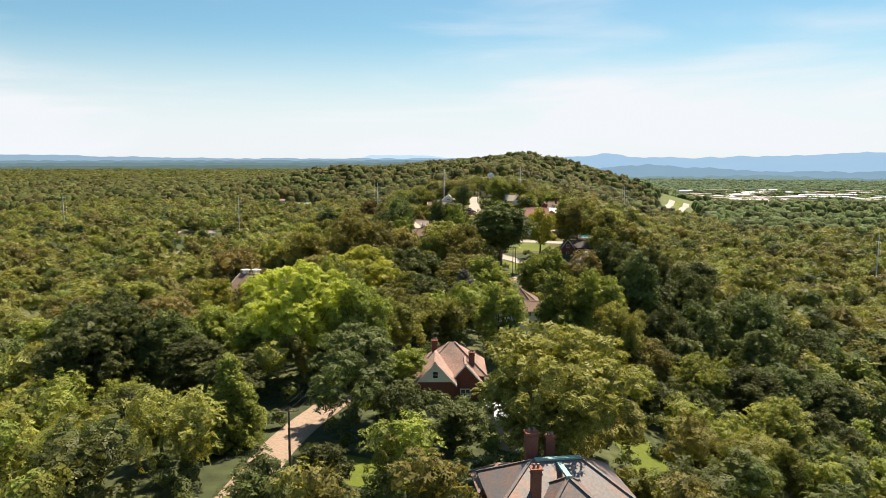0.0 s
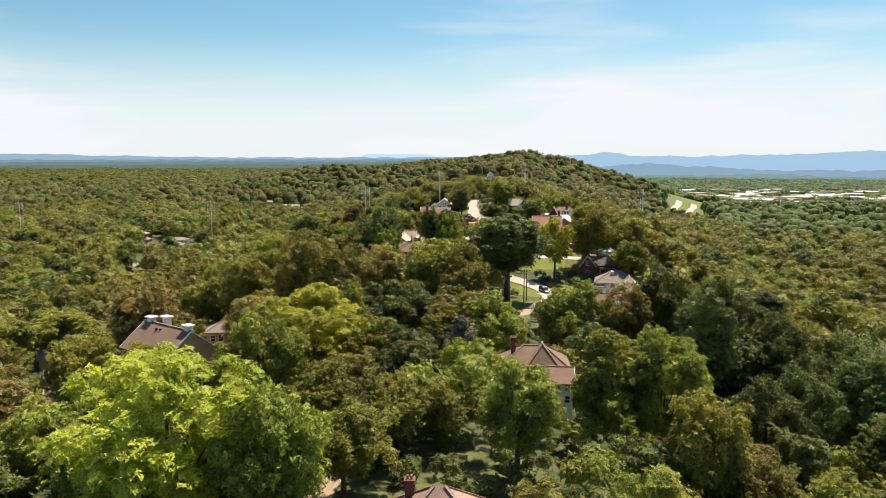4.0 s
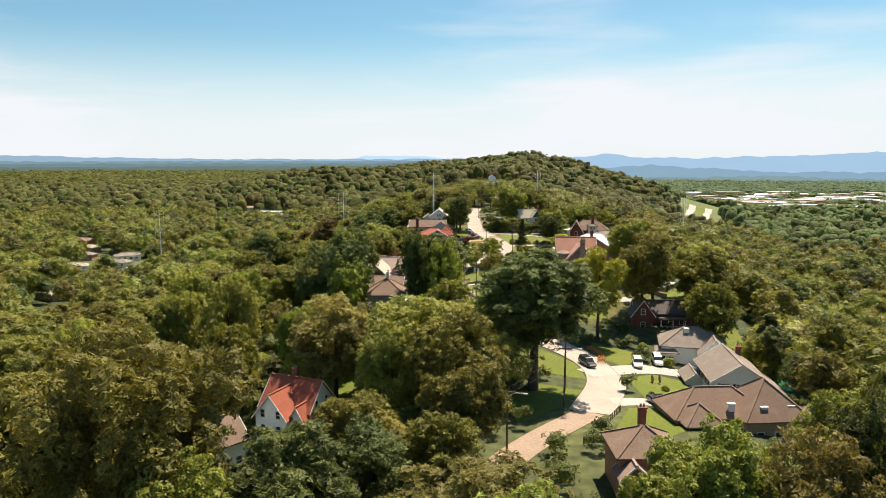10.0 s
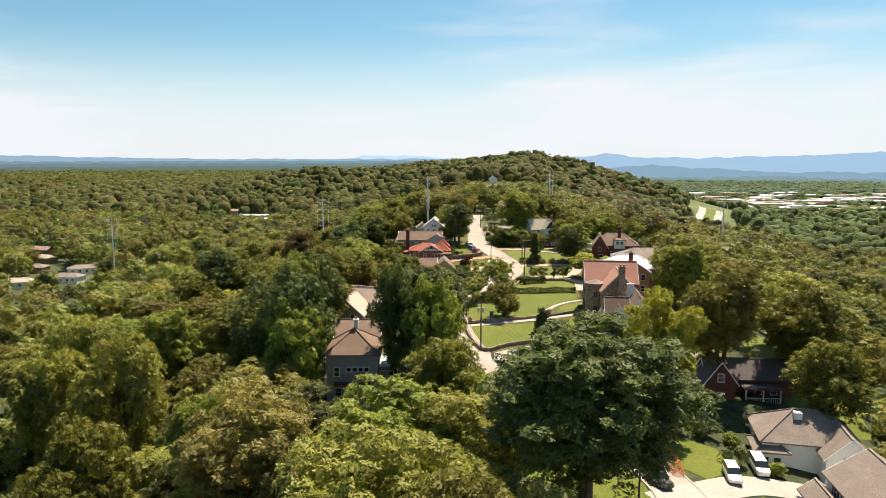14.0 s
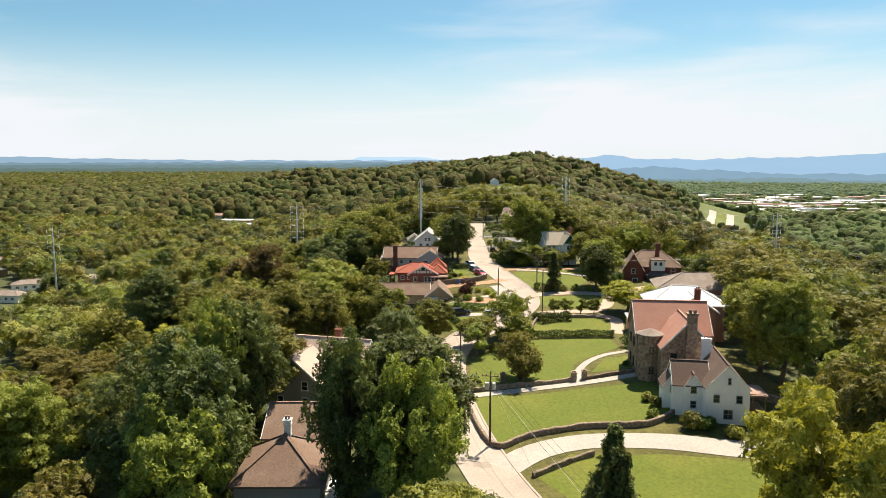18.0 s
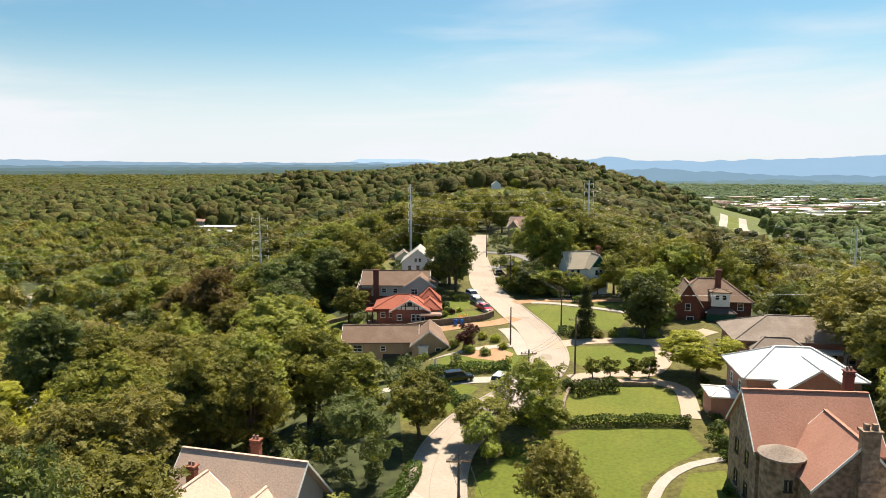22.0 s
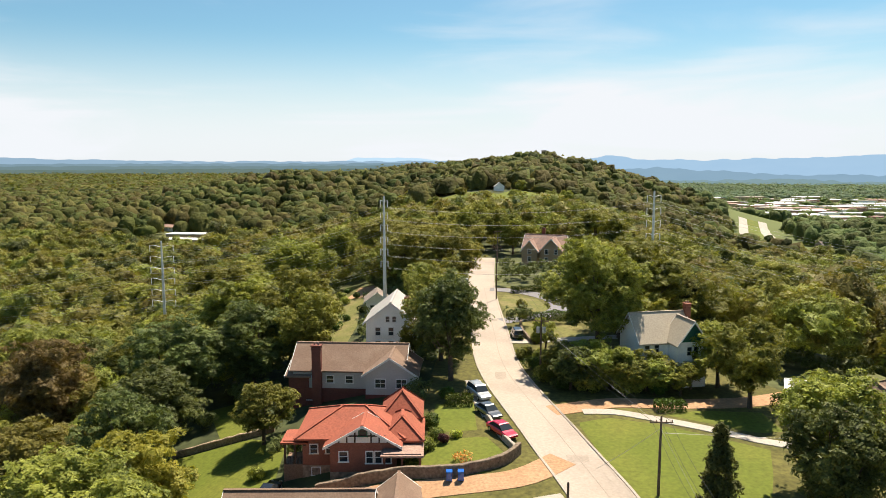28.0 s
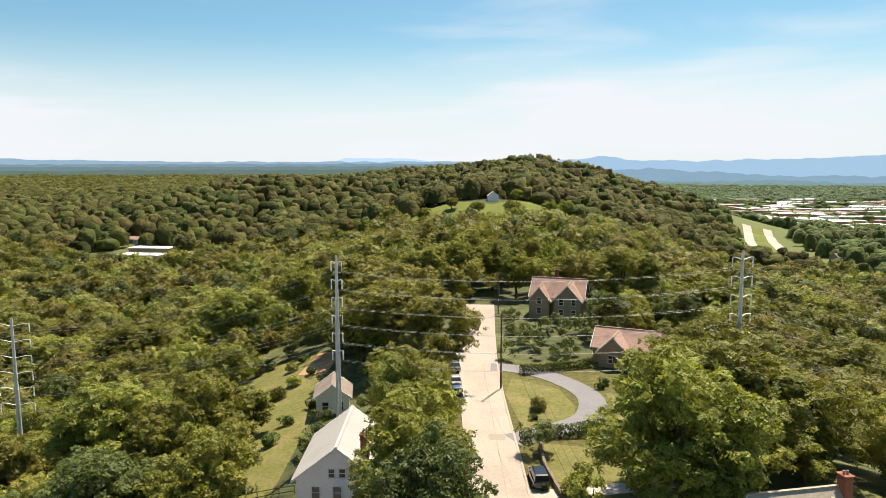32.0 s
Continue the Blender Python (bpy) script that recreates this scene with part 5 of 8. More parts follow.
    d = wing(h, -6.0, 1.0, 3.4, 4.6, 4.4, 2.4, (M_STUCCO, M_ROOFUMBER), axis="y", over=0.25)
    rows_of(h, a, "s", (-1.9, 2.0), (3.6,), w=1.0, hh=1.4, frame_mat=M_GREYSIDING)
    rows_of(h, a, "s", (0.2,), (0.6,), w=1.5, hh=1.7, frame_mat=M_GREYSIDING)
    rows_of(h, a, "s", (0.2,), (7.0,), w=0.5, hh=1.2, frame_mat=M_GREYSIDING)
    rows_of(h, c, "s", (0,), (4.2, 1.4), w=1.0, hh=1.3, frame_mat=M_GREYSIDING)
    rows_of(h, b, "w", (-1.6, 1.2), (3.4,), w=0.8, hh=1.3, frame_mat=M_GREYSIDING)
    rows_of(h, b, "s", (2.0,), (-0.8,), w=0.9, hh=0.8, frame_mat=M_GREYSIDING)
    chimney(h, 1.2, 5.2, 7, 12.2, 1.7, 0.9, mat=M_STUCCO)
    p = porch(h, 8.6, 1.0, 4.6, 6, 0.4, 3.4, post_mat=M_TIMBER, roof_mat=M_ROOFPINK)
    # gabled house beyond the horseshoe drive
    h = house("gabled_house", 44, 560, 11.0, -20, "house with several weathered red-brown gables", 10)
    a = wing(h, 0, 0, 12, 9, 4.8, 3.6, (M_TANBRICK, M_ROOFPINK))
    b = wing(h, 3, -4.6, 6, 6, 4.8, 3.2, (M_TANBRICK, M_ROOFPINK), axis="y")
    c = wing(h, -3.6, -4, 4.6, 5, 4.4, 2.8, (M_TANBRICK, M_ROOFPINK), axis="y")
    rows_of(h, b, "s", (-1.4, 1.4), (1, 3.4))
    rows_of(h, c, "s", (0,), (1, 3.2))
    chimney(h, -1, 1.5, 6, 10, mat=M_BRICKDARK)
    h = house("bungalow", 50, 522, 10.2, -25, "bungalow with red-brown roofs half hidden by trees", 8)
    a = wing(h, 0, 0, 12, 8, 3.4, 2.6, (M_TANBRICK, M_ROOFPINK))
    b = wing(h, -2, -4, 5, 5, 3.4, 2.4, (M_TANBRICK, M_ROOFPINK), axis="y")
    rows_of(h, b, "s", (0,), (1,), w=1.6)
    rows_of(h, a, "s", (2.5, 4.5), (1,))
    for x_, y_, t_ in ((3, 572, 20), (9, 583, -15)):
        h = house("roadside_house", x_, y_, 9.5, t_, "house with a pale brown roof among trees", 7)
        a = wing(h, 0, 0, 10, 7.5, 4.4, 2.8, (M_WHITE, M_ROOFGREY))
        rows_of(h, a, "s", (-3, 0, 3), (1,))
    h = house("small_house", -2, 504, 7.6, 5, "small white house behind the mast", 5)
    a = wing(h, 0, 0, 5, 6, 3.6, 1.8, (M_WHITE, M_ROOFGREY), axis="y")
    rows_of(h, a, "s", (-1.1, 1.1), (1.2,), w=1.0)
    h = house("garden_shed", 61.5, 443, 8.9, -25, "white garage with a pale low roof", 4, "garage")
    h.scale = (0.66, 0.66, 0.66)
    a = wing(h, 0, 0, 6.5, 5, 2.6, 1.1, (M_WHITE, M_ROOFWHITE))
    garage_door(h, a, "w", 0, 0, 2.6, 2.1)
    h = house("red_shed", -94.3, 215, float(ground(-94.3, 215)) + 0.2, 12, "red painted shed with a low dark roof", 5, "shed")
    a = wing(h, 0, 0, 7.5, 4.6, 2.6, 0.9, (M_REDPAINT, M_ROOFDARK))
    door(h, a, "s", 1.2, 0)
    h = house("grey_cottage", -80, 425, float(ground(-80, 425)) + 0.4, 35, "small grey cottage with a pale roof down the slope", 6)
    a = wing(h, 0, 0, 9, 7, 3.6, 2.2, (M_LIGHTGREY, M_ROOFPALE))
    rows_of(h, a, "s", (-2.6, 0, 2.6), (1.0,))
    # low houses of the western valley
    random.seed(4)
    for k, (x_, y_) in enumerate(((-263, 662), (-224, 581), (-187, 548), (-168, 592), (-194, 577), (-205, 532), (-217, 961), (-174, 452), (-88, 497), (-240, 620), (-150, 800), (-115, 268))):
        h = house("ranch_house", x_, y_, float(ground(x_, y_)) + 0.4, random.uniform(-40, 40), "low ranch house with a pale roof among valley trees", 9)
        a = wing(h, 0, 0, 15, 8, 3.0, 1.8, (random.choice((M_BRICKPINK, M_WHITE, M_TANBRICK)), random.choice((M_ROOFGREY, M_ROOFCREAM, M_ROOFPINK))), kind=random.choice(("hip", "gable")))
        rows_of(h, a, "s", (-5, -1.5, 2, 5), (0.9,), w=1.4, hh=1.2)


houses()

# ---- trees ----
def leaf_sprays(rng, centres, radii, counts, size, squash=0.85, up=0.5, wild=0.5):
    """Small leaf sprays, one face each, on the shells of many clumps: array (n, 3, 3)."""
    n = int(np.sum(counts))
    which = np.repeat(np.arange(len(centres)), counts)
    d = rng.normal(size=(n, 3))
    d[:, 2] += up
    d /= np.linalg.norm(d, axis=1)[:, None]
    r = radii[which] * (0.70 + 0.38 * rng.random(n) ** 0.7)
    p = centres[which] + d * r[:, None] * np.array([1, 1, squash])
    nor = d + wild * rng.normal(size=(n, 3))
    nor[:, 2] += 0.5
    nor /= np.linalg.norm(nor, axis=1)[:, None]
    a = np.cross(nor, rng.normal(size=(n, 3)))
    a /= np.linalg.norm(a, axis=1)[:, None]
    b = np.cross(nor, a)
    s = (np.asarray(size)[which] if np.ndim(size) else size) * (0.6 + 0.8 * rng.random(n))
    s = s[:, None]
    return np.stack([p - a * s * 0.75 - b * s * 0.5, p + a * s * 0.75 - b * s * 0.45, p + b * s * 0.95], 1)


def tufts(rng, c, rad, n, share=0.36):
    """Smaller tufts on the outside of each clump: their centres and radii."""
    which = np.repeat(np.arange(len(c)), n)
    d = rng.normal(size=(len(which), 3))
    d[:, 2] += 0.35
    d /= np.linalg.norm(d, axis=1)[:, None]
    r = rad[which] * share * (0.7 + 0.6 * rng.random(len(which)))
    return c[which] + d * (rad[which] * (0.78 + 0.2 * rng.random(len(which))))[:, None] * np.array([1, 1, 0.9]), r


GOLD = (1 + 5**0.5) / 2
ICO = np.array([(-1, GOLD, 0), (1, GOLD, 0), (-1, -GOLD, 0), (1, -GOLD, 0), (0, -1, GOLD), (0, 1, GOLD), (0, -1, -GOLD), (0, 1, -GOLD), (GOLD, 0, -1), (GOLD, 0, 1), (-GOLD, 0, -1), (-GOLD, 0, 1)]) / (1 + GOLD**2) ** 0.5
ICO_F = np.array([(0, 11, 5), (0, 5, 1), (0, 1, 7), (0, 7, 10), (0, 10, 11), (1, 5, 9), (5, 11, 4), (11, 10, 2), (10, 7, 6), (7, 1, 8), (3, 9, 4), (3, 4, 2), (3, 2, 6), (3, 6, 8), (3, 8, 9), (4, 9, 5), (2, 4, 11), (6, 2, 10), (8, 6, 7), (9, 8, 1)])


def inner_leaves(rng, centres, radii, share=0.66, squash=0.85):
    """Rough core faces in each clump, added as inner leaves to block light."""
    v = ICO[None] * (radii * share)[:, None, None] * np.array([1, 1, squash]) * (1 + 0.18 * rng.normal(size=(len(centres), 12, 1))) + centres[:, None]
    return v[:, ICO_F].reshape(-1, 3, 3)


def crown_clumps(rng, n, rx, rz, base, lumpy=0.3, top=0.5):
    """Centres and radii of the clumps of a crown rx wide and rz high whose foot is at base."""
    d = rng.normal(size=(n, 3))
    d /= np.linalg.norm(d, axis=1)[:, None]
    r = 0.55 + 0.32 * rng.random(n)
    c = d * r[:, None] * np.array([rx, rx, rz / 2])
    # broad shoulders, narrower foot
    low = np.clip(-c[:, 2] / (rz / 2), 0, 1)
    c[:, :2] *= (1 - 0.35 * low)[:, None]
    c[:, 2] += base + rz / 2
    rad = rx * (0.2 + lumpy * 0.55 * rng.random(n))
    return c, rad


def limb(points, radii, sides=6):
    """A tapered limb along points."""
    verts, faces = [], []
    for k, (p, r) in enumerate(zip(points, radii)):
        for a in range(sides):
            t = a * math.tau / sides
            verts.append((p[0] + r * math.cos(t), p[1] + r * math.sin(t), p[2] + r * 0.2 * math.sin(t)))
    for k in range(len(points) - 1):
        for a in range(sides):
            b = (a + 1) % sides
            faces.append((k * sides + a, k * sides + b, (k + 1) * sides + b, (k + 1) * sides + a))
    return verts, faces


def tree_model(name, seed, kind, leaf, height_m=14.0, spread=5.0, clumps=34, per=125, size=0.42, foot=0.24):
    """A tree of unit pose: an Empty with trunk and crown. Its copies are scaled to the place."""
    rng = np.random.default_rng(seed)
    root = new(name)
    base = height_m * foot
    if kind == "cone":
        z = base * 0.5 + (height_m - base * 0.5) * np.sort(rng.random(clumps)) ** 0.9
        t = (z - base * 0.5) / (height_m - base * 0.5)
        ang = rng.random(clumps) * math.tau
        rr = spread * (1 - t) ** 0.8 * 0.65
        c = np.stack([rr * np.cos(ang), rr * np.sin(ang), z * 0.96], 1)
        rad = spread * (0.2 + 0.26 * (1 - t))
    else:
        c, rad = crown_clumps(rng, clumps, spread, height_m - base, base)
        c += rng.normal(size=c.shape) * spread * 0.05
    tc, tr = tufts(rng, c, rad, 13, 0.31)
    share = tr**2 / np.mean(tr**2)
    counts = np.maximum((per / 13 * share).astype(int), 7)
    q = np.concatenate([leaf_sprays(rng, tc, tr, counts, size, 0.75, 0.8, 0.5), inner_leaves(rng, c, rad, 0.58)])
    # the crown fills its given height and spread
    reach, tip = np.percentile(np.hypot(q[..., 0], q[..., 1]), 96), np.percentile(q[..., 2], 99.6)
    fill = np.array([spread / reach, spread / reach, height_m / tip])
    q, c = q * fill, c * fill
    part("crown", loose_mesh(name + "_crown", q, leaf), root)
    pieces = []
    lean = rng.normal(size=2) * 0.03 * height_m
    pts = [(0, 0, -0.6), (0, 0, base * 0.5), (lean[0] * 0.5, lean[1] * 0.5, base + 0.2 * (height_m - base)), (lean[0], lean[1], base + 0.62 * (height_m - base))]
    r0 = 0.026 * height_m
    pieces.append(limb(pts, [r0 * 1.25, r0, r0 * 0.7, r0 * 0.2], 8))
    for k in rng.choice(len(c), min(9, len(c)), replace=False):
        a = Vector(pts[2]) * 0.9
        e = Vector(c[k])
        mid = a.lerp(e, 0.55) + Vector((0, 0, -0.06 * height_m))
        pieces.append(limb([a, mid, e], [r0 * 0.42, r0 * 0.26, r0 * 0.08], 5))
    part("trunk", mesh(name + "_trunk", *joined(*pieces), M_BARK, True), root)
    return root


MODELS = {}


def models():
    spec = [
        ("oak_tree", "oak", "round", M_LEAF, 4, dict(height_m=15, spread=6.2, clumps=46, per=199, size=0.39)),
        ("olive_tree", "elm", "round", M_LEAFOLIVE, 4, dict(height_m=14, spread=5.6, clumps=54, per=162, size=0.37)),
        ("maple_tree", "maple", "round", M_LEAFBRIGHT, 2, dict(height_m=13, spread=5.4, clumps=44, per=199, size=0.39)),
        ("magnolia_tree", "magnolia", "round", M_LEAFDARK, 2, dict(height_m=12, spread=4.6, clumps=40, per=177, size=0.38, foot=0.12)),
        ("hackberry_tree", "dark", "round", M_LEAFDARK, 3, dict(height_m=18, spread=6.2, clumps=58, per=170, size=0.40, foot=0.18)),
        ("walnut_tree", "brown", "round", M_LEAFBROWN, 2, dict(height_m=15, spread=5.8, clumps=56, per=148, size=0.37)),
        ("tall_oak_tree", "tall", "round", M_LEAFDARK, 2, dict(height_m=20, spread=6.0, clumps=84, per=177, size=0.40, foot=0.3)),
        ("cedar_tree", "cedar", "cone", M_LEAFDARK, 2, dict(height_m=10, spread=2.6, clumps=48, per=111, size=0.31, foot=0.1)),
        ("upright_tree", "spire", "cone", M_LEAF, 1, dict(height_m=10, spread=4.2, clumps=50, per=140, size=0.36, foot=0.1)),
        ("blue_cedar_tree", "grey", "cone", M_LEAFGREY, 1, dict(height_m=11, spread=4.6, clumps=44, per=118, size=0.34, foot=0.15)),
        ("domed_tree", "dome", "round", M_LEAFOLIVE, 1, dict(height_m=8, spread=4.0, clumps=40, per=130, size=0.28, foot=0.07)),
        ("small_tree", "small", "round", M_LEAF, 2, dict(height_m=6, spread=2.6, clumps=18, per=125, size=0.29, foot=0.25)),
        ("plum_tree", "plum", "round", M_LEAFPURPLE, 1, dict(height_m=5, spread=2.4, clumps=16, per=111, size=0.29, foot=0.2)),
    ]
    for name, key, kind, leaf, n, kw in spec:
        MODELS[key] = ([tree_model(name, 11 * k + len(key), kind, leaf, **kw) for k in range(n)], kw["height_m"], kw["spread"])


models()
TREES, used = [], set()
WORDS = {
    "oak": ("broad oak with a lumpy green crown", "tree"), "elm": ("spreading tree with an olive-green feathery crown", "tree"),
    "maple": ("bright yellow-green maple with a full crown", "tree"), "magnolia": ("dense dark green magnolia with glossy leaves", "tree"),
    "tall": ("tall old oak with a high dark crown", "tree"), "cedar": ("dark narrow conical evergreen tree", "tree"),
    "small": ("small round-headed garden tree in leaf", "tree"), "dark": ("tall dark green hackberry of the wooded slope", "tree"), "brown": ("walnut with a brownish olive open crown", "tree"),
    "dome": ("low domed lawn tree with pale olive leaves", "tree"), "spire": ("upright tree with a pointed green crown", "tree"), "grey": ("grey-green blue cedar with tiered branches", "tree"), "plum": ("small purple-leaved ornamental tree", "tree"),
}
rng_t = random.Random(5)


def plant(key, x, y, h, r, z=None, label=""):
    """One tree of the given kind, height and crown radius, standing on the ground at x, y."""
    variants, h0, r0 = MODELS[key]
    fresh = [i for i in range(len(variants)) if (key, i) not in used]
    k = fresh[0] if fresh else rng_t.randrange(len(variants))
    m = Matrix.Translation((x, y, float(ground(x, y)) - 0.1 if z is None else z)) @ pose(0, 0, 0, rng_t.uniform(-2, 2), rng_t.uniform(-2, 2), rng_t.uniform(0, 360)) @ Matrix.Diagonal((r / r0, r / r0, h / h0, 1))
    if (key, k) in used:
        t = copy_thing(variants[k], m)
        t.matrix_basis = m
    else:
        used.add((key, k))
        t = variants[k]
        t.matrix_basis = m
    TREES.append((x, y, r))
    return tagged(t, label or WORDS[key][0], WORDS[key][1], "trees of the wooded ridge")


plant("oak", -107.2, 188.9, 17.0, 9.2)
plant("magnolia", -12.5, 69.9, 7.2, 2.8)
plant("oak", 123.9, 202.3, 17.0, 9.2)
plant("small", 23.0, 79.1, 6.7, 2.9)
plant("small", 41.8, 103.0, 7.0, 4.1)
plant("elm", -189.1, 310.3, 16.0, 9.0)
plant("oak", -128.7, 258.2, 17.0, 9.2)
plant("elm", -115.0, 351.6, 16.0, 9.0)
plant("elm", -118.2, 272.2, 16.0, 9.0)
plant("magnolia", -72.2, 281.9, 13.0, 6.8)
plant("elm", -107.7, 312.5, 16.0, 9.0)
plant("elm", 114.6, 291.2, 16.0, 9.0)
plant("elm", -20.8, 285.6, 16.0, 9.0)
plant("oak", -54.4, 419.9, 17.0, 9.2)
plant("oak", 84.8, 268.4, 17.0, 8.4)
plant("oak", 0.6, 264.7, 17.0, 9.2)
plant("elm", 6.4, 241.3, 14.9, 6.2)
plant("oak", -22.6, 335.5, 17.0, 9.2)
plant("cedar", -56.8, 322.3, 13.0, 4.6)
plant("elm", -81.7, 334.2, 16.0, 9.0)
plant("elm", 76.5, 385.3, 16.0, 9.0)
plant("elm", 81.4, 354.4, 16.0, 9.0)
plant("elm", 107.0, 362.6, 16.0, 9.0)
plant("cedar", 77.1, 284.3, 13.0, 4.6)
plant("magnolia", -163.0, 542.2, 13.0, 6.8)
plant("elm", -51.3, 345.2, 16.0, 9.0)
plant("elm", -99.9, 344.4, 16.0, 9.0)
plant("tall", 4.2, 302.2, 20.1, 6.3)
plant("elm", -68.8, 368.3, 16.0, 9.0)
plant("oak", 6.7, 285.3, 14.9, 5.9)
plant("cedar", 24.8, 300.6, 12.0, 3.2)
plant("elm", 73.3, 371.0, 16.0, 9.0)
plant("elm", 74.9, 322.7, 16.0, 7.4)
plant("oak", -20.7, 405.1, 17.0, 9.2)
plant("oak", -72.3, 345.8, 17.0, 8.9)
plant("oak", -31.7, 324.1, 17.0, 8.8)
plant("elm", -28.7, 355.4, 16.0, 8.3)
plant("brown", -73.1, 440.1, 17.0, 9.2)
plant("oak", 4.3, 311.9, 14.1, 5.6)
plant("dome", 20.8, 346.4, 8.6, 4.3)
plant("maple", -66.2, 400.2, 15.0, 8.3)
plant("small", 14.6, 359.3, 6.2, 2.7)
plant("oak", 11.8, 460.1, 14.3, 5.7)
plant("oak", -14.9, 364.3, 13.2, 5.3)
plant("oak", -42.9, 384.2, 17.0, 7.7)
plant("elm", -41.0, 403.0, 16.0, 8.2)
plant("maple", -19.2, 417.8, 14.1, 5.9)
plant("oak", -77.9, 504.3, 17.0, 9.2)
plant("small", 21.9, 363.8, 6.6, 2.9)
plant("magnolia", 47.3, 409.2, 11.8, 4.6)
plant("plum", 14.3, 404.7, 4.9, 2.4)
plant("small", 33.1, 387.4, 3.6, 1.6)
plant("small", 35.9, 387.2, 3.7, 1.6)
plant("small", 38.9, 386.9, 3.7, 1.6)
plant("small", 41.9, 387.0, 3.7, 1.6)
plant("oak", 49.1, 480.7, 17.0, 9.2)
plant("small", 32.5, 446.6, 7.0, 4.1)
plant("dark", -24.6, 427.6, 15.4, 5.4)
plant("brown", -55.7, 463.7, 16.0, 9.0)
plant("elm", -34.2, 426.8, 14.8, 6.2)
plant("oak", -25.8, 482.2, 17.0, 8.4)
plant("elm", 6.1, 541.9, 16.0, 9.0)
plant("small", 29.0, 463.0, 6.5, 2.8)
plant("small", 56.2, 472.9, 7.0, 4.1)
plant("dark", -29.5, 456.8, 17.0, 7.6)
plant("oak", -10.5, 463.6, 14.3, 5.7)
plant("oak", -15.8, 477.3, 17.0, 7.0)
plant("oak", 43.3, 468.7, 17.0, 8.7)
plant("elm", 7.1, 520.8, 16.0, 9.0)
plant("elm", 14.9, 507.6, 15.4, 6.4)
plant("elm", 91.0, 607.8, 16.0, 9.0)
plant("elm", -40.1, 485.3, 13.9, 5.8)
plant("small", -13.6, 498.8, 7.0, 3.8)
plant("cedar", -102.0, 766.9, 13.0, 4.6)
plant("oak", 58.7, 560.5, 17.0, 9.2)
plant("oak", -18.0, 572.8, 16.4, 6.5)
plant("oak", -30.5, 560.1, 17.0, 9.2)
plant("oak", -50.9, 551.3, 17.0, 9.2)
plant("elm", -82.5, 575.4, 16.0, 9.0)
plant("oak", 81.1, 555.3, 17.0, 9.2)
plant("oak", 86.4, 518.6, 17.0, 9.2)
plant("elm", 145.1, 627.8, 16.0, 9.0)
plant("elm", -3.4, 568.7, 16.0, 9.0)
plant("oak", -20, 368, 16, 7.5)
plant("elm", -24, 390, 15, 7)
plant("small", 36, 446, 6.4, 3.6)
plant("small", 33, 448, 6.4, 3.6)
plant("small", 40.5, 445.4, 6, 3.4)
plant("small", 30, 449, 6, 3.2)
plant("oak", 2, 247, 15, 7)
plant("elm", 9, 262, 16, 7)
plant("tall", -12, 270, 17, 6.5)
plant("tall", 3.6, 303, 18, 5.6)
plant("maple", -22, 290, 8, 5)
plant("oak", 44, 473, 18, 9.5)
plant("magnolia", 30, 446, 6.4, 3.2)
plant("small", 47, 446, 5, 2.6)
plant("oak", 51, 446.5, 9.5, 4.4)
plant("oak", 22, 590, 14, 6)
plant("oak", 31, 590, 14, 6.5)
plant("elm", 12, 586, 14, 6)
plant("oak", 36, 578, 13, 5.5)
plant("elm", 27, 604, 16, 7)
plant("tall", 4.1, 303.5, 17, 5.4)
plant("oak", -3.5, 371, 11, 5)
plant("oak", -17, 372, 15, 7)
plant("elm", 14.7, 364.3, 6, 3.7)
plant("maple", 49.5, 386.8, 7.5, 6)
plant("oak", -31, 335, 15, 7)
plant("oak", 10, 878, 11, 6)
plant("elm", 30, 896, 9, 5)
plant("oak", 98, 884, 12, 6)
plant("oak", 112, 902, 12, 6)
plant("elm", 46, 872, 10, 6)
plant("oak", 78, 912, 10, 5)
plant("oak", 70, 872, 11, 6)


def grow(key, x, y, top, r):
    """One tree whose crown of radius r reaches up to the height top."""
    return plant(key, x, y, top - float(ground(x, y)) + 0.4, r * 1.04)


grow("dark", -55.0, 116.2, 19.6, 6.3)
grow("maple", -23.8, 116.0, 24.6, 8.6)
grow("maple", -19.8, 166.9, 20.6, 8.3)
grow("spire", -27.4, 87.5, 16.8, 4.2)
grow("oak", -34.8, 84.0, 12.7, 3.7)
grow("oak", -47.4, 102.9, 9.0, 4.0)
grow("tall", -12.5, 95.4, 18.8, 5.4)
grow("magnolia", -5.2, 87.0, 13.4, 3.6)
grow("magnolia", 1.4, 87.4, 10.8, 4.0)
grow("elm", 13.2, 77.6, 22.6, 8.2)
grow("oak", 49.3, 131.8, 4.2, 5.0)
grow("oak", 26.5, 150.8, 17.2, 5.6)
grow("oak", 32.8, 149.5, 18.0, 5.6)
grow("elm", 34.1, 134.9, 13.8, 5.0)
grow("elm", 39.5, 135.0, 6.5, 5.2)
grow("dark", 64.4, 180.4, 8.6, 6.0)
grow("dark", 72.0, 206.5, 10.0, 6.5)
grow("dark", 48.2, 176.9, 18.2, 6.0)
grow("dark", 55.0, 185.1, 19.0, 6.0)
grow("dark", 56.6, 180.5, 9.0, 5.5)
grow("dark", 64.2, 181.3, 12.4, 6.0)
grow("dark", 78.7, 176.6, 6.5, 6.5)
grow("dark", 68.1, 140.3, 0.0, 6.0)
grow("dark", 142.0, 259.8, -12.0, 8.0)
grow("oak", -13.2, 113.8, 21.8, 5.0)
grow("magnolia", -2.7, 156.7, 14.3, 4.8)
grow("grey", 5.6, 174.4, 14.2, 3.9)
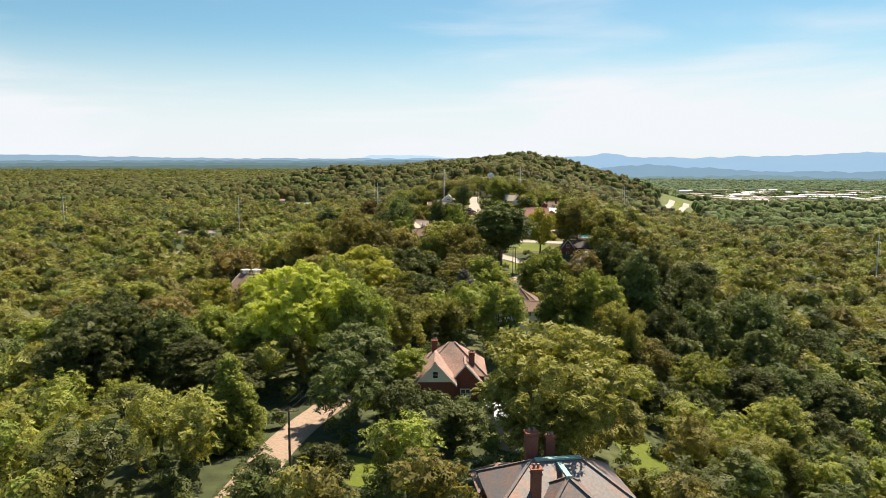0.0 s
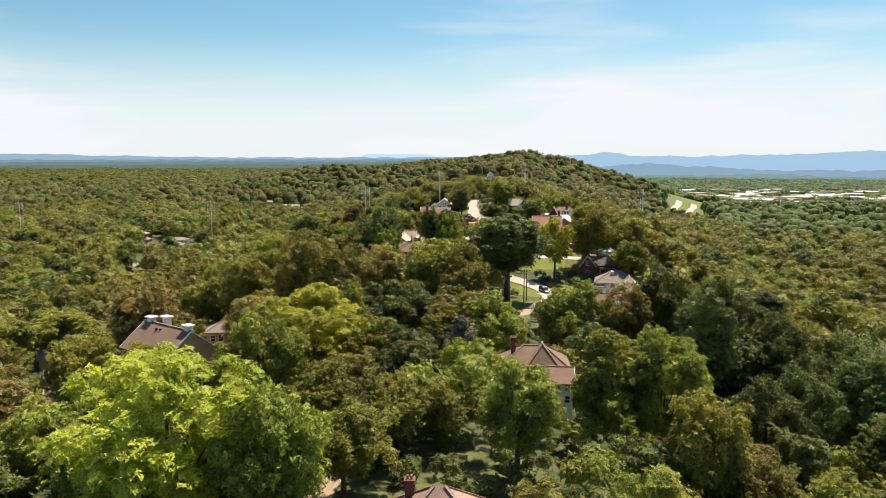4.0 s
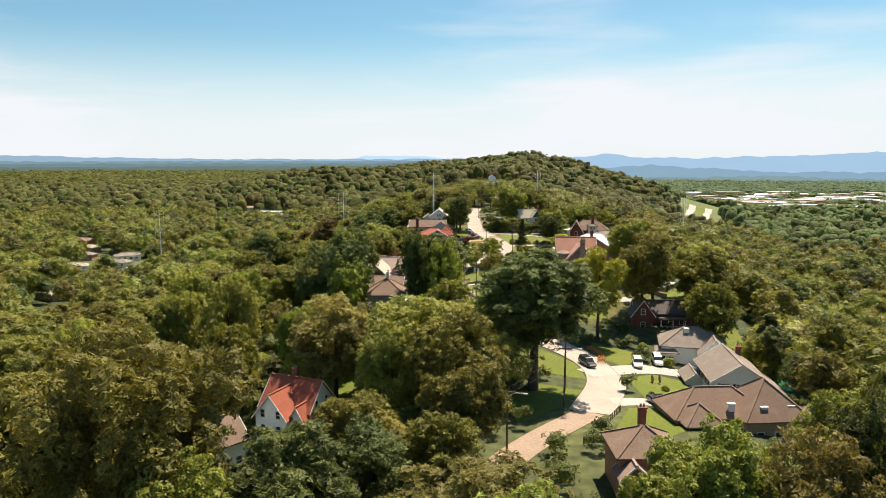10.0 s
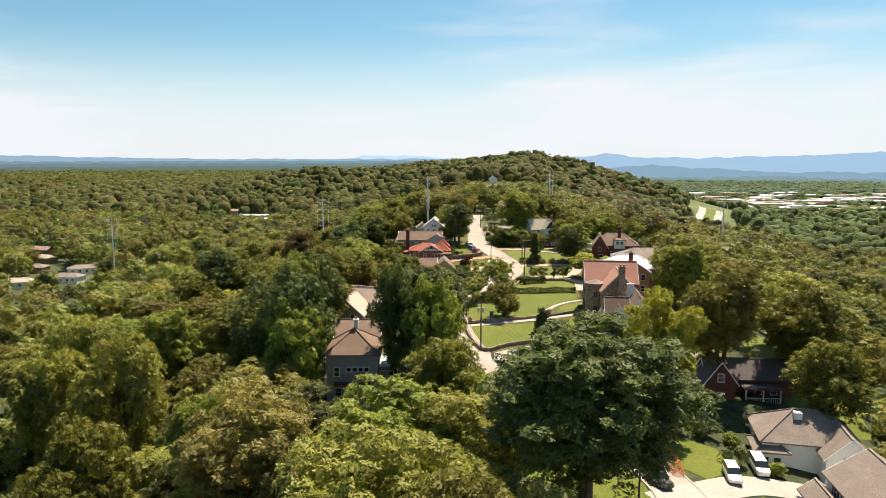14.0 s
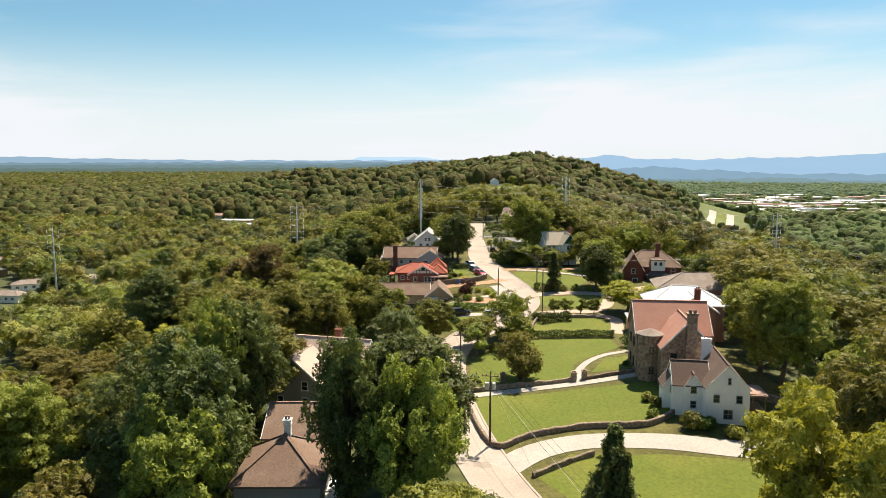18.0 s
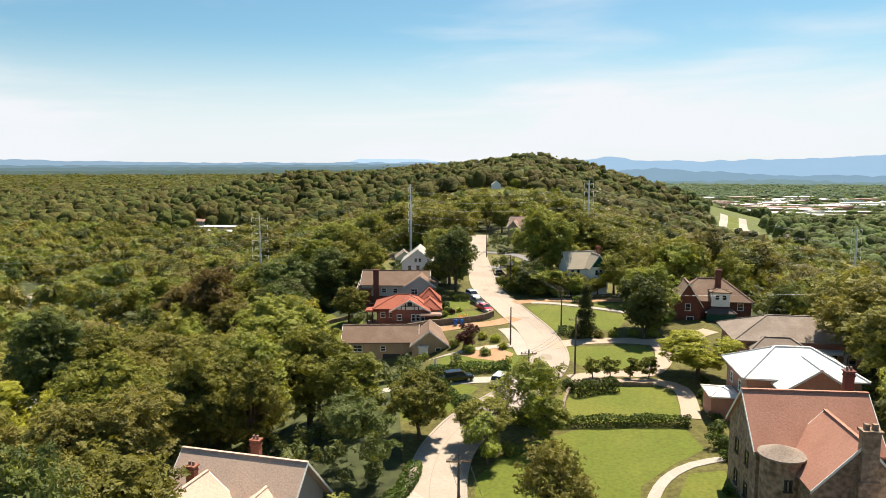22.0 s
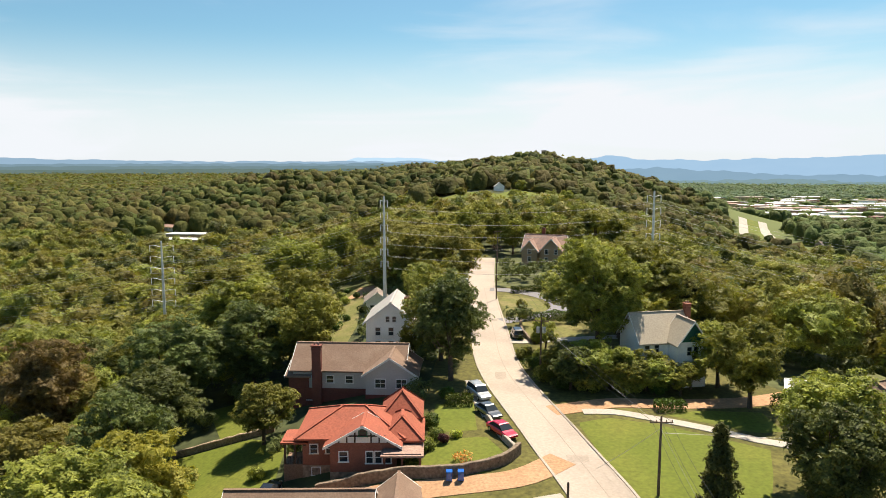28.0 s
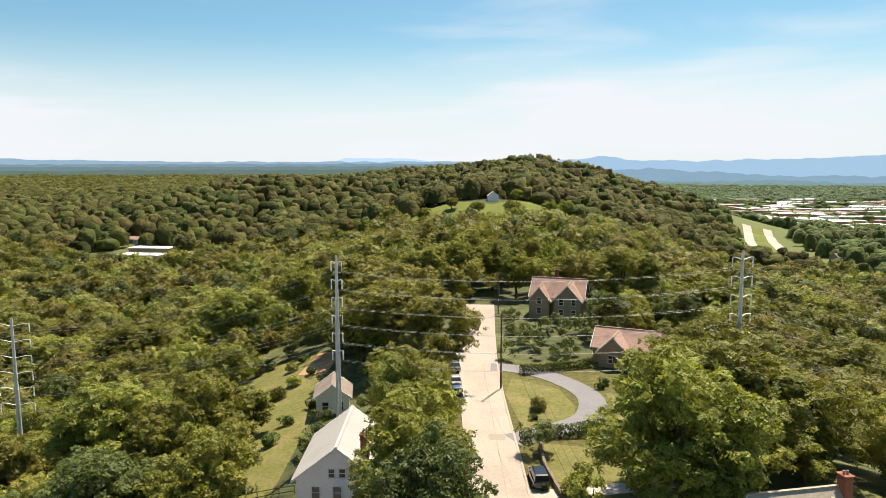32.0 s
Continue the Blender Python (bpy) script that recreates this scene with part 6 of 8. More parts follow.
grow("oak", 11.0, 135.3, 17.6, 4.8)
grow("magnolia", -10.0, 192.0, 17.0, 5.6)
grow("brown", -55.0, 186.6, 18.5, 7.5)
grow("elm", -60.5, 308.4, 13.3, 7.0)
grow("elm", -63.0, 261.9, 11.6, 7.0)
grow("dark", 89.0, 304.4, 0.0, 7.0)
grow("oak", 65.6, 288.1, 14.0, 6.0)
grow("dark", 115.0, 342.8, -3.0, 8.0)
grow("dark", 105.0, 302.8, -2.0, 8.0)
grow("dark", 133.0, 389.8, -3.6, 8.0)
grow("oak", 25.2, 189.2, 15.0, 4.8)
grow("oak", 29.5, 193.8, 17.0, 5.0)
grow("brown", 38.9, 192.9, 16.4, 4.8)
grow("dark", 46.8, 195.9, 19.2, 5.5)
grow("oak", 34.4, 193.2, 13.0, 4.5)
grow("elm", 7.0, 186.8, 16.2, 6.6)
grow("elm", 1.0, 234.7, 20.6, 7.6)
grow("elm", 6.0, 226.2, 20.4, 6.2)
grow("elm", 7.6, 216.2, 17.2, 5.0)
grow("elm", -3.2, 230.2, 17.8, 5.0)
grow("elm", -23.0, 191.5, 27.0, 8.6)
grow("oak", -16.2, 184.1, 18.4, 4.4)
grow("brown", -15.5, 259.7, 16.2, 7.6)
grow("oak", -38.5, 264.2, 9.8, 6.2)
grow("oak", -23.0, 269.1, 12.6, 5.0)
grow("tall", 20.4, 252.4, 25.6, 9.6)
grow("maple", 40.0, 289.5, 21.2, 5.6)
grow("elm", 53.8, 302.6, 23.2, 6.8)
grow("oak", 60.5, 338.1, 23.0, 6.2)
grow("elm", 61.5, 347.5, 20.8, 6.2)
grow("oak", 60.0, 314.7, 20.0, 6.0)
grow("oak", 68.5, 303.3, 19.4, 6.5)
grow("cedar", 20.0, 279.3, 20.6, 2.9)
grow("dark", -25.1, 309.1, 20.0, 7.0)
grow("oak", -20.4, 320.8, 23.2, 5.0)
grow("dark", -18.0, 321.0, 23.4, 4.8)
grow("dark", -18.2, 301.5, 23.8, 5.6)
grow("dark", -1.7, 299.8, 24.6, 3.8)
grow("oak", 4.5, 295.7, 22.3, 4.4)
grow("oak", -61.0, 377.8, 9.0, 7.0)
grow("dark", -67.5, 415.3, 12.5, 7.5)
grow("oak", -9.6, 377.1, 17.0, 6.0)
grow("oak", 6.3, 366.4, 14.0, 4.0)
grow("elm", -44.0, 290.3, 14.6, 6.5)
grow("elm", -57.0, 294.3, 10.4, 6.5)
grow("oak", -48.5, 323.3, 11.8, 6.5)
grow("oak", -38.0, 331.1, 10.4, 6.0)
grow("oak", -18.0, 296.6, 18.8, 5.0)
grow("brown", -47.3, 452.3, 15.0, 6.5)
grow("dark", -27.0, 440.5, 14.2, 6.0)
grow("oak", -11.6, 438.7, 12.3, 3.8)
grow("dark", 13.2, 450.4, 25.0, 5.0)
grow("oak", 7.6, 463.0, 14.6, 2.7)
grow("oak", 9.8, 461.6, 13.4, 2.3)
grow("dark", -18.6, 461.6, 18.8, 6.5)
grow("oak", 36.4, 457.5, 29.0, 7.6)
grow("cedar", 36.4, 409.7, 17.6, 2.2)
grow("oak", 49.9, 414.7, 20.8, 5.5)
grow("oak", 52.2, 438.7, 20.3, 4.8)
grow("dark", -56.7, 109.1, 17.0, 6.0)
grow("brown", -54.6, 137.3, 15.2, 6.5)
grow("dark", -39.5, 109.5, 13.5, 5.0)
grow("oak", -22.6, 148.6, 21.0, 5.6)
grow("oak", -33.0, 159.4, 11.4, 4.6)
grow("oak", -14.4, 165.2, 13.4, 4.6)
grow("dark", 56.9, 180.7, 9.0, 6.0)
grow("oak", 10.9, 181.6, 16.2, 5.0)

for key_, x_, y_, top_, r_ in (("oak", -9.0, 126, 15.5, 4.6), ("magnolia", -17.5, 129, 14.5, 4.6), ("oak", -4.5, 139, 14.5, 4.6), ("oak", -14.5, 143, 15, 4.8), ("elm", -12.5, 153, 13.6, 4.2), ("magnolia", -3.6, 169, 13.8, 4.4),
                               ("oak", -9.6, 177, 13.2, 4.2), ("oak", 0.6, 181, 12.8, 4.0), ("dark", -4.2, 201, 14.6, 5.0), ("oak", 4.4, 205, 14.2, 4.4), ("elm", -6.4, 213, 13.8, 4.8), ("magnolia", -19.6, 121, 15, 4.6), ("oak", -6.4, 109, 12.0, 3.6)):
    grow(key_, x_, y_, top_, r_)
for key_, x_, y_, top_, r_ in (("maple", -41.5, 157, 12.8, 4.6), ("maple", -48.5, 158, 14.6, 5.4), ("elm", -55, 162, 13.5, 5.4), ("maple", -38, 144, 10.5, 4.6), ("elm", -36, 197, 21, 7.4), ("elm", -47, 205, 17.5, 7.0), ("brown", -31, 176, 18, 5.0), ("dark", 84, 232, 8, 7), ("dark", 92, 206, 3, 7),
                               ("dark", 58, 158, 9, 5.6), ("dark", 50, 154, 9.5, 5.0), ("dark", 72, 156, 4, 6), ("dark", 82, 188, 6, 6.5), ("dark", 60, 205, 15, 6), ("oak", 52, 214, 13, 5), ("dark", 90, 172, 0, 6.5), ("dark", 60, 133, 1.5, 5.5),
                               ("elm", 57, 117, 0.5, 5.0), ("dark", 80, 140, -3, 6), ("dark", -47, 118, 16, 5.5), ("dark", -64, 122, 16, 6.5), ("oak", -44, 127, 15, 5.5), ("oak", -33, 122, 17, 5.5), ("dark", -31, 101, 13, 4.5)):
    grow(key_, x_, y_, top_, r_)
for x_, y_, top_, r_ in ((38.0, 444.5, 14.2, 2.7), (41.2, 443.8, 13.8, 2.6), (44.6, 443.2, 13.4, 2.5), (35.0, 446.0, 14.4, 2.8)):
    grow("oak", x_, y_, top_, r_)


# ---- woodland in bulk ----
def screening(x, y):
    """True where a tall tree would stand before a house as seen from the flight line."""
    return any(abs(x - hx + (hy - y) * (hx - 5) / (110 if hx > -75 else 380)) < r * 0.9 and 0 < hy - y < (34 if hx > -75 else 75) for hx, hy, r in HOUSES if hy < 1000)


# camera sightlines to gardens and houses, kept free of scattered trees: x0, y0, x1, y1, half width
SIGHTLINES = [(-36, 162, -20, 124, 2.5), (16, 162, 11, 132, 4), (27, 262, 20, 200, 2.5), (23, 256, 18, 215, 3), (-24, 262, -11, 200, 6),
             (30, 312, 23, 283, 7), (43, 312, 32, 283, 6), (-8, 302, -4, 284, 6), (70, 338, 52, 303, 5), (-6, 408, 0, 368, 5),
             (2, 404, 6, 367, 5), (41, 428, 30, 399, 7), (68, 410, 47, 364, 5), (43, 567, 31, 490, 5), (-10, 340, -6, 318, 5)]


def on_sightline(x, y, r):
    for x0, y0, x1, y1, w in SIGHTLINES:
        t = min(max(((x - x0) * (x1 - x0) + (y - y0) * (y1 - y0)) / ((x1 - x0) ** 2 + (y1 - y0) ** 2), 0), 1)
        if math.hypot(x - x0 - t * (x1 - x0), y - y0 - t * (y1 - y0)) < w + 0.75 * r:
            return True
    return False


def free_of(x, y, margin):
    """True where neither paving, house, lawn nor planted tree stands within the margin."""
    for line, half in PAVED:
        if (abs(line[:, 0] - x) < half + margin + 3).any() and (np.hypot(line[:, 0] - x, line[:, 1] - y) < half + margin).any():
            return False
    for hx, hy, r in HOUSES:
        if (hx - x) ** 2 + (hy - y) ** 2 < (r + margin * 0.5) ** 2:
            return False
    for p in OPEN:
        if inside(p, x, y):
            return False
    return True


def woods(name, rows, leaf, per, size, seed, label, k=7):
    """Many trees in one object: rows of x, y, height, crown radius."""
    rng = np.random.default_rng(seed)
    rows = np.array(rows)
    n = len(rows)
    z = ground(rows[:, 0], rows[:, 1])
    d = rng.normal(size=(n, k, 3))
    d[..., 2] = np.abs(d[..., 2]) * 0.9
    d /= np.linalg.norm(d, axis=2)[..., None]
    R, H = rows[:, 3][:, None], rows[:, 2][:, None]
    c = np.empty((n, k, 3))
    c[..., 0] = rows[:, 0][:, None] + d[..., 0] * R * 0.66
    c[..., 1] = rows[:, 1][:, None] + d[..., 1] * R * 0.66
    c[..., 2] = z[:, None] + H * (0.42 + 0.40 * d[..., 2])
    rad = R * (0.34 + 0.24 * rng.random((n, k)))
    c, rad = c.reshape(-1, 3), rad.ravel()
    if per > 60:
        tc, tr = tufts(rng, c, rad, 11, 0.34)
        q = leaf_sprays(rng, tc, tr, np.full(len(tc), per // 11), np.repeat(rows[:, 3], k * 11) * size, 0.85, 0.7, 0.35)
    else:
        q = leaf_sprays(rng, c, rad, np.full(len(c), per), np.repeat(rows[:, 3], k) * size, 0.95, 0.6, 0.5)
    q = np.concatenate([q, inner_leaves(rng, c, rad, 0.76)])
    return tagged(new(name, loose_mesh(name, q, leaf)), label, "woodland", kind="stuff")


def canopy(name, rows, leaf, seed, label):
    """Far woods: an uneven leafy dome for every crown, with loose sprays on it."""
    rng = np.random.default_rng(seed)
    rows = np.array(rows)
    n, sides = len(rows), 7
    z = ground(rows[:, 0], rows[:, 1])
    level, width = np.array([0.15, 0.62, 0.93]), np.array([1.0, 0.92, 0.6])
    ang = (np.arange(sides) * math.tau / sides)[None, None, :] + rng.random((n, 1, 1)) * 6
    r = rows[:, 3][:, None, None] * width[None, :, None] * (1 + 0.22 * rng.normal(size=(n, 3, sides)).clip(-1.5, 1.5))
    v = np.empty((n, 3 * sides + 1, 3))
    v[:, :-1, 0] = (rows[:, 0][:, None, None] + r * np.cos(ang)).reshape(n, -1)
    v[:, :-1, 1] = (rows[:, 1][:, None, None] + r * np.sin(ang)).reshape(n, -1)
    v[:, :-1, 2] = (z[:, None, None] + rows[:, 2][:, None, None] * (level[None, :, None] + 0.09 * rng.normal(size=(n, 3, sides)))).reshape(n, -1)
    v[:, -1] = np.stack([rows[:, 0], rows[:, 1], z + rows[:, 2]], 1)
    f = []
    for ring in (0, 1):
        for a in range(sides):
            b = (a + 1) % sides
            f += [(ring * sides + a, ring * sides + b, (ring + 1) * sides + b), (ring * sides + a, (ring + 1) * sides + b, (ring + 1) * sides + a)]
    f += [(2 * sides + a, 2 * sides + (a + 1) % sides, 3 * sides) for a in range(sides)]
    f = np.array(f)
    idx = (f[None] + (np.arange(n) * (3 * sides + 1))[:, None, None]).reshape(-1, 3)
    sprays = leaf_sprays(rng, np.stack([rows[:, 0], rows[:, 1], z + 0.55 * rows[:, 2]], 1), rows[:, 3] * 1.05, np.full(n, 7), rows[:, 3] * 0.22, 0.75, 0.9, 0.25)
    nv = n * (3 * sides + 1)
    verts = np.concatenate([v.reshape(-1, 3), sprays.reshape(-1, 3)])
    idx = np.concatenate([idx, nv + np.arange(len(sprays) * 3).reshape(-1, 3)])
    me = bpy.data.meshes.new(name)
    me.vertices.add(len(verts))
    me.vertices.foreach_set("co", verts.astype(np.float32).ravel())
    me.loops.add(idx.size)
    me.loops.foreach_set("vertex_index", idx.astype(np.int32).ravel())
    me.polygons.add(len(idx))
    me.polygons.foreach_set("loop_start", np.arange(0, idx.size, 3, dtype=np.int32))
    me.materials.append(leaf)
    me.update(calc_edges=True)
    me.polygons.foreach_set("use_smooth", np.arange(len(idx)) < n * len(f))
    return tagged(new(name, me), label, "woodland", kind="stuff")


def scatter():
    rng = np.random.default_rng(9)
    belts = {"a": [], "b": [], "c": []}
    mats = {"a": M_LEAF_NEAR, "b": M_LEAFOLIVE_NEAR, "c": M_LEAFDARK_NEAR}
    mids, fars = {"a": M_LEAF_MID, "b": M_LEAFOLIVE_MID, "c": M_LEAFDARK_MID}, {"a": M_LEAF_FAR, "b": M_LEAFOLIVE_FAR, "c": M_LEAFDARK_FAR}
    near, mid, far = {k: [] for k in mats}, {k: [] for k in mats}, {k: [] for k in "abcvh"}
    planted = np.array([(x, y, r) for x, y, r in TREES]) if TREES else np.zeros((1, 3))
    def grid(x0, x1, y0, y1, pitch):
        for gx in np.arange(x0, x1, pitch):
            for gy in np.arange(y0, y1, pitch):
                yield gx + rng.uniform(-0.45, 0.45) * pitch, gy + rng.uniform(-0.45, 0.45) * pitch
    for x, y in grid(-330, 330, 30, 760, 8.4):
        if not seen(x, y) or not wooded(x, y) or not free_of(x, y, 4.0):
            continue
        if (np.hypot(planted[:, 0] - x, planted[:, 1] - y) < planted[:, 2] * 0.75 + 2.5).any():
            continue
        if screening(x, y) or on_sightline(x, y, 5):
            continue
        close = abs(x - 5) < 75 and y < 620
        if not close and rng.random() < 0.42:
            continue
        row = (x, y, rng.uniform(8, 13.5), rng.uniform(3.8, 6.2)) if close else (x, y, rng.uniform(9, 18), rng.uniform(5.0, 9.0))
        kind = rng.choice(["a", "b", "c"], p=[0.34, 0.2, 0.46] if x > 22 and y < 235 else [0.5, 0.34, 0.16])
        (near if close else mid)[kind].append(row)
    for x, y in grid(-1100, 1000, 60, 1500, 13.0):
        if (abs(x) < 330 and y < 760) or not seen(x, y) or not wooded(x, y) or (y < 1000 and not free_of(x, y, 4)):
            continue
        if x > 620 and y > 1270 and rng.random() < 0.7:
            continue
        if x > 200 + 0.12 * y and rng.random() < 0.25:
            continue
        row = (x, y, rng.uniform(8, 18), rng.uniform(5.8, 10.5))
        if x > 230 + 0.1 * y and y > 700:
            far["v"].append(row)
            continue
        (mid if y < 900 and abs(x) < 450 else far)[rng.choice(["a", "b", "c"], p=[0.55, 0.33, 0.12])].append(row)
    for x, y in grid(-2100, 2900, 300, 3900, 25.0):
        if (-1100 < x < 1000 and y < 1500) or not seen(x, y) or (x < 500 and y > 3000) or (x > 250 and rng.random() < 0.35):
            continue
        if 1270 < y < 2560 and x > 620 + max(y - 1640, 0) * 0.22 and rng.random() < 0.72:
            continue
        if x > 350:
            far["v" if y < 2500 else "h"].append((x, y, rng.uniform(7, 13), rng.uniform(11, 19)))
            continue
        far[rng.choice(["a", "b", "c"], p=[0.55, 0.33, 0.12])].append((x, y, rng.uniform(10, 19), rng.uniform(13, 22)))
    words = "dense mixed broadleaf woodland in full summer leaf"
    for key in mats:
        woods("near_woods", near[key], mats[key], 95, 0.115, 31, words, 8)
        woods("ridge_woods", mid[key], mids[key], 27, 0.195, 32, words, 8)
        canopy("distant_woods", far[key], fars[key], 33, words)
    canopy("valley_woods", far["v"], M_LEAF_VALLEY, 35, "trees of the valley floor, lightened by painted haze")
    canopy("far_valley_woods", far["h"], M_LEAF_HAZY, 36, "trees of the far valley floor, grey-green with painted haze")
    # brambles and saplings under the trees
    low = []
    for x, y in grid(-90, 110, 40, 560, 5.5):
        if seen(x, y) and free_of(x, y, 1.5) and not (12 < x < 64 and 296 < y < 470) and noise.noise((x / 25, y / 25, 7)) > -0.25:
            low.append((x, y, rng.uniform(2.0, 4.0), rng.uniform(1.8, 3.2)))
    woods("undergrowth", low, M_LEAFDARK, 13, 0.19, 34, "tangled low undergrowth beneath the trees", 4)
    print("woods", len(low), {k: len(v) for k, v in near.items()}, {k: len(v) for k, v in mid.items()}, {k: len(v) for k, v in far.items()})


def seen(x, y):
    """Within the wedge of land that the flight overlooks."""
    return y > 20 and abs(x - 5) < (y + 40) * 0.75 + 60


def wooded(x, y):
    # the open valley with town and highway
    if x > 300 and y > 900 and noise.noise((x / 120, y / 120, 0)) > 0.2 and x < 1300:
        return False
    # no trees around the highway or camera-side of it, to keep it in view
    if min(math.hypot(x - hx, y - hy) for hx, hy in HIGHWAY) < 27 or min(math.hypot(x - hx - 18, y - hy + 32) for hx, hy in HIGHWAY) < 26:
        return False
    if math.hypot(x + 180, y - 885) < 60 and noise.noise((x / 40, y / 40, 3)) > -0.25:
        return False
    return True




# ---- distance ----
def ridge(name, dist, a0, a1, profile, mat, label, foot=-60):
    """A far range of hills: an arc of slopes at that distance, its crest height given by a function of the bearing."""
    verts, faces, n = [], [], 160
    for k in range(n + 1):
        a = radians(a0 + (a1 - a0) * k / n)
        for d, z in ((dist - 500, foot), (dist - 160, foot * 0.4 + profile(math.degrees(a)) * 0.55), (dist, profile(math.degrees(a))), (dist + 30, foot)):
            verts.append((d * math.sin(a), d * math.cos(a), z))
    for k in range(n):
        for j in range(3):
            a, b = k * 4 + j, (k + 1) * 4 + j
            faces.append((a, b, b + 1, a + 1))
    return tagged(new(name, mesh(name, verts, faces, mat, True)), label, "hills", kind="structure")


def wob(a, s, amp, seed):
    return amp * noise.fractal((a * s, seed, 0.3), 1.0, 2.0, 4)


# haze painted into glowing colours, bluer and paler layer by layer
M_FAR1 = distance("painted_haze_range", (0.190, 0.290, 0.395), (0.215, 0.312, 0.412))
M_FAR2 = distance("painted_haze_hills", (0.130, 0.205, 0.272), (0.152, 0.228, 0.290))
M_FAR6 = distance("painted_haze_foothills", (0.110, 0.172, 0.198), (0.138, 0.198, 0.208))
M_FAR3 = distance("painted_haze_lowland", (0.062, 0.096, 0.086), (0.094, 0.128, 0.118))
M_FAR7 = distance("painted_haze_middle_plain", (0.080, 0.124, 0.136), (0.106, 0.150, 0.158))
M_FAR8 = distance("painted_haze_outer_plain", (0.104, 0.160, 0.194), (0.128, 0.184, 0.216))
M_FAR5 = distance("painted_haze_upland", (0.155, 0.232, 0.305), (0.180, 0.256, 0.326))
M_FAR4 = distance("painted_haze_mesa", (0.285, 0.395, 0.490), (0.305, 0.415, 0.505))
ridge("backdrop_range", 4700, 4, 48, lambda a: 26 + 20 * step(6, 12, a) + 26 * math.exp(-(((a - 13) / 1.4) ** 2)) + 12 * math.exp(-(((a - 10.6) / 0.8) ** 2)) + 34 * step(21, 34, a) + wob(a, 0.9, 9, 1), M_FAR1, "long mountain range with pale blue haze painted in", -130)
ridge("backdrop_hills", 4400, 9, 48, lambda a: -56 + 38 * step(9, 13, a) + 20 * math.exp(-(((a - 16) / 3) ** 2)) - 14 * step(19, 25, a) + 26 * step(29, 38, a) + wob(a, 1.1, 9, 2), M_FAR2, "lower wooded hills before the mountains, blue-green haze painted in", -150)
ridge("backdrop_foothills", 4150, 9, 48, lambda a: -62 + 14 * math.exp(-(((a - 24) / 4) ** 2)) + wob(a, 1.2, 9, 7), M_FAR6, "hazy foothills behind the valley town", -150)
ridge("backdrop_plain", 4500, -48, 8, lambda a: 40 + 22 * step(-14, -34, a) + wob(a, 0.8, 6, 3), M_FAR5, "long low upland on the skyline, blue haze painted in")
ridge("backdrop_mesa", 4750, -9, 2, lambda a: 38 + 22 * step(-7, -5.5, a) * (1 - step(-1.5, 1, a)) + wob(a, 0.8, 4, 4), M_FAR4, "flat-topped mountain on the skyline, pale haze painted in")
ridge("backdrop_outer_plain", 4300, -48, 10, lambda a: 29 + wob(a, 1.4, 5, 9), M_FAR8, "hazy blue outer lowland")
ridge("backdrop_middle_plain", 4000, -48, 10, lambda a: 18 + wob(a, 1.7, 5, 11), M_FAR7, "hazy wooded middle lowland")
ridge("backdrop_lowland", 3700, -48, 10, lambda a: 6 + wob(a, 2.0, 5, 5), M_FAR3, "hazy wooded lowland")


# ---- more paving ----
ribbon("driveway", [(25, 424), (19, 419.5), (10, 419), (2, 420), (-8, 422)], 3.6, M_DIRT, "red clay drive dropping beside the brick house", "driveway", lift=0.1)
ribbon("side_road", [(26, 438), (34.5, 440.6), (40.3, 440.2), (47.9, 440.2), (54, 441), (60, 443)], 3.4, M_DIRT, "brick-red side lane running east from the street", "road", lift=0.1)
ribbon("footpath", [(30, 437.6), (34, 437.4), (38.1, 435.4), (43.4, 432.4), (48.8, 428.6), (52, 427)], 1.7, M_CONCRETE, "white concrete path across the corner lawn", "path", lift=0.12)
ribbon("driveway", [(24, 399), (23.6, 406), (23, 412), (22, 416)], 3.0, M_CONCRETE, "white concrete lay-by beside the street", "driveway", lift=0.12)
ribbon("driveway", [(23, 405), (14, 404), (5, 404.5), (-8, 406), (-16, 408)], 2.2, M_CONCRETE, "white concrete drive to the tan house", "driveway", lift=0.12)
ribbon("driveway", [(21, 386), (17, 387), (9, 386.5), (0, 387)], 2.6, M_CONCRETE, "pale concrete drive with a parked car", "driveway", lift=0.11)
ribbon("driveway", [(18, 436), (17, 443), (16.4, 450)], 2.2, M_CONCRETE, "white concrete lay-by with parked cars", "driveway", lift=0.12)
ribbon("driveway", [(7, 352), (2, 348), (-2, 345)], 3.0, M_CONCRETE, "short pale drive beside a clipped hedge", "driveway", lift=0.11)
ribbon("driveway", [(-16, 160), (-24, 155), (-32, 150), (-37, 158)], 3.0, M_CONCRETE, "pale drive among trees", "driveway", lift=0.11)
ribbon("driveway", [(-3, 292), (-9, 296), (-15, 297)], 3.6, M_GREYDRIVE, "dark asphalt parking court", "driveway", lift=0.11)
ribbon("driveway", [(24, 471), (28, 471), (36, 472.5), (44, 474)], 2.4, M_CONCRETE, "pale path behind a long hedge", "driveway", lift=0.11)
patch("flower_bank", [(18, 406), (22, 400), (20.5, 395), (15, 398), (10, 404)], M_DIRT, "sloping bank of bare clay and rough planting", "garden bed", lift=0.07)
patch("terrace", [(8, 158), (12, 160), (12, 172), (8, 172)], M_BRICKPINK, "brick-paved terrace beside the white house", "terrace", lift=0.12)
patch("clay_yard", [(-12, 528), (-6, 524), (-5, 540), (-10, 542)], M_DIRT, "patch of bare red clay in a back yard", "yard", lift=0.1)
patch("brick_forecourt", [(12, 86), (18, 86), (18, 96), (12, 96)], M_CONCRETE, "pale forecourt beside the carport", "forecourt", lift=0.1)


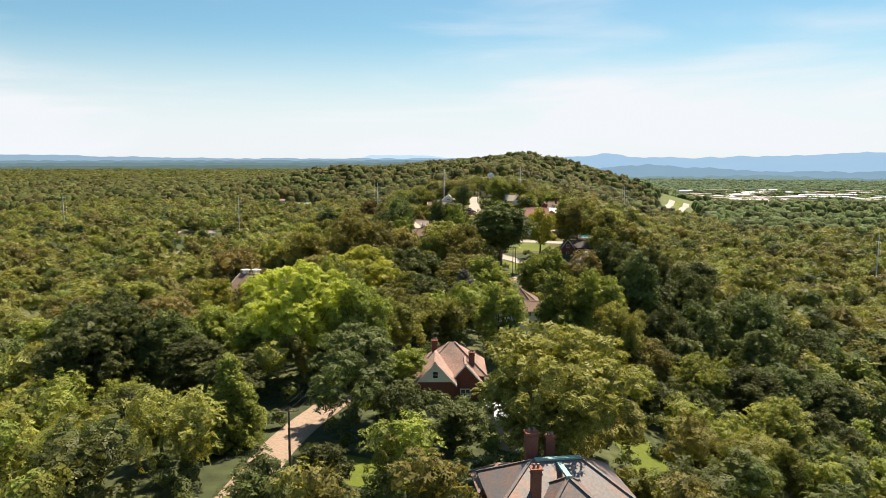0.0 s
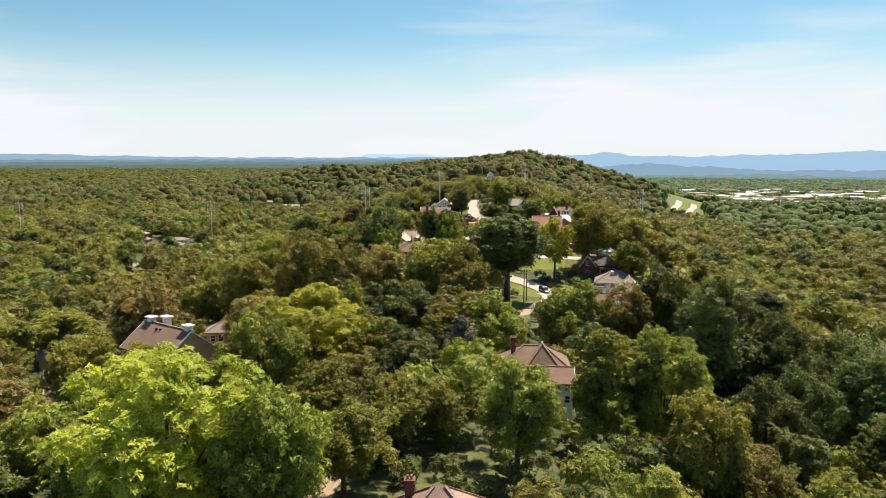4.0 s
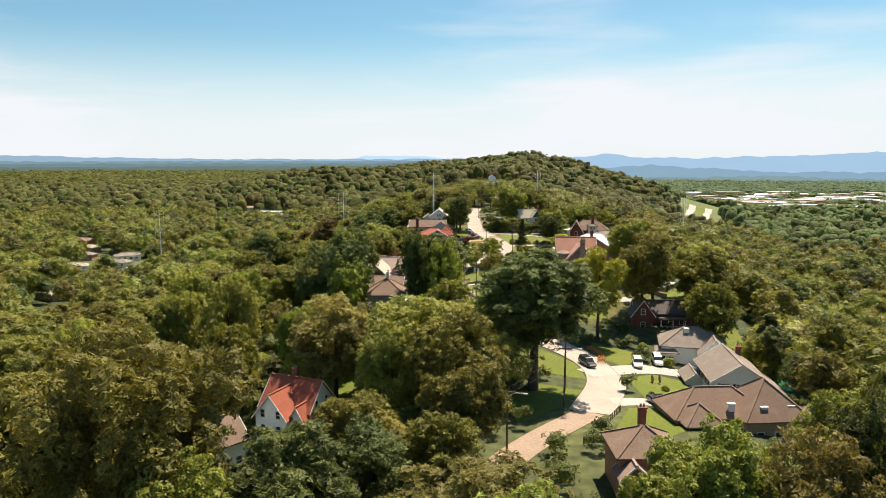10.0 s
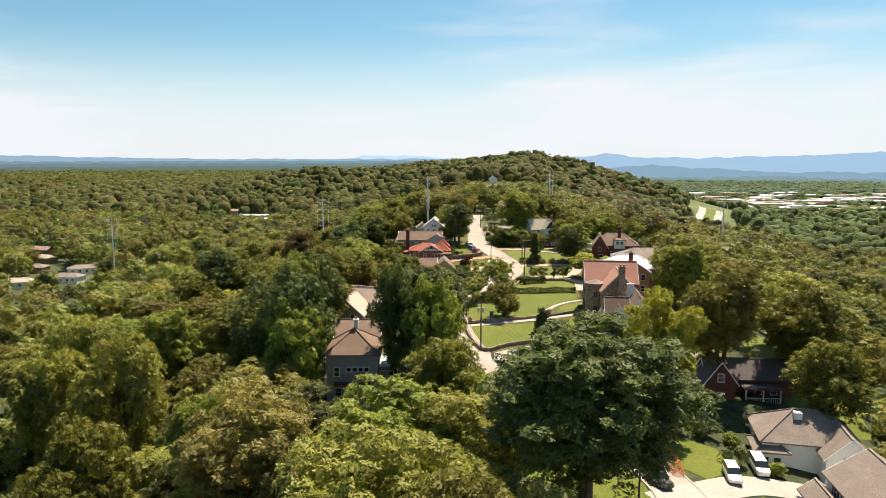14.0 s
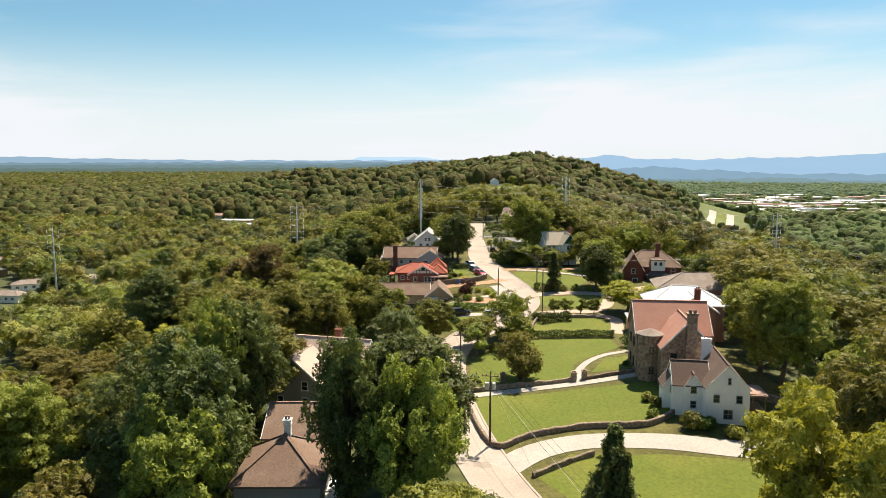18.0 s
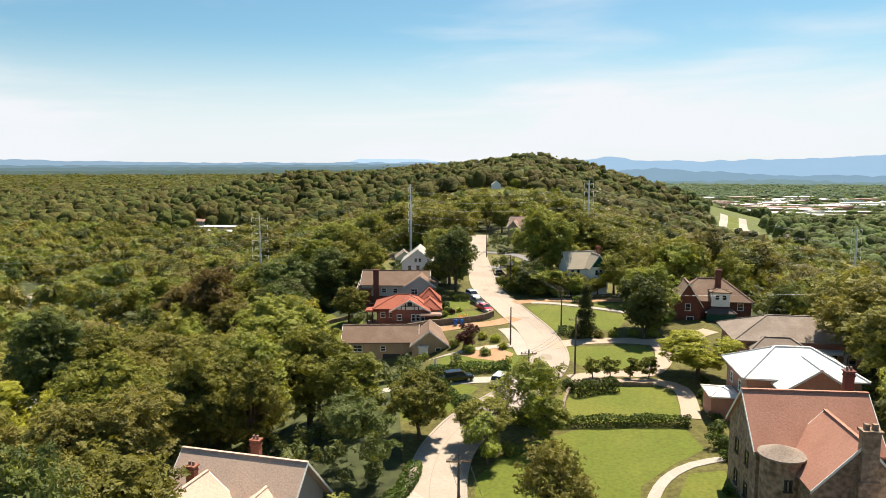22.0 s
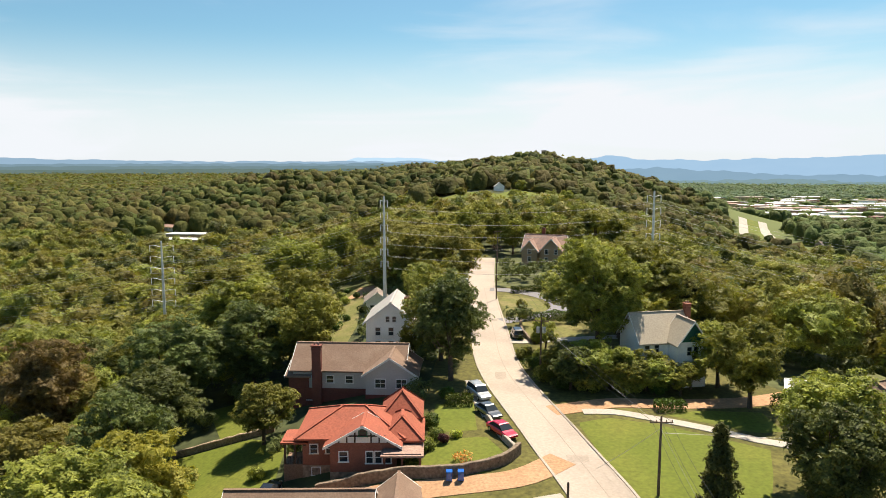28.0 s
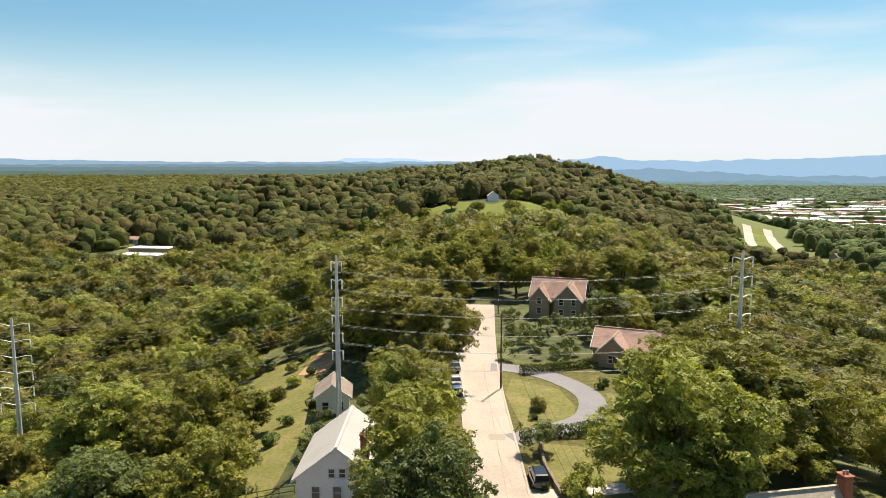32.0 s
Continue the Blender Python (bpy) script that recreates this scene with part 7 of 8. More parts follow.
# ---- walls, hedges, shrubs ----
def wall(name, points, width, high, mat, label, category="wall", rough=0.1):
    """A low garden wall along a line, its top a little uneven, with coping."""
    line = smooth_line(points, 0.8)
    along = np.gradient(line, axis=0)
    along /= np.linalg.norm(along, axis=1)[:, None]
    side = np.stack([along[:, 1], -along[:, 0]], 1) * width / 2
    rng = random.Random(len(line))
    verts, faces = [], []
    for c, s in zip(line, side):
        g = min(float(ground(*(c + s))), float(ground(*(c - s))))
        t = float(ground(*c)) + high + rng.uniform(-rough, rough)
        wv = 1 + rng.uniform(-0.12, 0.12)
        verts += [(*(c - s * wv), g - 0.8), (*(c - s * wv), t - 0.08), (*(c - s * 0.8), t), (*(c + s * 0.8), t), (*(c + s * wv), t - 0.08), (*(c + s * wv), g - 0.8)]
    for i in range(len(line) - 1):
        a, b = 6 * i, 6 * i + 6
        faces += [(a + k, a + k + 1, b + k + 1, b + k) for k in range(5)]
    n = len(verts)
    faces += [(5, 4, 3, 2, 1, 0), tuple(range(n - 6, n))]
    return tagged(new(name, mesh(name, verts, faces, mat)), label, category)


wall("stone_wall", [(11.6, 338), (12.2, 330), (14.6, 321), (20, 324.5), (28, 326.6), (36, 326), (41, 329)], 0.5, 0.85, M_STONEWALL, "low brown fieldstone wall edging the big lawn")
wall("stone_wall", [(12.5, 341.4), (20, 343.2), (29, 344.6)], 0.45, 0.7, M_STONEWALL, "low fieldstone wall along the path")
wall("stone_wall", [(31.5, 345), (36, 345.6), (42, 346.5)], 0.45, 0.6, M_STONEWALL, "low fieldstone wall along the path")
wall("stone_wall", [(18.5, 313), (24, 317), (27, 318.5)], 0.45, 0.7, M_STONEWALL, "curved low fieldstone wall beside the drive")
wall("stone_wall", [(26, 374), (29.4, 383.6), (36, 384), (41.6, 383.8)], 0.45, 0.7, M_STONEWALL, "low stone wall between drive and lawn")
wall("retaining_wall", [(-2, 421.8), (6, 422.2), (12.7, 421), (18, 422.6), (20.4, 425.5)], 0.5, 1.3, M_STONEWALL, "brown stone retaining wall below the terraced garden")
wall("retaining_wall", [(20, 426), (18.4, 431), (17.2, 437)], 0.4, 0.8, M_KERB, "low concrete wall beside the parked cars")
wall("stone_wall", [(-25, 441.8), (-20, 441.9), (-15, 442.1), (-11, 442.3)], 0.45, 0.9, M_STONEWALL, "shaded low stone wall across the back lawn")
wall("stone_wall", [(27.6, 470), (27, 478), (27.4, 484)], 0.4, 0.8, M_STONEWALL, "low stone wall along the street")
wall("retaining_wall", [(54, 334), (60, 330), (66, 322)], 0.5, 1.2, M_STONEWALL, "stone retaining wall above the wooded slope")
for k_, q_ in enumerate(((12.6, 341.4), (29.4, 344.7), (31.2, 345.0), (17.8, 345.6))):
    v_, f_ = joined(box(0, 0, -0.5, 0.8, 0.8, 1.9), box(0, 0, 1.4, 1.0, 1.0, 0.16), box(0, 0, 1.56, 0.5, 0.5, 0.2))
    pier = tagged(new("gate_pier", mesh("gate_pier", v_, f_, M_STONEWALL)), "square stone gate pier with a capstone", "gate pier", "gate piers on the lawn")
    pier.location = (*q_, float(ground(*q_)))


def foliage_run(name, points, width, high, leaf, label, category="hedge", size=0.22, dense=95):
    """A clipped hedge along a line: a body of small leaves with a nearly flat top."""
    rng = np.random.default_rng(int(abs(points[0][0] * 7 + points[0][1])))
    line = smooth_line(points, 0.5)
    seg = np.linalg.norm(np.diff(line, axis=0), axis=1).sum()
    n = int(seg * (width + 2 * high) * dense / 2)
    k = rng.integers(0, len(line) - 1, n)
    along = np.gradient(line, axis=0)
    along /= np.linalg.norm(along, axis=1)[:, None]
    side = np.stack([along[:, 1], -along[:, 0]], 1)
    u = rng.random(n) * (width + 2 * high)
    bumpy = 1 + 0.1 * np.sin(k * 0.55) + 0.05 * rng.normal(size=n)
    off = np.where(u < high, -width / 2, np.where(u > high + width, width / 2, u - high - width / 2)) * bumpy
    z = np.where(u < high, u, np.where(u > high + width, 2 * high + width - u, high)) * bumpy
    p = np.empty((n, 3))
    p[:, :2] = line[k] + along[k] * rng.uniform(-0.25, 0.25, n)[:, None] + side[k] * off[:, None]
    p[:, 2] = ground(p[:, 0], p[:, 1]) + z
    nor = np.zeros((n, 3))
    nor[:, :2] = side[k] * np.sign(off)[:, None] * (np.abs(off) >= width * 0.46)[:, None]
    nor[:, 2] = 0.6
    nor += rng.normal(size=(n, 3)) * 0.4
    nor /= np.linalg.norm(nor, axis=1)[:, None]
    a = np.cross(nor, rng.normal(size=(n, 3)))
    a /= np.linalg.norm(a, axis=1)[:, None]
    b = np.cross(nor, a)
    s = size * (0.7 + 0.6 * rng.random(n))[:, None]
    q = np.stack([p - a * s, p - b * s * 0.6, p + a * s, p + b * s * 0.6], 1)
    return tagged(new(name, loose_mesh(name, q, leaf)), label, category)


foliage_run("hedge", [(24, 370), (30, 369.6), (36, 369.4), (42, 368.4)], 1.3, 1.3, M_HEDGE, "long clipped dark green hedge between two lawns")
foliage_run("hedge", [(29.0, 380.6), (32.6, 381.8), (35.8, 382.2)], 2.2, 1.6, M_HEDGE, "broad clipped hedge at the head of the lawn")
foliage_run("hedge", [(7, 391), (14, 390.6), (20.5, 391.4)], 1.4, 1.5, M_HEDGE, "tall clipped hedge above the drive")
foliage_run("hedge", [(3, 348), (5, 353), (6.2, 358)], 1.5, 1.4, M_HEDGE, "clipped hedge beside a short drive")
foliage_run("hedge", [(27.5, 487), (34, 487.5), (42, 488)], 1.6, 1.5, M_HEDGE, "long clipped hedge before the horseshoe drive")
foliage_run("hedge", [(29, 514), (36, 516), (42, 518)], 1.4, 1.3, M_HEDGE, "low clipped hedge behind the drive")
foliage_run("hedge", [(12.5, 440.6), (16, 440.4)], 1.6, 1.2, M_HEDGE, "clipped yellow-green hedge by the parked cars")
foliage_run("hedge", [(39.8, 438), (43.6, 438)], 1.6, 1.2, M_HEDGE, "clipped box hedge by the side lane")
foliage_run("hedge", [(55.6, 438.6), (59.4, 439.4)], 1.6, 1.5, M_HEDGE, "clipped box hedge by the garage")
foliage_run("hedge", [(32, 411.6), (35, 411), (38, 410.6)], 1.8, 1.4, M_HEDGE, "low clipped hedge before the corner lawn")
foliage_run("hedge", [(9, 386), (12, 376), (12, 372)], 1.2, 1.0, M_HEDGE, "low hedge beside a small lawn")
foliage_run("flower_border", [(37, 272), (38, 277), (36.5, 282)], 1.4, 0.5, M_FLOWER, "flower border of pale orange blossom", "flower bed", dense=55)
foliage_run("flower_border", [(13.4, 424), (15, 425)], 1.2, 0.7, M_FLOWER, "mound of yellow and orange blossom", "flower bed", dense=60)
foliage_run("flower_border", [(44, 240), (44, 246), (46, 250)], 1.2, 0.5, M_FLOWER, "mixed flower border beside the drive", "flower bed", dense=55)


def shrub_model(name, leaf, seed, tall=1.0, clumps=7, per=120, size=0.17):
    rng = np.random.default_rng(seed)
    d = rng.normal(size=(clumps, 3))
    d /= np.linalg.norm(d, axis=1)[:, None]
    c = d * 0.45
    c[:, 2] = np.abs(c[:, 2]) * tall + 0.45 * tall
    q = leaf_sprays(rng, c, np.full(clumps, 0.55), np.full(clumps, per), size, 0.9, 0.3)
    return tagged(new(name, loose_mesh(name, q, leaf)), "", "shrub")


SHRUBS = {"green": shrub_model("shrub", M_LEAF, 1), "dark": shrub_model("shrub", M_HEDGE, 2, clumps=4), "bright": shrub_model("shrub", M_LEAFBRIGHT, 3), "red": shrub_model("shrub", M_LEAFPURPLE, 4), "spire": shrub_model("shrub", M_HEDGE, 5, 2.4, 9)}
SHRUB_WORDS = {"green": "loose rounded green garden shrub", "dark": "clipped dark green ball of box", "bright": "bright yellow-green flowering shrub", "red": "low reddish barberry bush", "spire": "narrow dark spire of evergreen"}
shrub_used = set()


def shrub(key, x, y, r, h=None):
    src = SHRUBS[key]
    m = Matrix.Translation((x, y, float(ground(x, y)) - 0.05)) @ pose(0, 0, 0, 0, 0, rng_t.uniform(0, 360)) @ Matrix.Diagonal((r, r, h or r, 1))
    ob = src if key not in shrub_used else copy_thing(src, m)
    shrub_used.add(key)
    ob.matrix_basis = m
    tagged(ob, SHRUB_WORDS[key], "shrub", "garden shrubs")


for key_, x_, y_, r_ in (("dark", 49.4, 384, 1.2), ("dark", 47.8, 379, 1.2), ("dark", 47.4, 376, 1.3), ("dark", 46.6, 373, 1.2), ("dark", 45.6, 370, 1.1), ("dark", 44.4, 365.8, 1.5), ("dark", 42.6, 361, 1.7), ("dark", 42.2, 357.6, 1.1),
                         ("red", 41.6, 353, 1.0), ("red", 42, 351.4, 1.0), ("red", 42.4, 349.8, 1.0), ("red", 42.8, 348.2, 0.9), ("dark", 40.6, 348, 0.7), ("spire", 43.6, 346.8, 1.0), ("dark", 39.4, 349.6, 0.8),
                         ("green", 38.4, 334, 1.0), ("green", 39, 332, 1.2), ("green", 37.6, 328.4, 1.0), ("green", 41.8, 324.6, 1.8), ("dark", 43.6, 323.6, 1.6), ("bright", 50.7, 323.4, 1.9), ("green", 46.4, 321.6, 1.3),
                         ("green", 19.9, 371, 1.6), ("green", 22.6, 373.6, 2.0), ("dark", 13, 376, 1.7), ("green", 8.5, 376, 1.6), ("green", 17.5, 362, 1.2), ("dark", 28.8, 383.4, 1.3), ("dark", 35, 384.4, 1.3)):
    shrub(key_, x_, y_, r_)
for key_, x_, y_, r_ in (("green", 6.1, 402.6, 1.3), ("green", 14.2, 401.6, 1.3), ("green", 17, 399.6, 1.1), ("bright", 19.4, 408, 1.2), ("bright", 17.4, 410.5, 1.1), ("green", 15, 412.5, 1.2), ("bright", 20.4, 403, 1.0), ("green", 12, 409, 1.2), ("red", 13, 411.5, 1.0),
                         ("green", 36.4, 409.6, 1.2), ("green", 39.2, 409.8, 1.2), ("green", 42.2, 410.2, 1.3), ("green", 45.6, 410.2, 1.3), ("green", 49.2, 410, 1.5), ("green", 51, 416, 2.2), ("dark", 54, 418, 2.2), ("dark", 56, 421, 2.4),
                         ("dark", 12.4, 443, 1.4), ("green", 11, 430.6, 1.1), ("green", 9.8, 428, 1.2), ("dark", 10.4, 433.6, 1.6), ("red", 11.8, 429, 0.9), ("bright", 13.4, 430.4, 0.8), ("green", 8.4, 424.6, 1.0),
                         ("dark", 28.4, 446, 1.5), ("green", 26.6, 450, 1.8), ("dark", 25.6, 455, 1.7), ("green", 27.6, 457, 2.2), ("green", 25.4, 461, 1.6), ("green", 30, 452, 2.4), ("green", 32.6, 446, 2.6), ("green", 37.6, 445, 2.4), ("dark", 41.6, 444.6, 2.0), ("green", 35, 449, 2.8), ("green", 32, 458, 2.6)):
    shrub(key_, x_, y_, r_)
for key_, x_, y_, r_ in (("dark", 27.8, 493, 0.8), ("green", 29, 497, 1.6), ("dark", 40.4, 505.8, 1.0), ("dark", 41.6, 508, 1.1), ("green", -13.2, 515, 1.8), ("dark", -8.9, 500.4, 1.4), ("dark", -9.6, 493.6, 1.5), ("green", -16, 508, 1.4), ("dark", -6, 506, 1.3), ("green", -11.5, 521, 1.6), ("dark", -9, 526, 1.4), ("green", -14, 532, 1.5), ("dark", -12.5, 538, 1.3),
                         ("dark", 25.8, 472.6, 1.2), ("bright", 29, 473.2, 0.9), ("green", 31.2, 476, 1.2), ("green", 28.6, 470.4, 1.3), ("green", -10.2, 429, 1.2), ("green", 45.4, 257, 0.8), ("green", 48, 255, 1.0), ("green", 46.8, 250.6, 1.2), ("bright", 48.8, 246, 1.2), ("dark", 41.4, 252.4, 0.6), ("green", 52, 276, 1.5), ("green", 49, 284, 1.4), ("dark", 44, 285, 1.6),
                         ("green", -6, 86, 1.2), ("bright", -8, 92, 1.3), ("green", -14, 80, 1.5), ("bright", -16.5, 84, 1.2), ("bright", -11, 102, 1.0), ("green", 32, 96, 1.6), ("green", 38, 84, 2.6), ("green", 33, 116, 2.2), ("bright", -28, 146, 1.8), ("green", -33, 160, 1.5), ("bright", -37, 152, 1.4)):
    shrub(key_, x_, y_, r_)


# ---- cars ----
PAINT = {}


def paint(name, colour, metal=0.3):
    if name not in PAINT:
        m = material(name, colour, 0.25, 0.03, 0.8, 6, 0.0, metal=metal, specular=0.6)
        m.node_tree.nodes["Principled BSDF"].inputs["Coat Weight"].default_value = 0.6
        PAINT[name] = m
    return PAINT[name]


def loft(sections):
    """A body through cross-sections of equal count: rings of (x, y, z)."""
    verts = [p for s in sections for p in s]
    n = len(sections[0])
    faces = [(k * n + a, k * n + (a + 1) % n, (k + 1) * n + (a + 1) % n, (k + 1) * n + a) for k in range(len(sections) - 1) for a in range(n)]
    faces += [tuple(reversed(range(n))), tuple(range(len(verts) - n, len(verts)))]
    return verts, faces


def car(name, x, y, turn, colour, label, kind="saloon", z=None):
    """A parked car: body, cabin glass, roof, four wheels with rims, lamps. Its nose points along local +x."""
    root = new(name)
    dx, dy = math.cos(radians(turn)), math.sin(radians(turn))
    g = float(ground(x, y)) + 0.13 if z is None else z
    rise = math.degrees(math.atan2(float(ground(x + 2 * dx, y + 2 * dy)) - float(ground(x - 2 * dx, y - 2 * dy)), 4))
    root.matrix_world = pose(x, y, g, 0, 0, turn) @ pose(0, 0, 0, 0, -rise, 0)
    L, W, belt, top = {"saloon": (4.6, 1.8, 0.92, 1.45), "suv": (4.7, 1.9, 1.08, 1.75), "pickup": (5.6, 1.95, 1.08, 1.8), "van": (4.9, 1.95, 1.15, 1.85)}[kind]
    def ring(px, half, z0, z1, tuck=0.1):
        return [(px, -half + tuck, z0), (px, half - tuck, z0), (px, half, z0 + 0.22), (px, half, z1 - 0.14), (px, half - 0.12, z1), (px, -half + 0.12, z1), (px, -half, z1 - 0.14), (px, -half, z0 + 0.22)]
    h = W / 2
    hood = belt - (0.14 if kind != "van" else 0.02)
    body = [ring(-L / 2, h * 0.84, 0.38, belt - 0.12), ring(-L / 2 + 0.2, h * 0.96, 0.24, belt), ring(-L * 0.2, h, 0.2, belt + 0.02), ring(L * 0.16, h, 0.2, belt + 0.01), ring(L * 0.3, h * 0.98, 0.2, hood), ring(L / 2 - 0.25, h * 0.93, 0.24, hood - 0.1), ring(L / 2, h * 0.76, 0.36, hood - 0.22)]
    part("body", mesh("body", *loft(body), paint(name + "_" + colour[0], colour[1]), False), root)
    a, b, c, d = {"saloon": (-1.7, -0.95, 0.3, 1.05), "suv": (-2.2, -1.95, 0.45, 1.15), "pickup": (-0.5, -0.35, 0.95, 1.6), "van": (-2.3, -2.15, 0.8, 1.55)}[kind]
    def slice_at(px0, px1, px2, px3, inset, z1):
        lo = [(px0, -h + 0.1, belt - 0.02), (px3, -h + 0.1, belt - 0.04), (px3, h - 0.1, belt - 0.04), (px0, h - 0.1, belt - 0.02)]
        hi = [(px1, -h + inset, z1), (px2, -h + inset, z1), (px2, h - inset, z1), (px1, h - inset, z1)]
        return lo + hi, [(0, 1, 5, 4), (1, 2, 6, 5), (2, 3, 7, 6), (3, 0, 4, 7), (4, 5, 6, 7), (3, 2, 1, 0)]
    part("cabin_glass", mesh("cabin_glass", *slice_at(a, b, c, d, 0.24, top - 0.05), M_GLASS), root, "dark tinted car windows")
    lo, hi = [(b - 0.05, -h + 0.2, top - 0.07), (c + 0.08, -h + 0.2, top - 0.07), (c + 0.08, h - 0.2, top - 0.07), (b - 0.05, h - 0.2, top - 0.07)], [(b + 0.1, -h + 0.3, top), (c - 0.08, -h + 0.3, top), (c - 0.08, h - 0.3, top), (b + 0.1, h - 0.3, top)]
    part("roof", mesh("roof", lo + hi, [(0, 1, 5, 4), (1, 2, 6, 5), (2, 3, 7, 6), (3, 0, 4, 7), (4, 5, 6, 7), (3, 2, 1, 0)], paint(name + "_" + colour[0], colour[1])), root)
    n = 14
    for sx in (-L * 0.3, L * 0.31):
        for sy in (-1, 1):
            v = [(sx + 0.33 * math.cos(k * math.tau / n), sy * (h - 0.2 * j), 0.33 + 0.33 * math.sin(k * math.tau / n)) for j in (0, 1) for k in range(n)]
            f = [(k, (k + 1) % n, n + (k + 1) % n, n + k) for k in range(n)] + [tuple(range(n)), tuple(range(n, 2 * n))]
            w = part("wheel", mesh("wheel", v, f, M_TYRE), root)
            v = [(sx + 0.2 * math.cos(k * math.tau / n), sy * (h + 0.012 - 0.03 * j), 0.33 + 0.2 * math.sin(k * math.tau / n)) for j in (0, 1) for k in range(n)]
            part("rim", mesh("rim", v, f, M_RIM), w)
    for sy in (-1, 1):
        v, f = box(L / 2 - 0.1, sy * h * 0.56, hood - 0.32, 0.12, 0.34, 0.14)
        part("headlight", mesh("headlight", v, f, M_TRIM), root)
        v, f = box(-L / 2 + 0.06, sy * h * 0.68, belt - 0.36, 0.1, 0.24, 0.2)
        part("tail_light", mesh("tail_light", v, f, M_ROOFRED), root)
    if kind == "pickup":
        v, f = box(-1.65, 0, belt - 0.02, 2.0, W - 0.5, 0.06)
        part("bed_floor", mesh("bed_floor", v, f, M_TYRE), root)
    return tagged(root, label, "car", "parked cars")


BLACK, WHITE_P, RED_P, SILVER, GREY_P = ("black", (0.015, 0.015, 0.017)), ("white", (0.75, 0.75, 0.74)), ("red", (0.5, 0.02, 0.05)), ("silver", (0.42, 0.43, 0.44)), ("grey", (0.09, 0.095, 0.11))
car("red_car", 18.9, 430.6, -60, RED_P, "bright red hatchback parked at the kerb")
car("dark_car", 17.7, 436.6, -62, GREY_P, "dark grey saloon parked at the kerb")
car("silver_car", 16.9, 443.2, -68, SILVER, "silver estate car parked on the concrete lay-by", "suv")
car("white_suv", 44.8, 273.4, -100, WHITE_P, "white off-road car parked on the drive", "suv")
car("white_van", 50.0, 277.0, -98, WHITE_P, "white van parked on the drive", "van")
car("dark_suv", 33.6, 269.5, -72, BLACK, "black car on the pale street", "suv")
car("pickup_truck", 40.5, 245.5, -80, BLACK, "black pickup truck on the white drive", "pickup")
car("white_car", 1.2, 348.0, 60, WHITE_P, "white car parked beside a hedge")
car("white_suv", 18.6, 385.6, 62, WHITE_P, "white car parked on the concrete drive", "suv")
car("dark_suv", 12.0, 386.8, 10, BLACK, "dark car parked under the hedge", "suv")
car("dark_suv", 25.6, 474.0, 92, BLACK, "black car parked at the kerb", "suv")
car("white_car", 18.4, 525, 92, WHITE_P, "white car parked along the street")
car("red_truck", 20.8, 551, 92, ("dark red", (0.3, 0.03, 0.03)), "dark red pickup parked along the street", "pickup")
car("silver_car", 17.4, 509, 92, SILVER, "silver car parked along the street")
car("white_van", 17.4, 502, 92, WHITE_P, "white pickup parked along the street", "pickup")
car("dark_car", 17.6, 517, 92, GREY_P, "dark car parked along the street")
car("white_car", -10.5, 296.5, 30, WHITE_P, "white car parked in the dark court")
car("white_car", -36, 236, 10, WHITE_P, "white car parked among trees")
car("dark_car", -7.5, 424, 80, BLACK, "dark car parked below the brick house")


# ---- poles, masts, wires ----
def wire(name, a, b, sag, mat, r=0.02):
    """One hanging cable."""
    pts = [Vector(a).lerp(Vector(b), k / 14) - Vector((0, 0, sag * 4 * (k / 14) * (1 - k / 14))) for k in range(15)]
    cu = bpy.data.curves.new(name, "CURVE")
    cu.dimensions, cu.bevel_depth, cu.bevel_resolution = "3D", r, 0
    sp = cu.splines.new("POLY")
    sp.points.add(14)
    for p, q in zip(sp.points, pts):
        p.co = (*q, 1)
    cu.materials.append(mat)
    return new(name, cu)


def utility_pole(x, y, h, turn=0, arm=True, can=False, lamp=False):
    z = float(ground(x, y))
    root = new("utility_pole")
    root.matrix_world = pose(x, y, z, 0, 0, turn)
    part("pole", mesh("pole", *limb([(0, 0, -1), (0, 0, h * 0.5), (0.03, 0, h)], [0.16, 0.14, 0.1], 8), M_POLE, True), root)
    if arm:
        v, f = joined(box(0, -0.14, h - 0.6, 2.3, 0.1, 0.12), *[box(k, -0.14, h - 0.48, 0.08, 0.08, 0.2) for k in (-1.05, -0.5, 0.5, 1.05)])
        part("crossarm", mesh("crossarm", v, f, M_TIMBER), root)
    if can:
        for s in (-0.45, 0.45):
            n = 12
            vv = [(s + 0.26 * math.cos(k * math.tau / n), 0.26 * math.sin(k * math.tau / n), zz) for zz in (h - 2.4, h - 1.5) for k in range(n)]
            ff = [(k, (k + 1) % n, n + (k + 1) % n, n + k) for k in range(n)] + [tuple(range(n, 2 * n)), tuple(reversed(range(n)))]
            part("transformer", mesh("transformer", vv, ff, M_STEEL), root, "grey cylindrical transformer")
    if lamp:
        v, f = joined(limb([(0, 0, h - 1.2), (1.2, -0.2, h - 0.6), (2.2, -0.3, h - 0.6)], [0.04, 0.04, 0.04], 6), box(2.4, -0.3, h - 0.7, 0.6, 0.24, 0.14))
        part("street_light", mesh("street_light", v, f, M_STEEL), root, "grey arm with a lamp head")
    return tagged(root, "brown timber utility pole beside the street", "utility pole", "utility poles along the street")


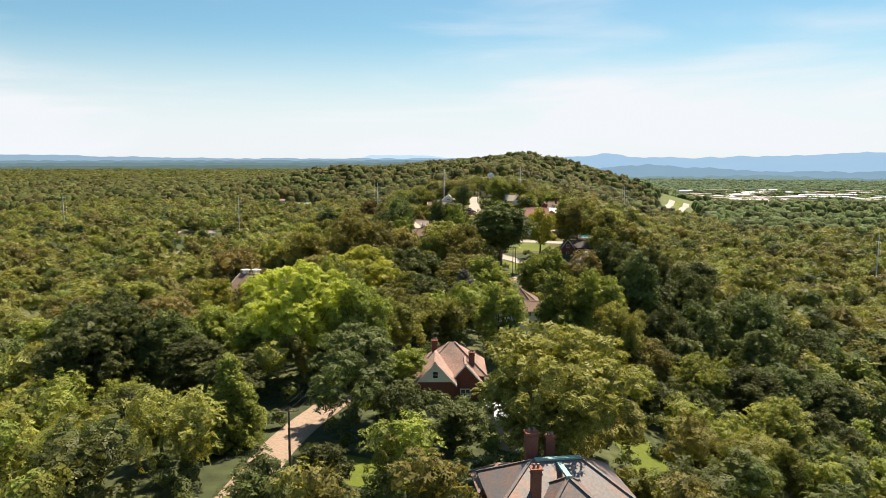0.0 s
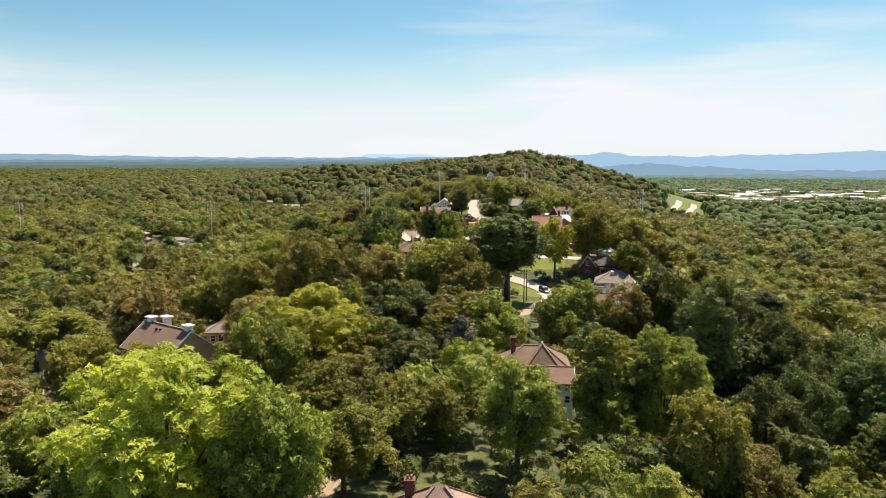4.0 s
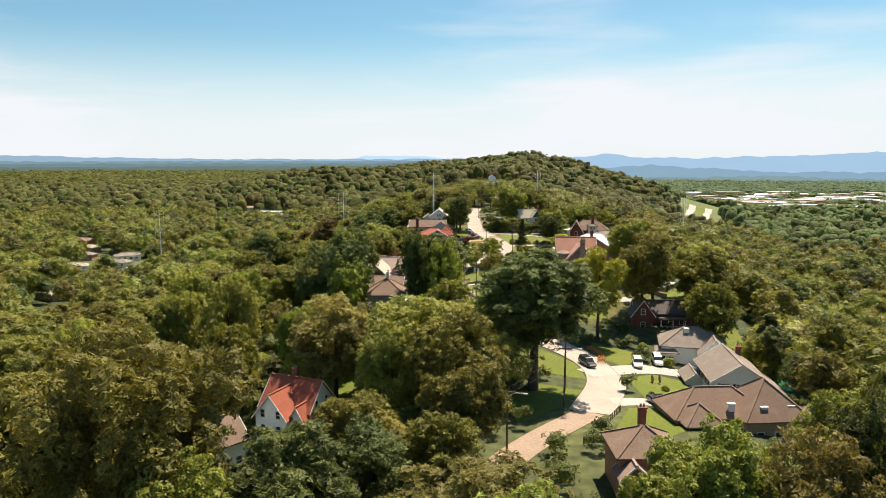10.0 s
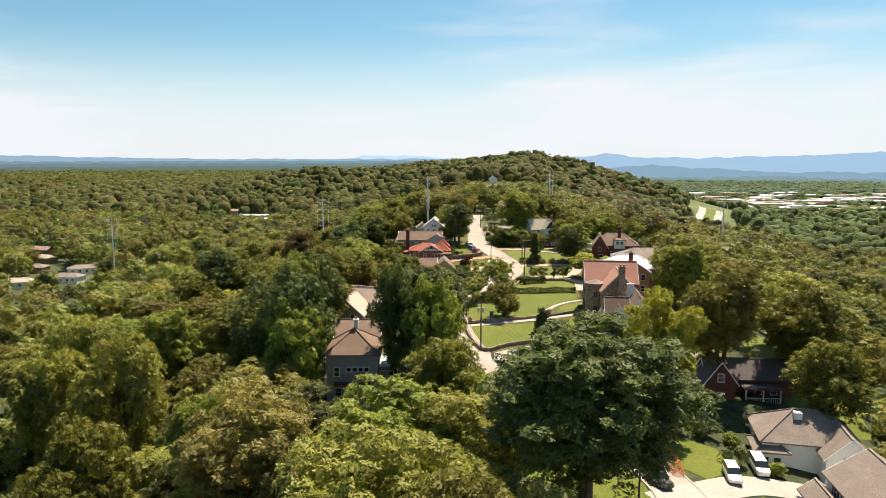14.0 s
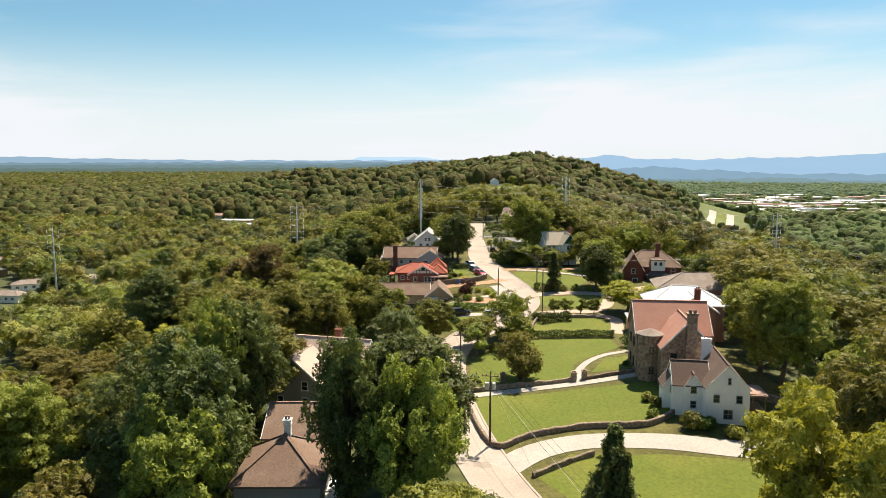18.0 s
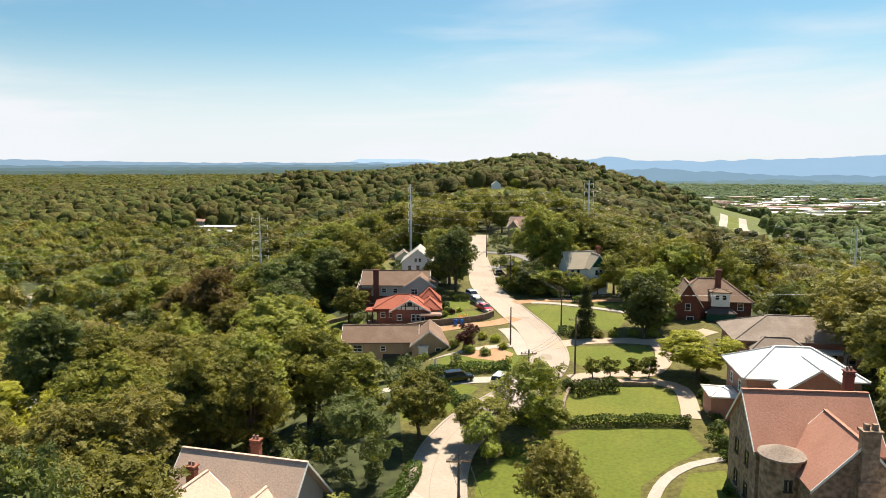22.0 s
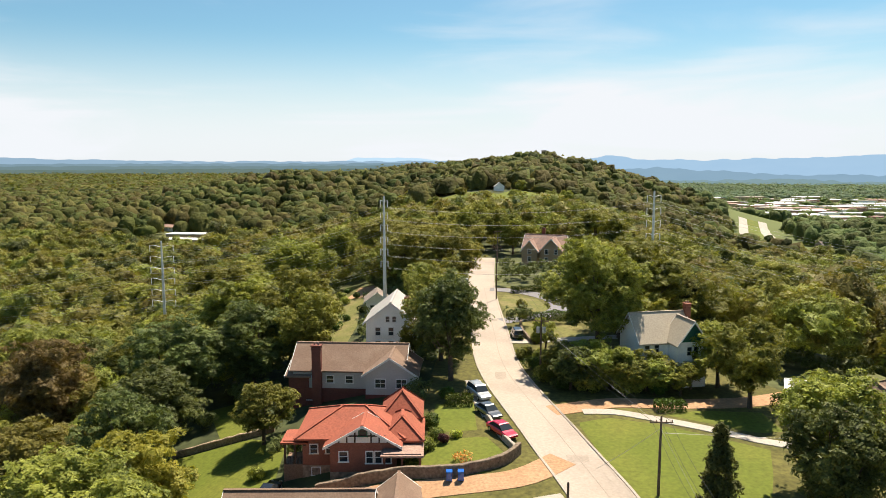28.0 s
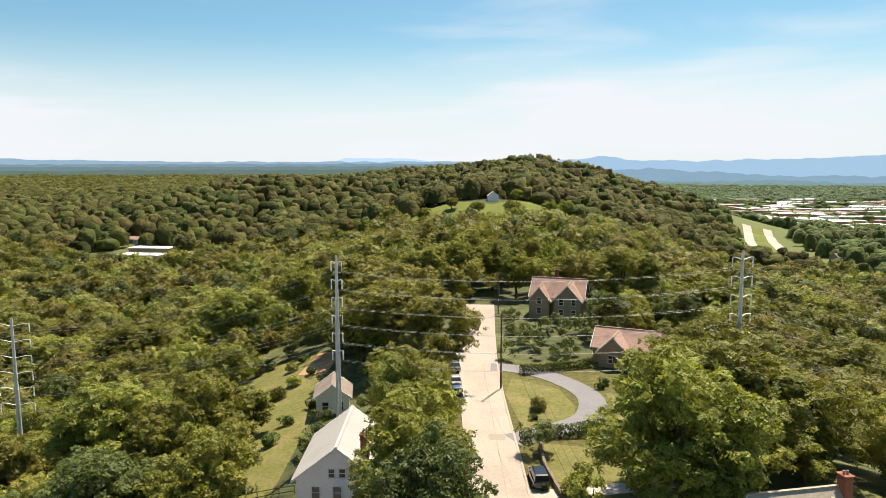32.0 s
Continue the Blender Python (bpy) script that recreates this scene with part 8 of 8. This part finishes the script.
LINE = [(-17.2, 76, 9.0), (-14, 112, 9.5), (-5, 160, 9.5), (4, 192, 9.5), (13, 222.6, 9.2), (24.1, 242, 10.5), (26, 252, 9.4), (24, 285, 9.5), (13.9, 321.6, 10.2), (10.6, 341, 10), (21.5, 376, 8.5), (30.7, 389.4, 9.5), (33.1, 416, 8.2), (26.9, 454, 8.5), (24.6, 506.5, 12.5), (29.5, 560, 10)]
for k_, (x_, y_, h_) in enumerate(LINE):
    utility_pole(x_, y_, h_, random.Random(k_).uniform(-20, 20), True, k_ in (8, 13), k_ in (4, 5))
utility_pole(22.0, 405.3, 7.0, 0, False)
utility_pole(5.5, 175, 9.0, 10, True, False, True)
for k_ in range(len(LINE) - 1):
    (ax, ay, ah), (bx, by, bh) = LINE[k_], LINE[k_ + 1]
    for off_ in (-0.9, 0.0, 0.9):
        w_ = wire("power_line", (ax + off_, ay, float(ground(ax, ay)) + ah - 0.4), (bx + off_, by, float(ground(bx, by)) + bh - 0.4), 0.9, M_BLACKWIRE, 0.018)
        tagged(w_, "thin black overhead cable between poles", "cable", "overhead cables")
for a_, b_ in (((13.9, 321.6, 12.6), (22, 300, 7)), ((33.1, 416, 15.2), (28.2, 421.5, 8.6)), ((33.1, 416, 15.2), (36, 408, 8.2)), ((26.9, 454, 16.5), (33, 417, 15.4)), ((13.9, 321.6, 12.8), (19, 311, 3.2)), ((33.2, 415.8, 14.8), (78, 405, 17))):
    tagged(wire("guy_wire", a_, b_, 0.15, M_WIRE, 0.018), "thin pale stay wire", "cable", "overhead cables")


def mast(x, y, top, levels, arm, label, step_z=2.0, bracket=True, turn=0):
    """A tall steel transmission pole with arms and insulators. Returns where its wires hang."""
    z = float(ground(x, y))
    root = new("transmission_mast")
    root.matrix_world = pose(x, y, z, 0, 0, turn)
    h = top - z
    part("pole", mesh("pole", *limb([(0, 0, -1), (0, 0, h * 0.5), (0, 0, h)], [0.42, 0.32, 0.16], 10), M_STEEL, True), root)
    hang = []
    for k in range(levels):
        lz = h - 1.2 - k * step_z
        for s in (-1, 1):
            v, f = limb([(0, 0, lz), (s * arm * 0.6, 0, lz + 0.35), (s * arm, 0, lz + 0.4)], [0.1, 0.07, 0.05], 6)
            a = part("arm", mesh("arm", v, f, M_STEEL), root)
            v, f = limb([(s * arm, 0, lz + 0.35 - 0.08 * j) for j in range(16)], [0.1 if j % 2 else 0.05 for j in range(16)], 6)
            part("insulator", mesh("insulator", v, f, M_TRIM), a)
            hang.append(root.matrix_world @ Vector((s * arm, 0, lz - 0.95)))
    tagged(root, label, "transmission mast", "transmission masts across the ridge")
    return hang


A_ = mast(0.8, 488.8, 34.4, 6, 0.7, "tall pale steel mast with short insulator arms beside the white house", 2.4)
B_ = mast(52.3, 483, 35.6, 6, 1.3, "tall grey steel mast rising from the trees", 2.4)
C_ = mast(-45.4, 494.5, 25.0, 6, 2.4, "grey steel mast with wide arms in the western woods", 2.3)
D_ = mast(-150, 520, 14, 6, 2.4, "grey steel mast among valley trees", 2.3)
E_ = mast(118, 462, 24, 6, 1.3, "grey steel mast on the eastern slope", 2.4)
F_ = mast(260, 420, -2, 6, 1.3, "grey steel mast far down the slope", 2.4)
G_ = mast(-300, 560, 12, 6, 2.4, "grey steel mast far off in the valley", 2.3)
for p_, q_, sag_ in ((A_, B_, 1.6), (C_, A_, 1.6), (D_, C_, 3.0), (B_, E_, 2.0), (E_, F_, 5.0), (G_, D_, 4.0)):
    for k_ in range(12):
        tagged(wire("power_line", p_[k_], q_[k_], sag_, M_WIRE, 0.012), "silvery high-voltage wire strung across the ridge", "cable", "overhead cables")


# ---- garden things ----
def fence(points, high, label, mat, gap=0.9):
    line = smooth_line(points, gap)
    root = new("fence")
    root.location = (*line[0], float(ground(*line[0])))
    o = Vector(root.location)
    for c in line:
        v, f = box(c[0] - o.x, c[1] - o.y, float(ground(*c)) - o.z - 0.3, 0.09, 0.09, high + 0.3)
        part("post", mesh("post", v, f, mat), root)
    for zz in (0.3, high - 0.15):
        v, f = [], []
        for c in line:
            g = float(ground(*c)) - o.z + zz
            v += [(c[0] - o.x - 0.03, c[1] - o.y, g), (c[0] - o.x + 0.03, c[1] - o.y, g), (c[0] - o.x + 0.03, c[1] - o.y, g + 0.08), (c[0] - o.x - 0.03, c[1] - o.y, g + 0.08)]
        for k in range(len(line) - 1):
            f += [(4 * k + j, 4 * k + (j + 1) % 4, 4 * k + 4 + (j + 1) % 4, 4 * k + 4 + j) for j in range(4)]
        part("rail", mesh("rail", v, f, mat), root)
    return tagged(root, label, "fence")


fence([(24, 226), (29, 234), (33, 241)], 1.1, "dark metal railing along the pavement", M_DARKTRIM)
fence([(-3, 476), (-16, 478), (-24, 484), (-26, 500)], 1.1, "wire and timber back yard fence", M_TIMBER, 2.4)


def wheelbarrow_cart(x, y):
    """An old wagon-wheel garden ornament: two spoked wheels leaning on an axle."""
    root = new("wagon_wheels")
    root.location = (x, y, float(ground(x, y)) + 0.05)
    for k, s in enumerate((-0.7, 0.7)):
        n = 18
        rim = [(s, 0.75 * math.cos(a * math.tau / n), 0.8 + 0.75 * math.sin(a * math.tau / n)) for a in range(n)]
        inner = [(s, 0.62 * math.cos(a * math.tau / n), 0.8 + 0.62 * math.sin(a * math.tau / n)) for a in range(n)]
        v = rim + inner + [(p[0] + 0.08, p[1], p[2]) for p in rim + inner]
        f = [(a, (a + 1) % n, n + (a + 1) % n, n + a) for a in range(n)] + [(2 * n + a, 3 * n + a, 3 * n + (a + 1) % n, 2 * n + (a + 1) % n) for a in range(n)] + [(a, 2 * n + a, 2 * n + (a + 1) % n, (a + 1) % n) for a in range(n)] + [(n + a, n + (a + 1) % n, 3 * n + (a + 1) % n, 3 * n + a) for a in range(n)]
        w = part("wheel", mesh("wheel", v, f, M_DARKTRIM), root)
        for a in range(8):
            part("spoke", mesh("spoke", *limb([(s + 0.04, 0, 0.8), (s + 0.04, 0.68 * math.cos(a * math.tau / 8), 0.8 + 0.68 * math.sin(a * math.tau / 8))], [0.05, 0.05], 4), M_DARKTRIM), w)
    part("axle", mesh("axle", *box(0, 0, 0.74, 1.5, 0.12, 0.12), M_TIMBER), root)
    tagged(root, "pair of dark spoked wagon wheels on the lawn", "garden ornament")


wheelbarrow_cart(45.3, 262.5)
for x_, y_ in ((12.4, 420.9), (13.6, 420.7)):
    v_, f_ = joined(box(0, 0, 0.08, 0.6, 0.7, 0.95), box(0, -0.05, 1.03, 0.66, 0.8, 0.08), box(0, 0.4, 0.9, 0.5, 0.08, 0.08))
    b_ = tagged(new("wheeled_bin", mesh("wheeled_bin", v_, f_, paint("bin_blue", (0.02, 0.12, 0.45), 0.0))), "blue plastic wheeled bin against the stone wall", "bin", "wheeled bins")
    b_.location = (x_, y_ - 0.9, float(ground(x_, y_ - 0.9)) + 0.1)
v_, f_ = joined(limb([(0, 0, 0), (0, 0, 0.35), (0, 0, 0.5), (0, 0, 1.15), (0, 0, 1.35)], [0.35, 0.28, 0.16, 0.2, 0.12], 10), limb([(0, 0, 1.3), (0, 0, 1.5), (0, 0, 1.66)], [0.1, 0.14, 0.04], 8))
st_ = tagged(new("garden_statue", mesh("garden_statue", v_, f_, M_TRIM, True)), "small white garden statue on a lawn", "statue")
st_.location = (8.3, 395.4, float(ground(8.3, 395.4)) + 0.05)


def pool(x, y, w, d, turn, label, deep=None):
    root = new("swimming_pool")
    z = float(ground(x, y)) + 0.7
    root.matrix_world = pose(x, y, z, 0, 0, turn)
    v, f = joined(box(0, -d / 2 - 1.0, -2.6, w + 4, 2, 2.6), box(0, d / 2 + 1.0, -2.6, w + 4, 2, 2.6), box(-w / 2 - 1, 0, -2.6, 2, d, 2.6), box(w / 2 + 1, 0, -2.6, 2, d, 2.6))
    part("deck", mesh("deck", v, f, M_CONCRETE), root, "pale concrete pool deck")
    part("water", mesh("water", *box(0, 0, -2.0, w, d, 1.8), deep or M_POOL), root, "bright turquoise water")
    v, f = joined(*[box(-w / 2 - 1.8 + k * 1.5, -d / 2 - 1.9, 0, 0.08, 0.08, 1.0) for k in range(int(w / 1.5) + 3)], box(0, -d / 2 - 1.9, 0.95, w + 3.8, 0.08, 0.08))
    part("railing", mesh("railing", v, f, M_TIMBER), root)
    return tagged(root, label, "swimming pool")


pool(67.6, 336, 4.5, 8, -30, "turquoise swimming pool on a terrace above the slope")
v_, f_ = box(0, 0, 0, 3.4, 6.5, 0.9)
tp_ = tagged(new("covered_pool", mesh("covered_pool", *joined((v_, f_), box(0, 0, 0.9, 3.0, 6.1, 0.06)), paint("pool_cover_green", (0.02, 0.33, 0.16), 0.0))), "small pool under a bright green cover", "pool")
tp_.matrix_world = pose(72, 268, float(ground(72, 268)) + 0.1, 0, 0, -14)


# ---- dead trees ----
def dead_tree(x, y, h, seed):
    rng = random.Random(seed)
    pieces = [limb([(0, 0, -0.5), (0.2, 0.1, h * 0.4), (0.1, -0.2, h * 0.75)], [0.3, 0.22, 0.1], 7)]
    for k in range(11):
        z0 = h * rng.uniform(0.3, 0.75)
        a = rng.uniform(0, math.tau)
        r = h * rng.uniform(0.2, 0.42)
        mid = (0.5 * r * math.cos(a), 0.5 * r * math.sin(a), z0 + 0.12 * h)
        end = (r * math.cos(a + 0.3), r * math.sin(a + 0.3), z0 + h * rng.uniform(0.12, 0.32))
        pieces.append(limb([(0.1, 0, z0), mid, end], [0.12, 0.08, 0.025], 5))
        for _ in range(2):
            e2 = (end[0] + rng.uniform(-1, 1), end[1] + rng.uniform(-1, 1), end[2] + rng.uniform(0.2, 1.4))
            pieces.append(limb([mid, e2], [0.05, 0.02], 4))
    ob = tagged(new("dead_tree", mesh("dead_tree", *joined(*pieces), M_DEADWOOD, True)), "bare bleached dead tree among green crowns", "tree")
    ob.location = (x, y, float(ground(x, y)))


dead_tree(-52, 234, 15, 1)
dead_tree(-46, 247, 13, 2)
dead_tree(-74, 262, 13, 3)


# ---- valley town, highway ----
def valley():
    rng = random.Random(8)
    for k in range(150):
        y = rng.uniform(1280, 2560)
        x = rng.uniform(640 + max(y - 1640, 0) * 0.22, max(0.68 * y, 900))
        w, d, h = rng.uniform(40, 110), rng.uniform(25, 60), rng.uniform(6, 11)
        if rng.random() < 0.4:
            w, d = w * 0.4, d * 0.4
        b = house("warehouse", x, y, float(ground(x, y)), rng.uniform(-25, 25), "long low warehouse with a white flat roof in the valley", max(w, d) * 0.6, "warehouse")
        b["group"] = "valley warehouses"
        wing(b, 0, 0, w, d, h, 0.6, (rng.choice((M_WHITE, M_TANBRICK, M_BRICKPINK)), rng.choice((M_ROOFWHITE, M_ROOFWHITE, M_ROOFWHITE, M_ROOFWHITE, M_ROOFCREAM, M_ROOFPINK))), kind="flat", over=0.3, foot=-1)
    verts, faces = [], []
    for k in range(190):
        y = rng.uniform(640, 2400)
        x = rng.uniform(0.30, 0.72) * y + 60
        z = float(ground(x, y))
        c, s, w, d = math.cos(k), math.sin(k), rng.uniform(5, 9), rng.uniform(4, 6)
        loc = [(-w, -d, 0), (w, -d, 0), (w, d, 0), (-w, d, 0), (-w, -d, 4), (w, -d, 4), (w, d, 4), (-w, d, 4), (-w, 0, 7), (w, 0, 7)]
        n = len(verts)
        verts += [(x + c * p - s * q, y + s * p + c * q, z + r) for p, q, r in loc]
        faces += [tuple(n + i for i in f) for f in ((0, 1, 5, 4), (1, 2, 6, 9, 5), (2, 3, 7, 6), (3, 0, 4, 8, 7), (4, 5, 9, 8), (6, 7, 8, 9))]
    tagged(new("valley_houses", mesh("valley_houses", verts, faces, M_ROOFGREY)), "scattered pale-roofed houses of the valley town", "houses", kind="stuff")


valley()
HIGHWAY = [(408, 1262), (392, 1222), (374, 1180), (356, 1135), (340, 1094), (328, 1062), (321, 1036), (317, 1010)]
ribbon("highway", HIGHWAY, 10, M_CONCRETE, "pale curving highway in the valley", "road", lift=0.5, keep=False)
ribbon("highway", [(x + 24, y - 4) for x, y in HIGHWAY], 10, M_CONCRETE, "pale curving highway in the valley", "road", lift=0.5, keep=False)
ribbon("median", [(x + 12, y - 2) for x, y in HIGHWAY], 13.6, M_LAWN, "grass strip between two carriageways", "grass", lift=0.45, keep=False)
ribbon("valley_road", [(-196, 800), (-190, 850), (-176, 868), (-160, 905), (-152, 960), (-140, 1040)], 9, M_CONCRETE, "pale road through the western valley", "road", lift=0.4, keep=False)
for x_, y_, w_ in ((-178, 878, 34), (-196, 850, 40), (-186, 910, 30)):
    b_ = house("flat_roofed_building", x_, y_, float(ground(x_, y_)), -8, "long low building with a white flat roof", 20, "building")
    wing(b_, 0, 0, w_, 12, 4.5, 0.5, (M_TANBRICK, M_ROOFWHITE), kind="flat", over=0.6, foot=-1)
b_ = house("hill_house", 62, 925, 16, 0, "pale house on the open shoulder of the hill", 12)
wing(b_, 0, 0, 8, 7, 5, 3, (M_WHITE, M_ROOFPALE), axis="y")
b_ = house("lookout_tower", 160, 1335, 38, 0, "small stone lookout among the trees of the hilltop", 6, "tower")
wing(b_, 0, 0, 6, 6, 17, 0.5, (M_TANBRICK, M_TANBRICK), kind="flat", over=0.3)

scatter()
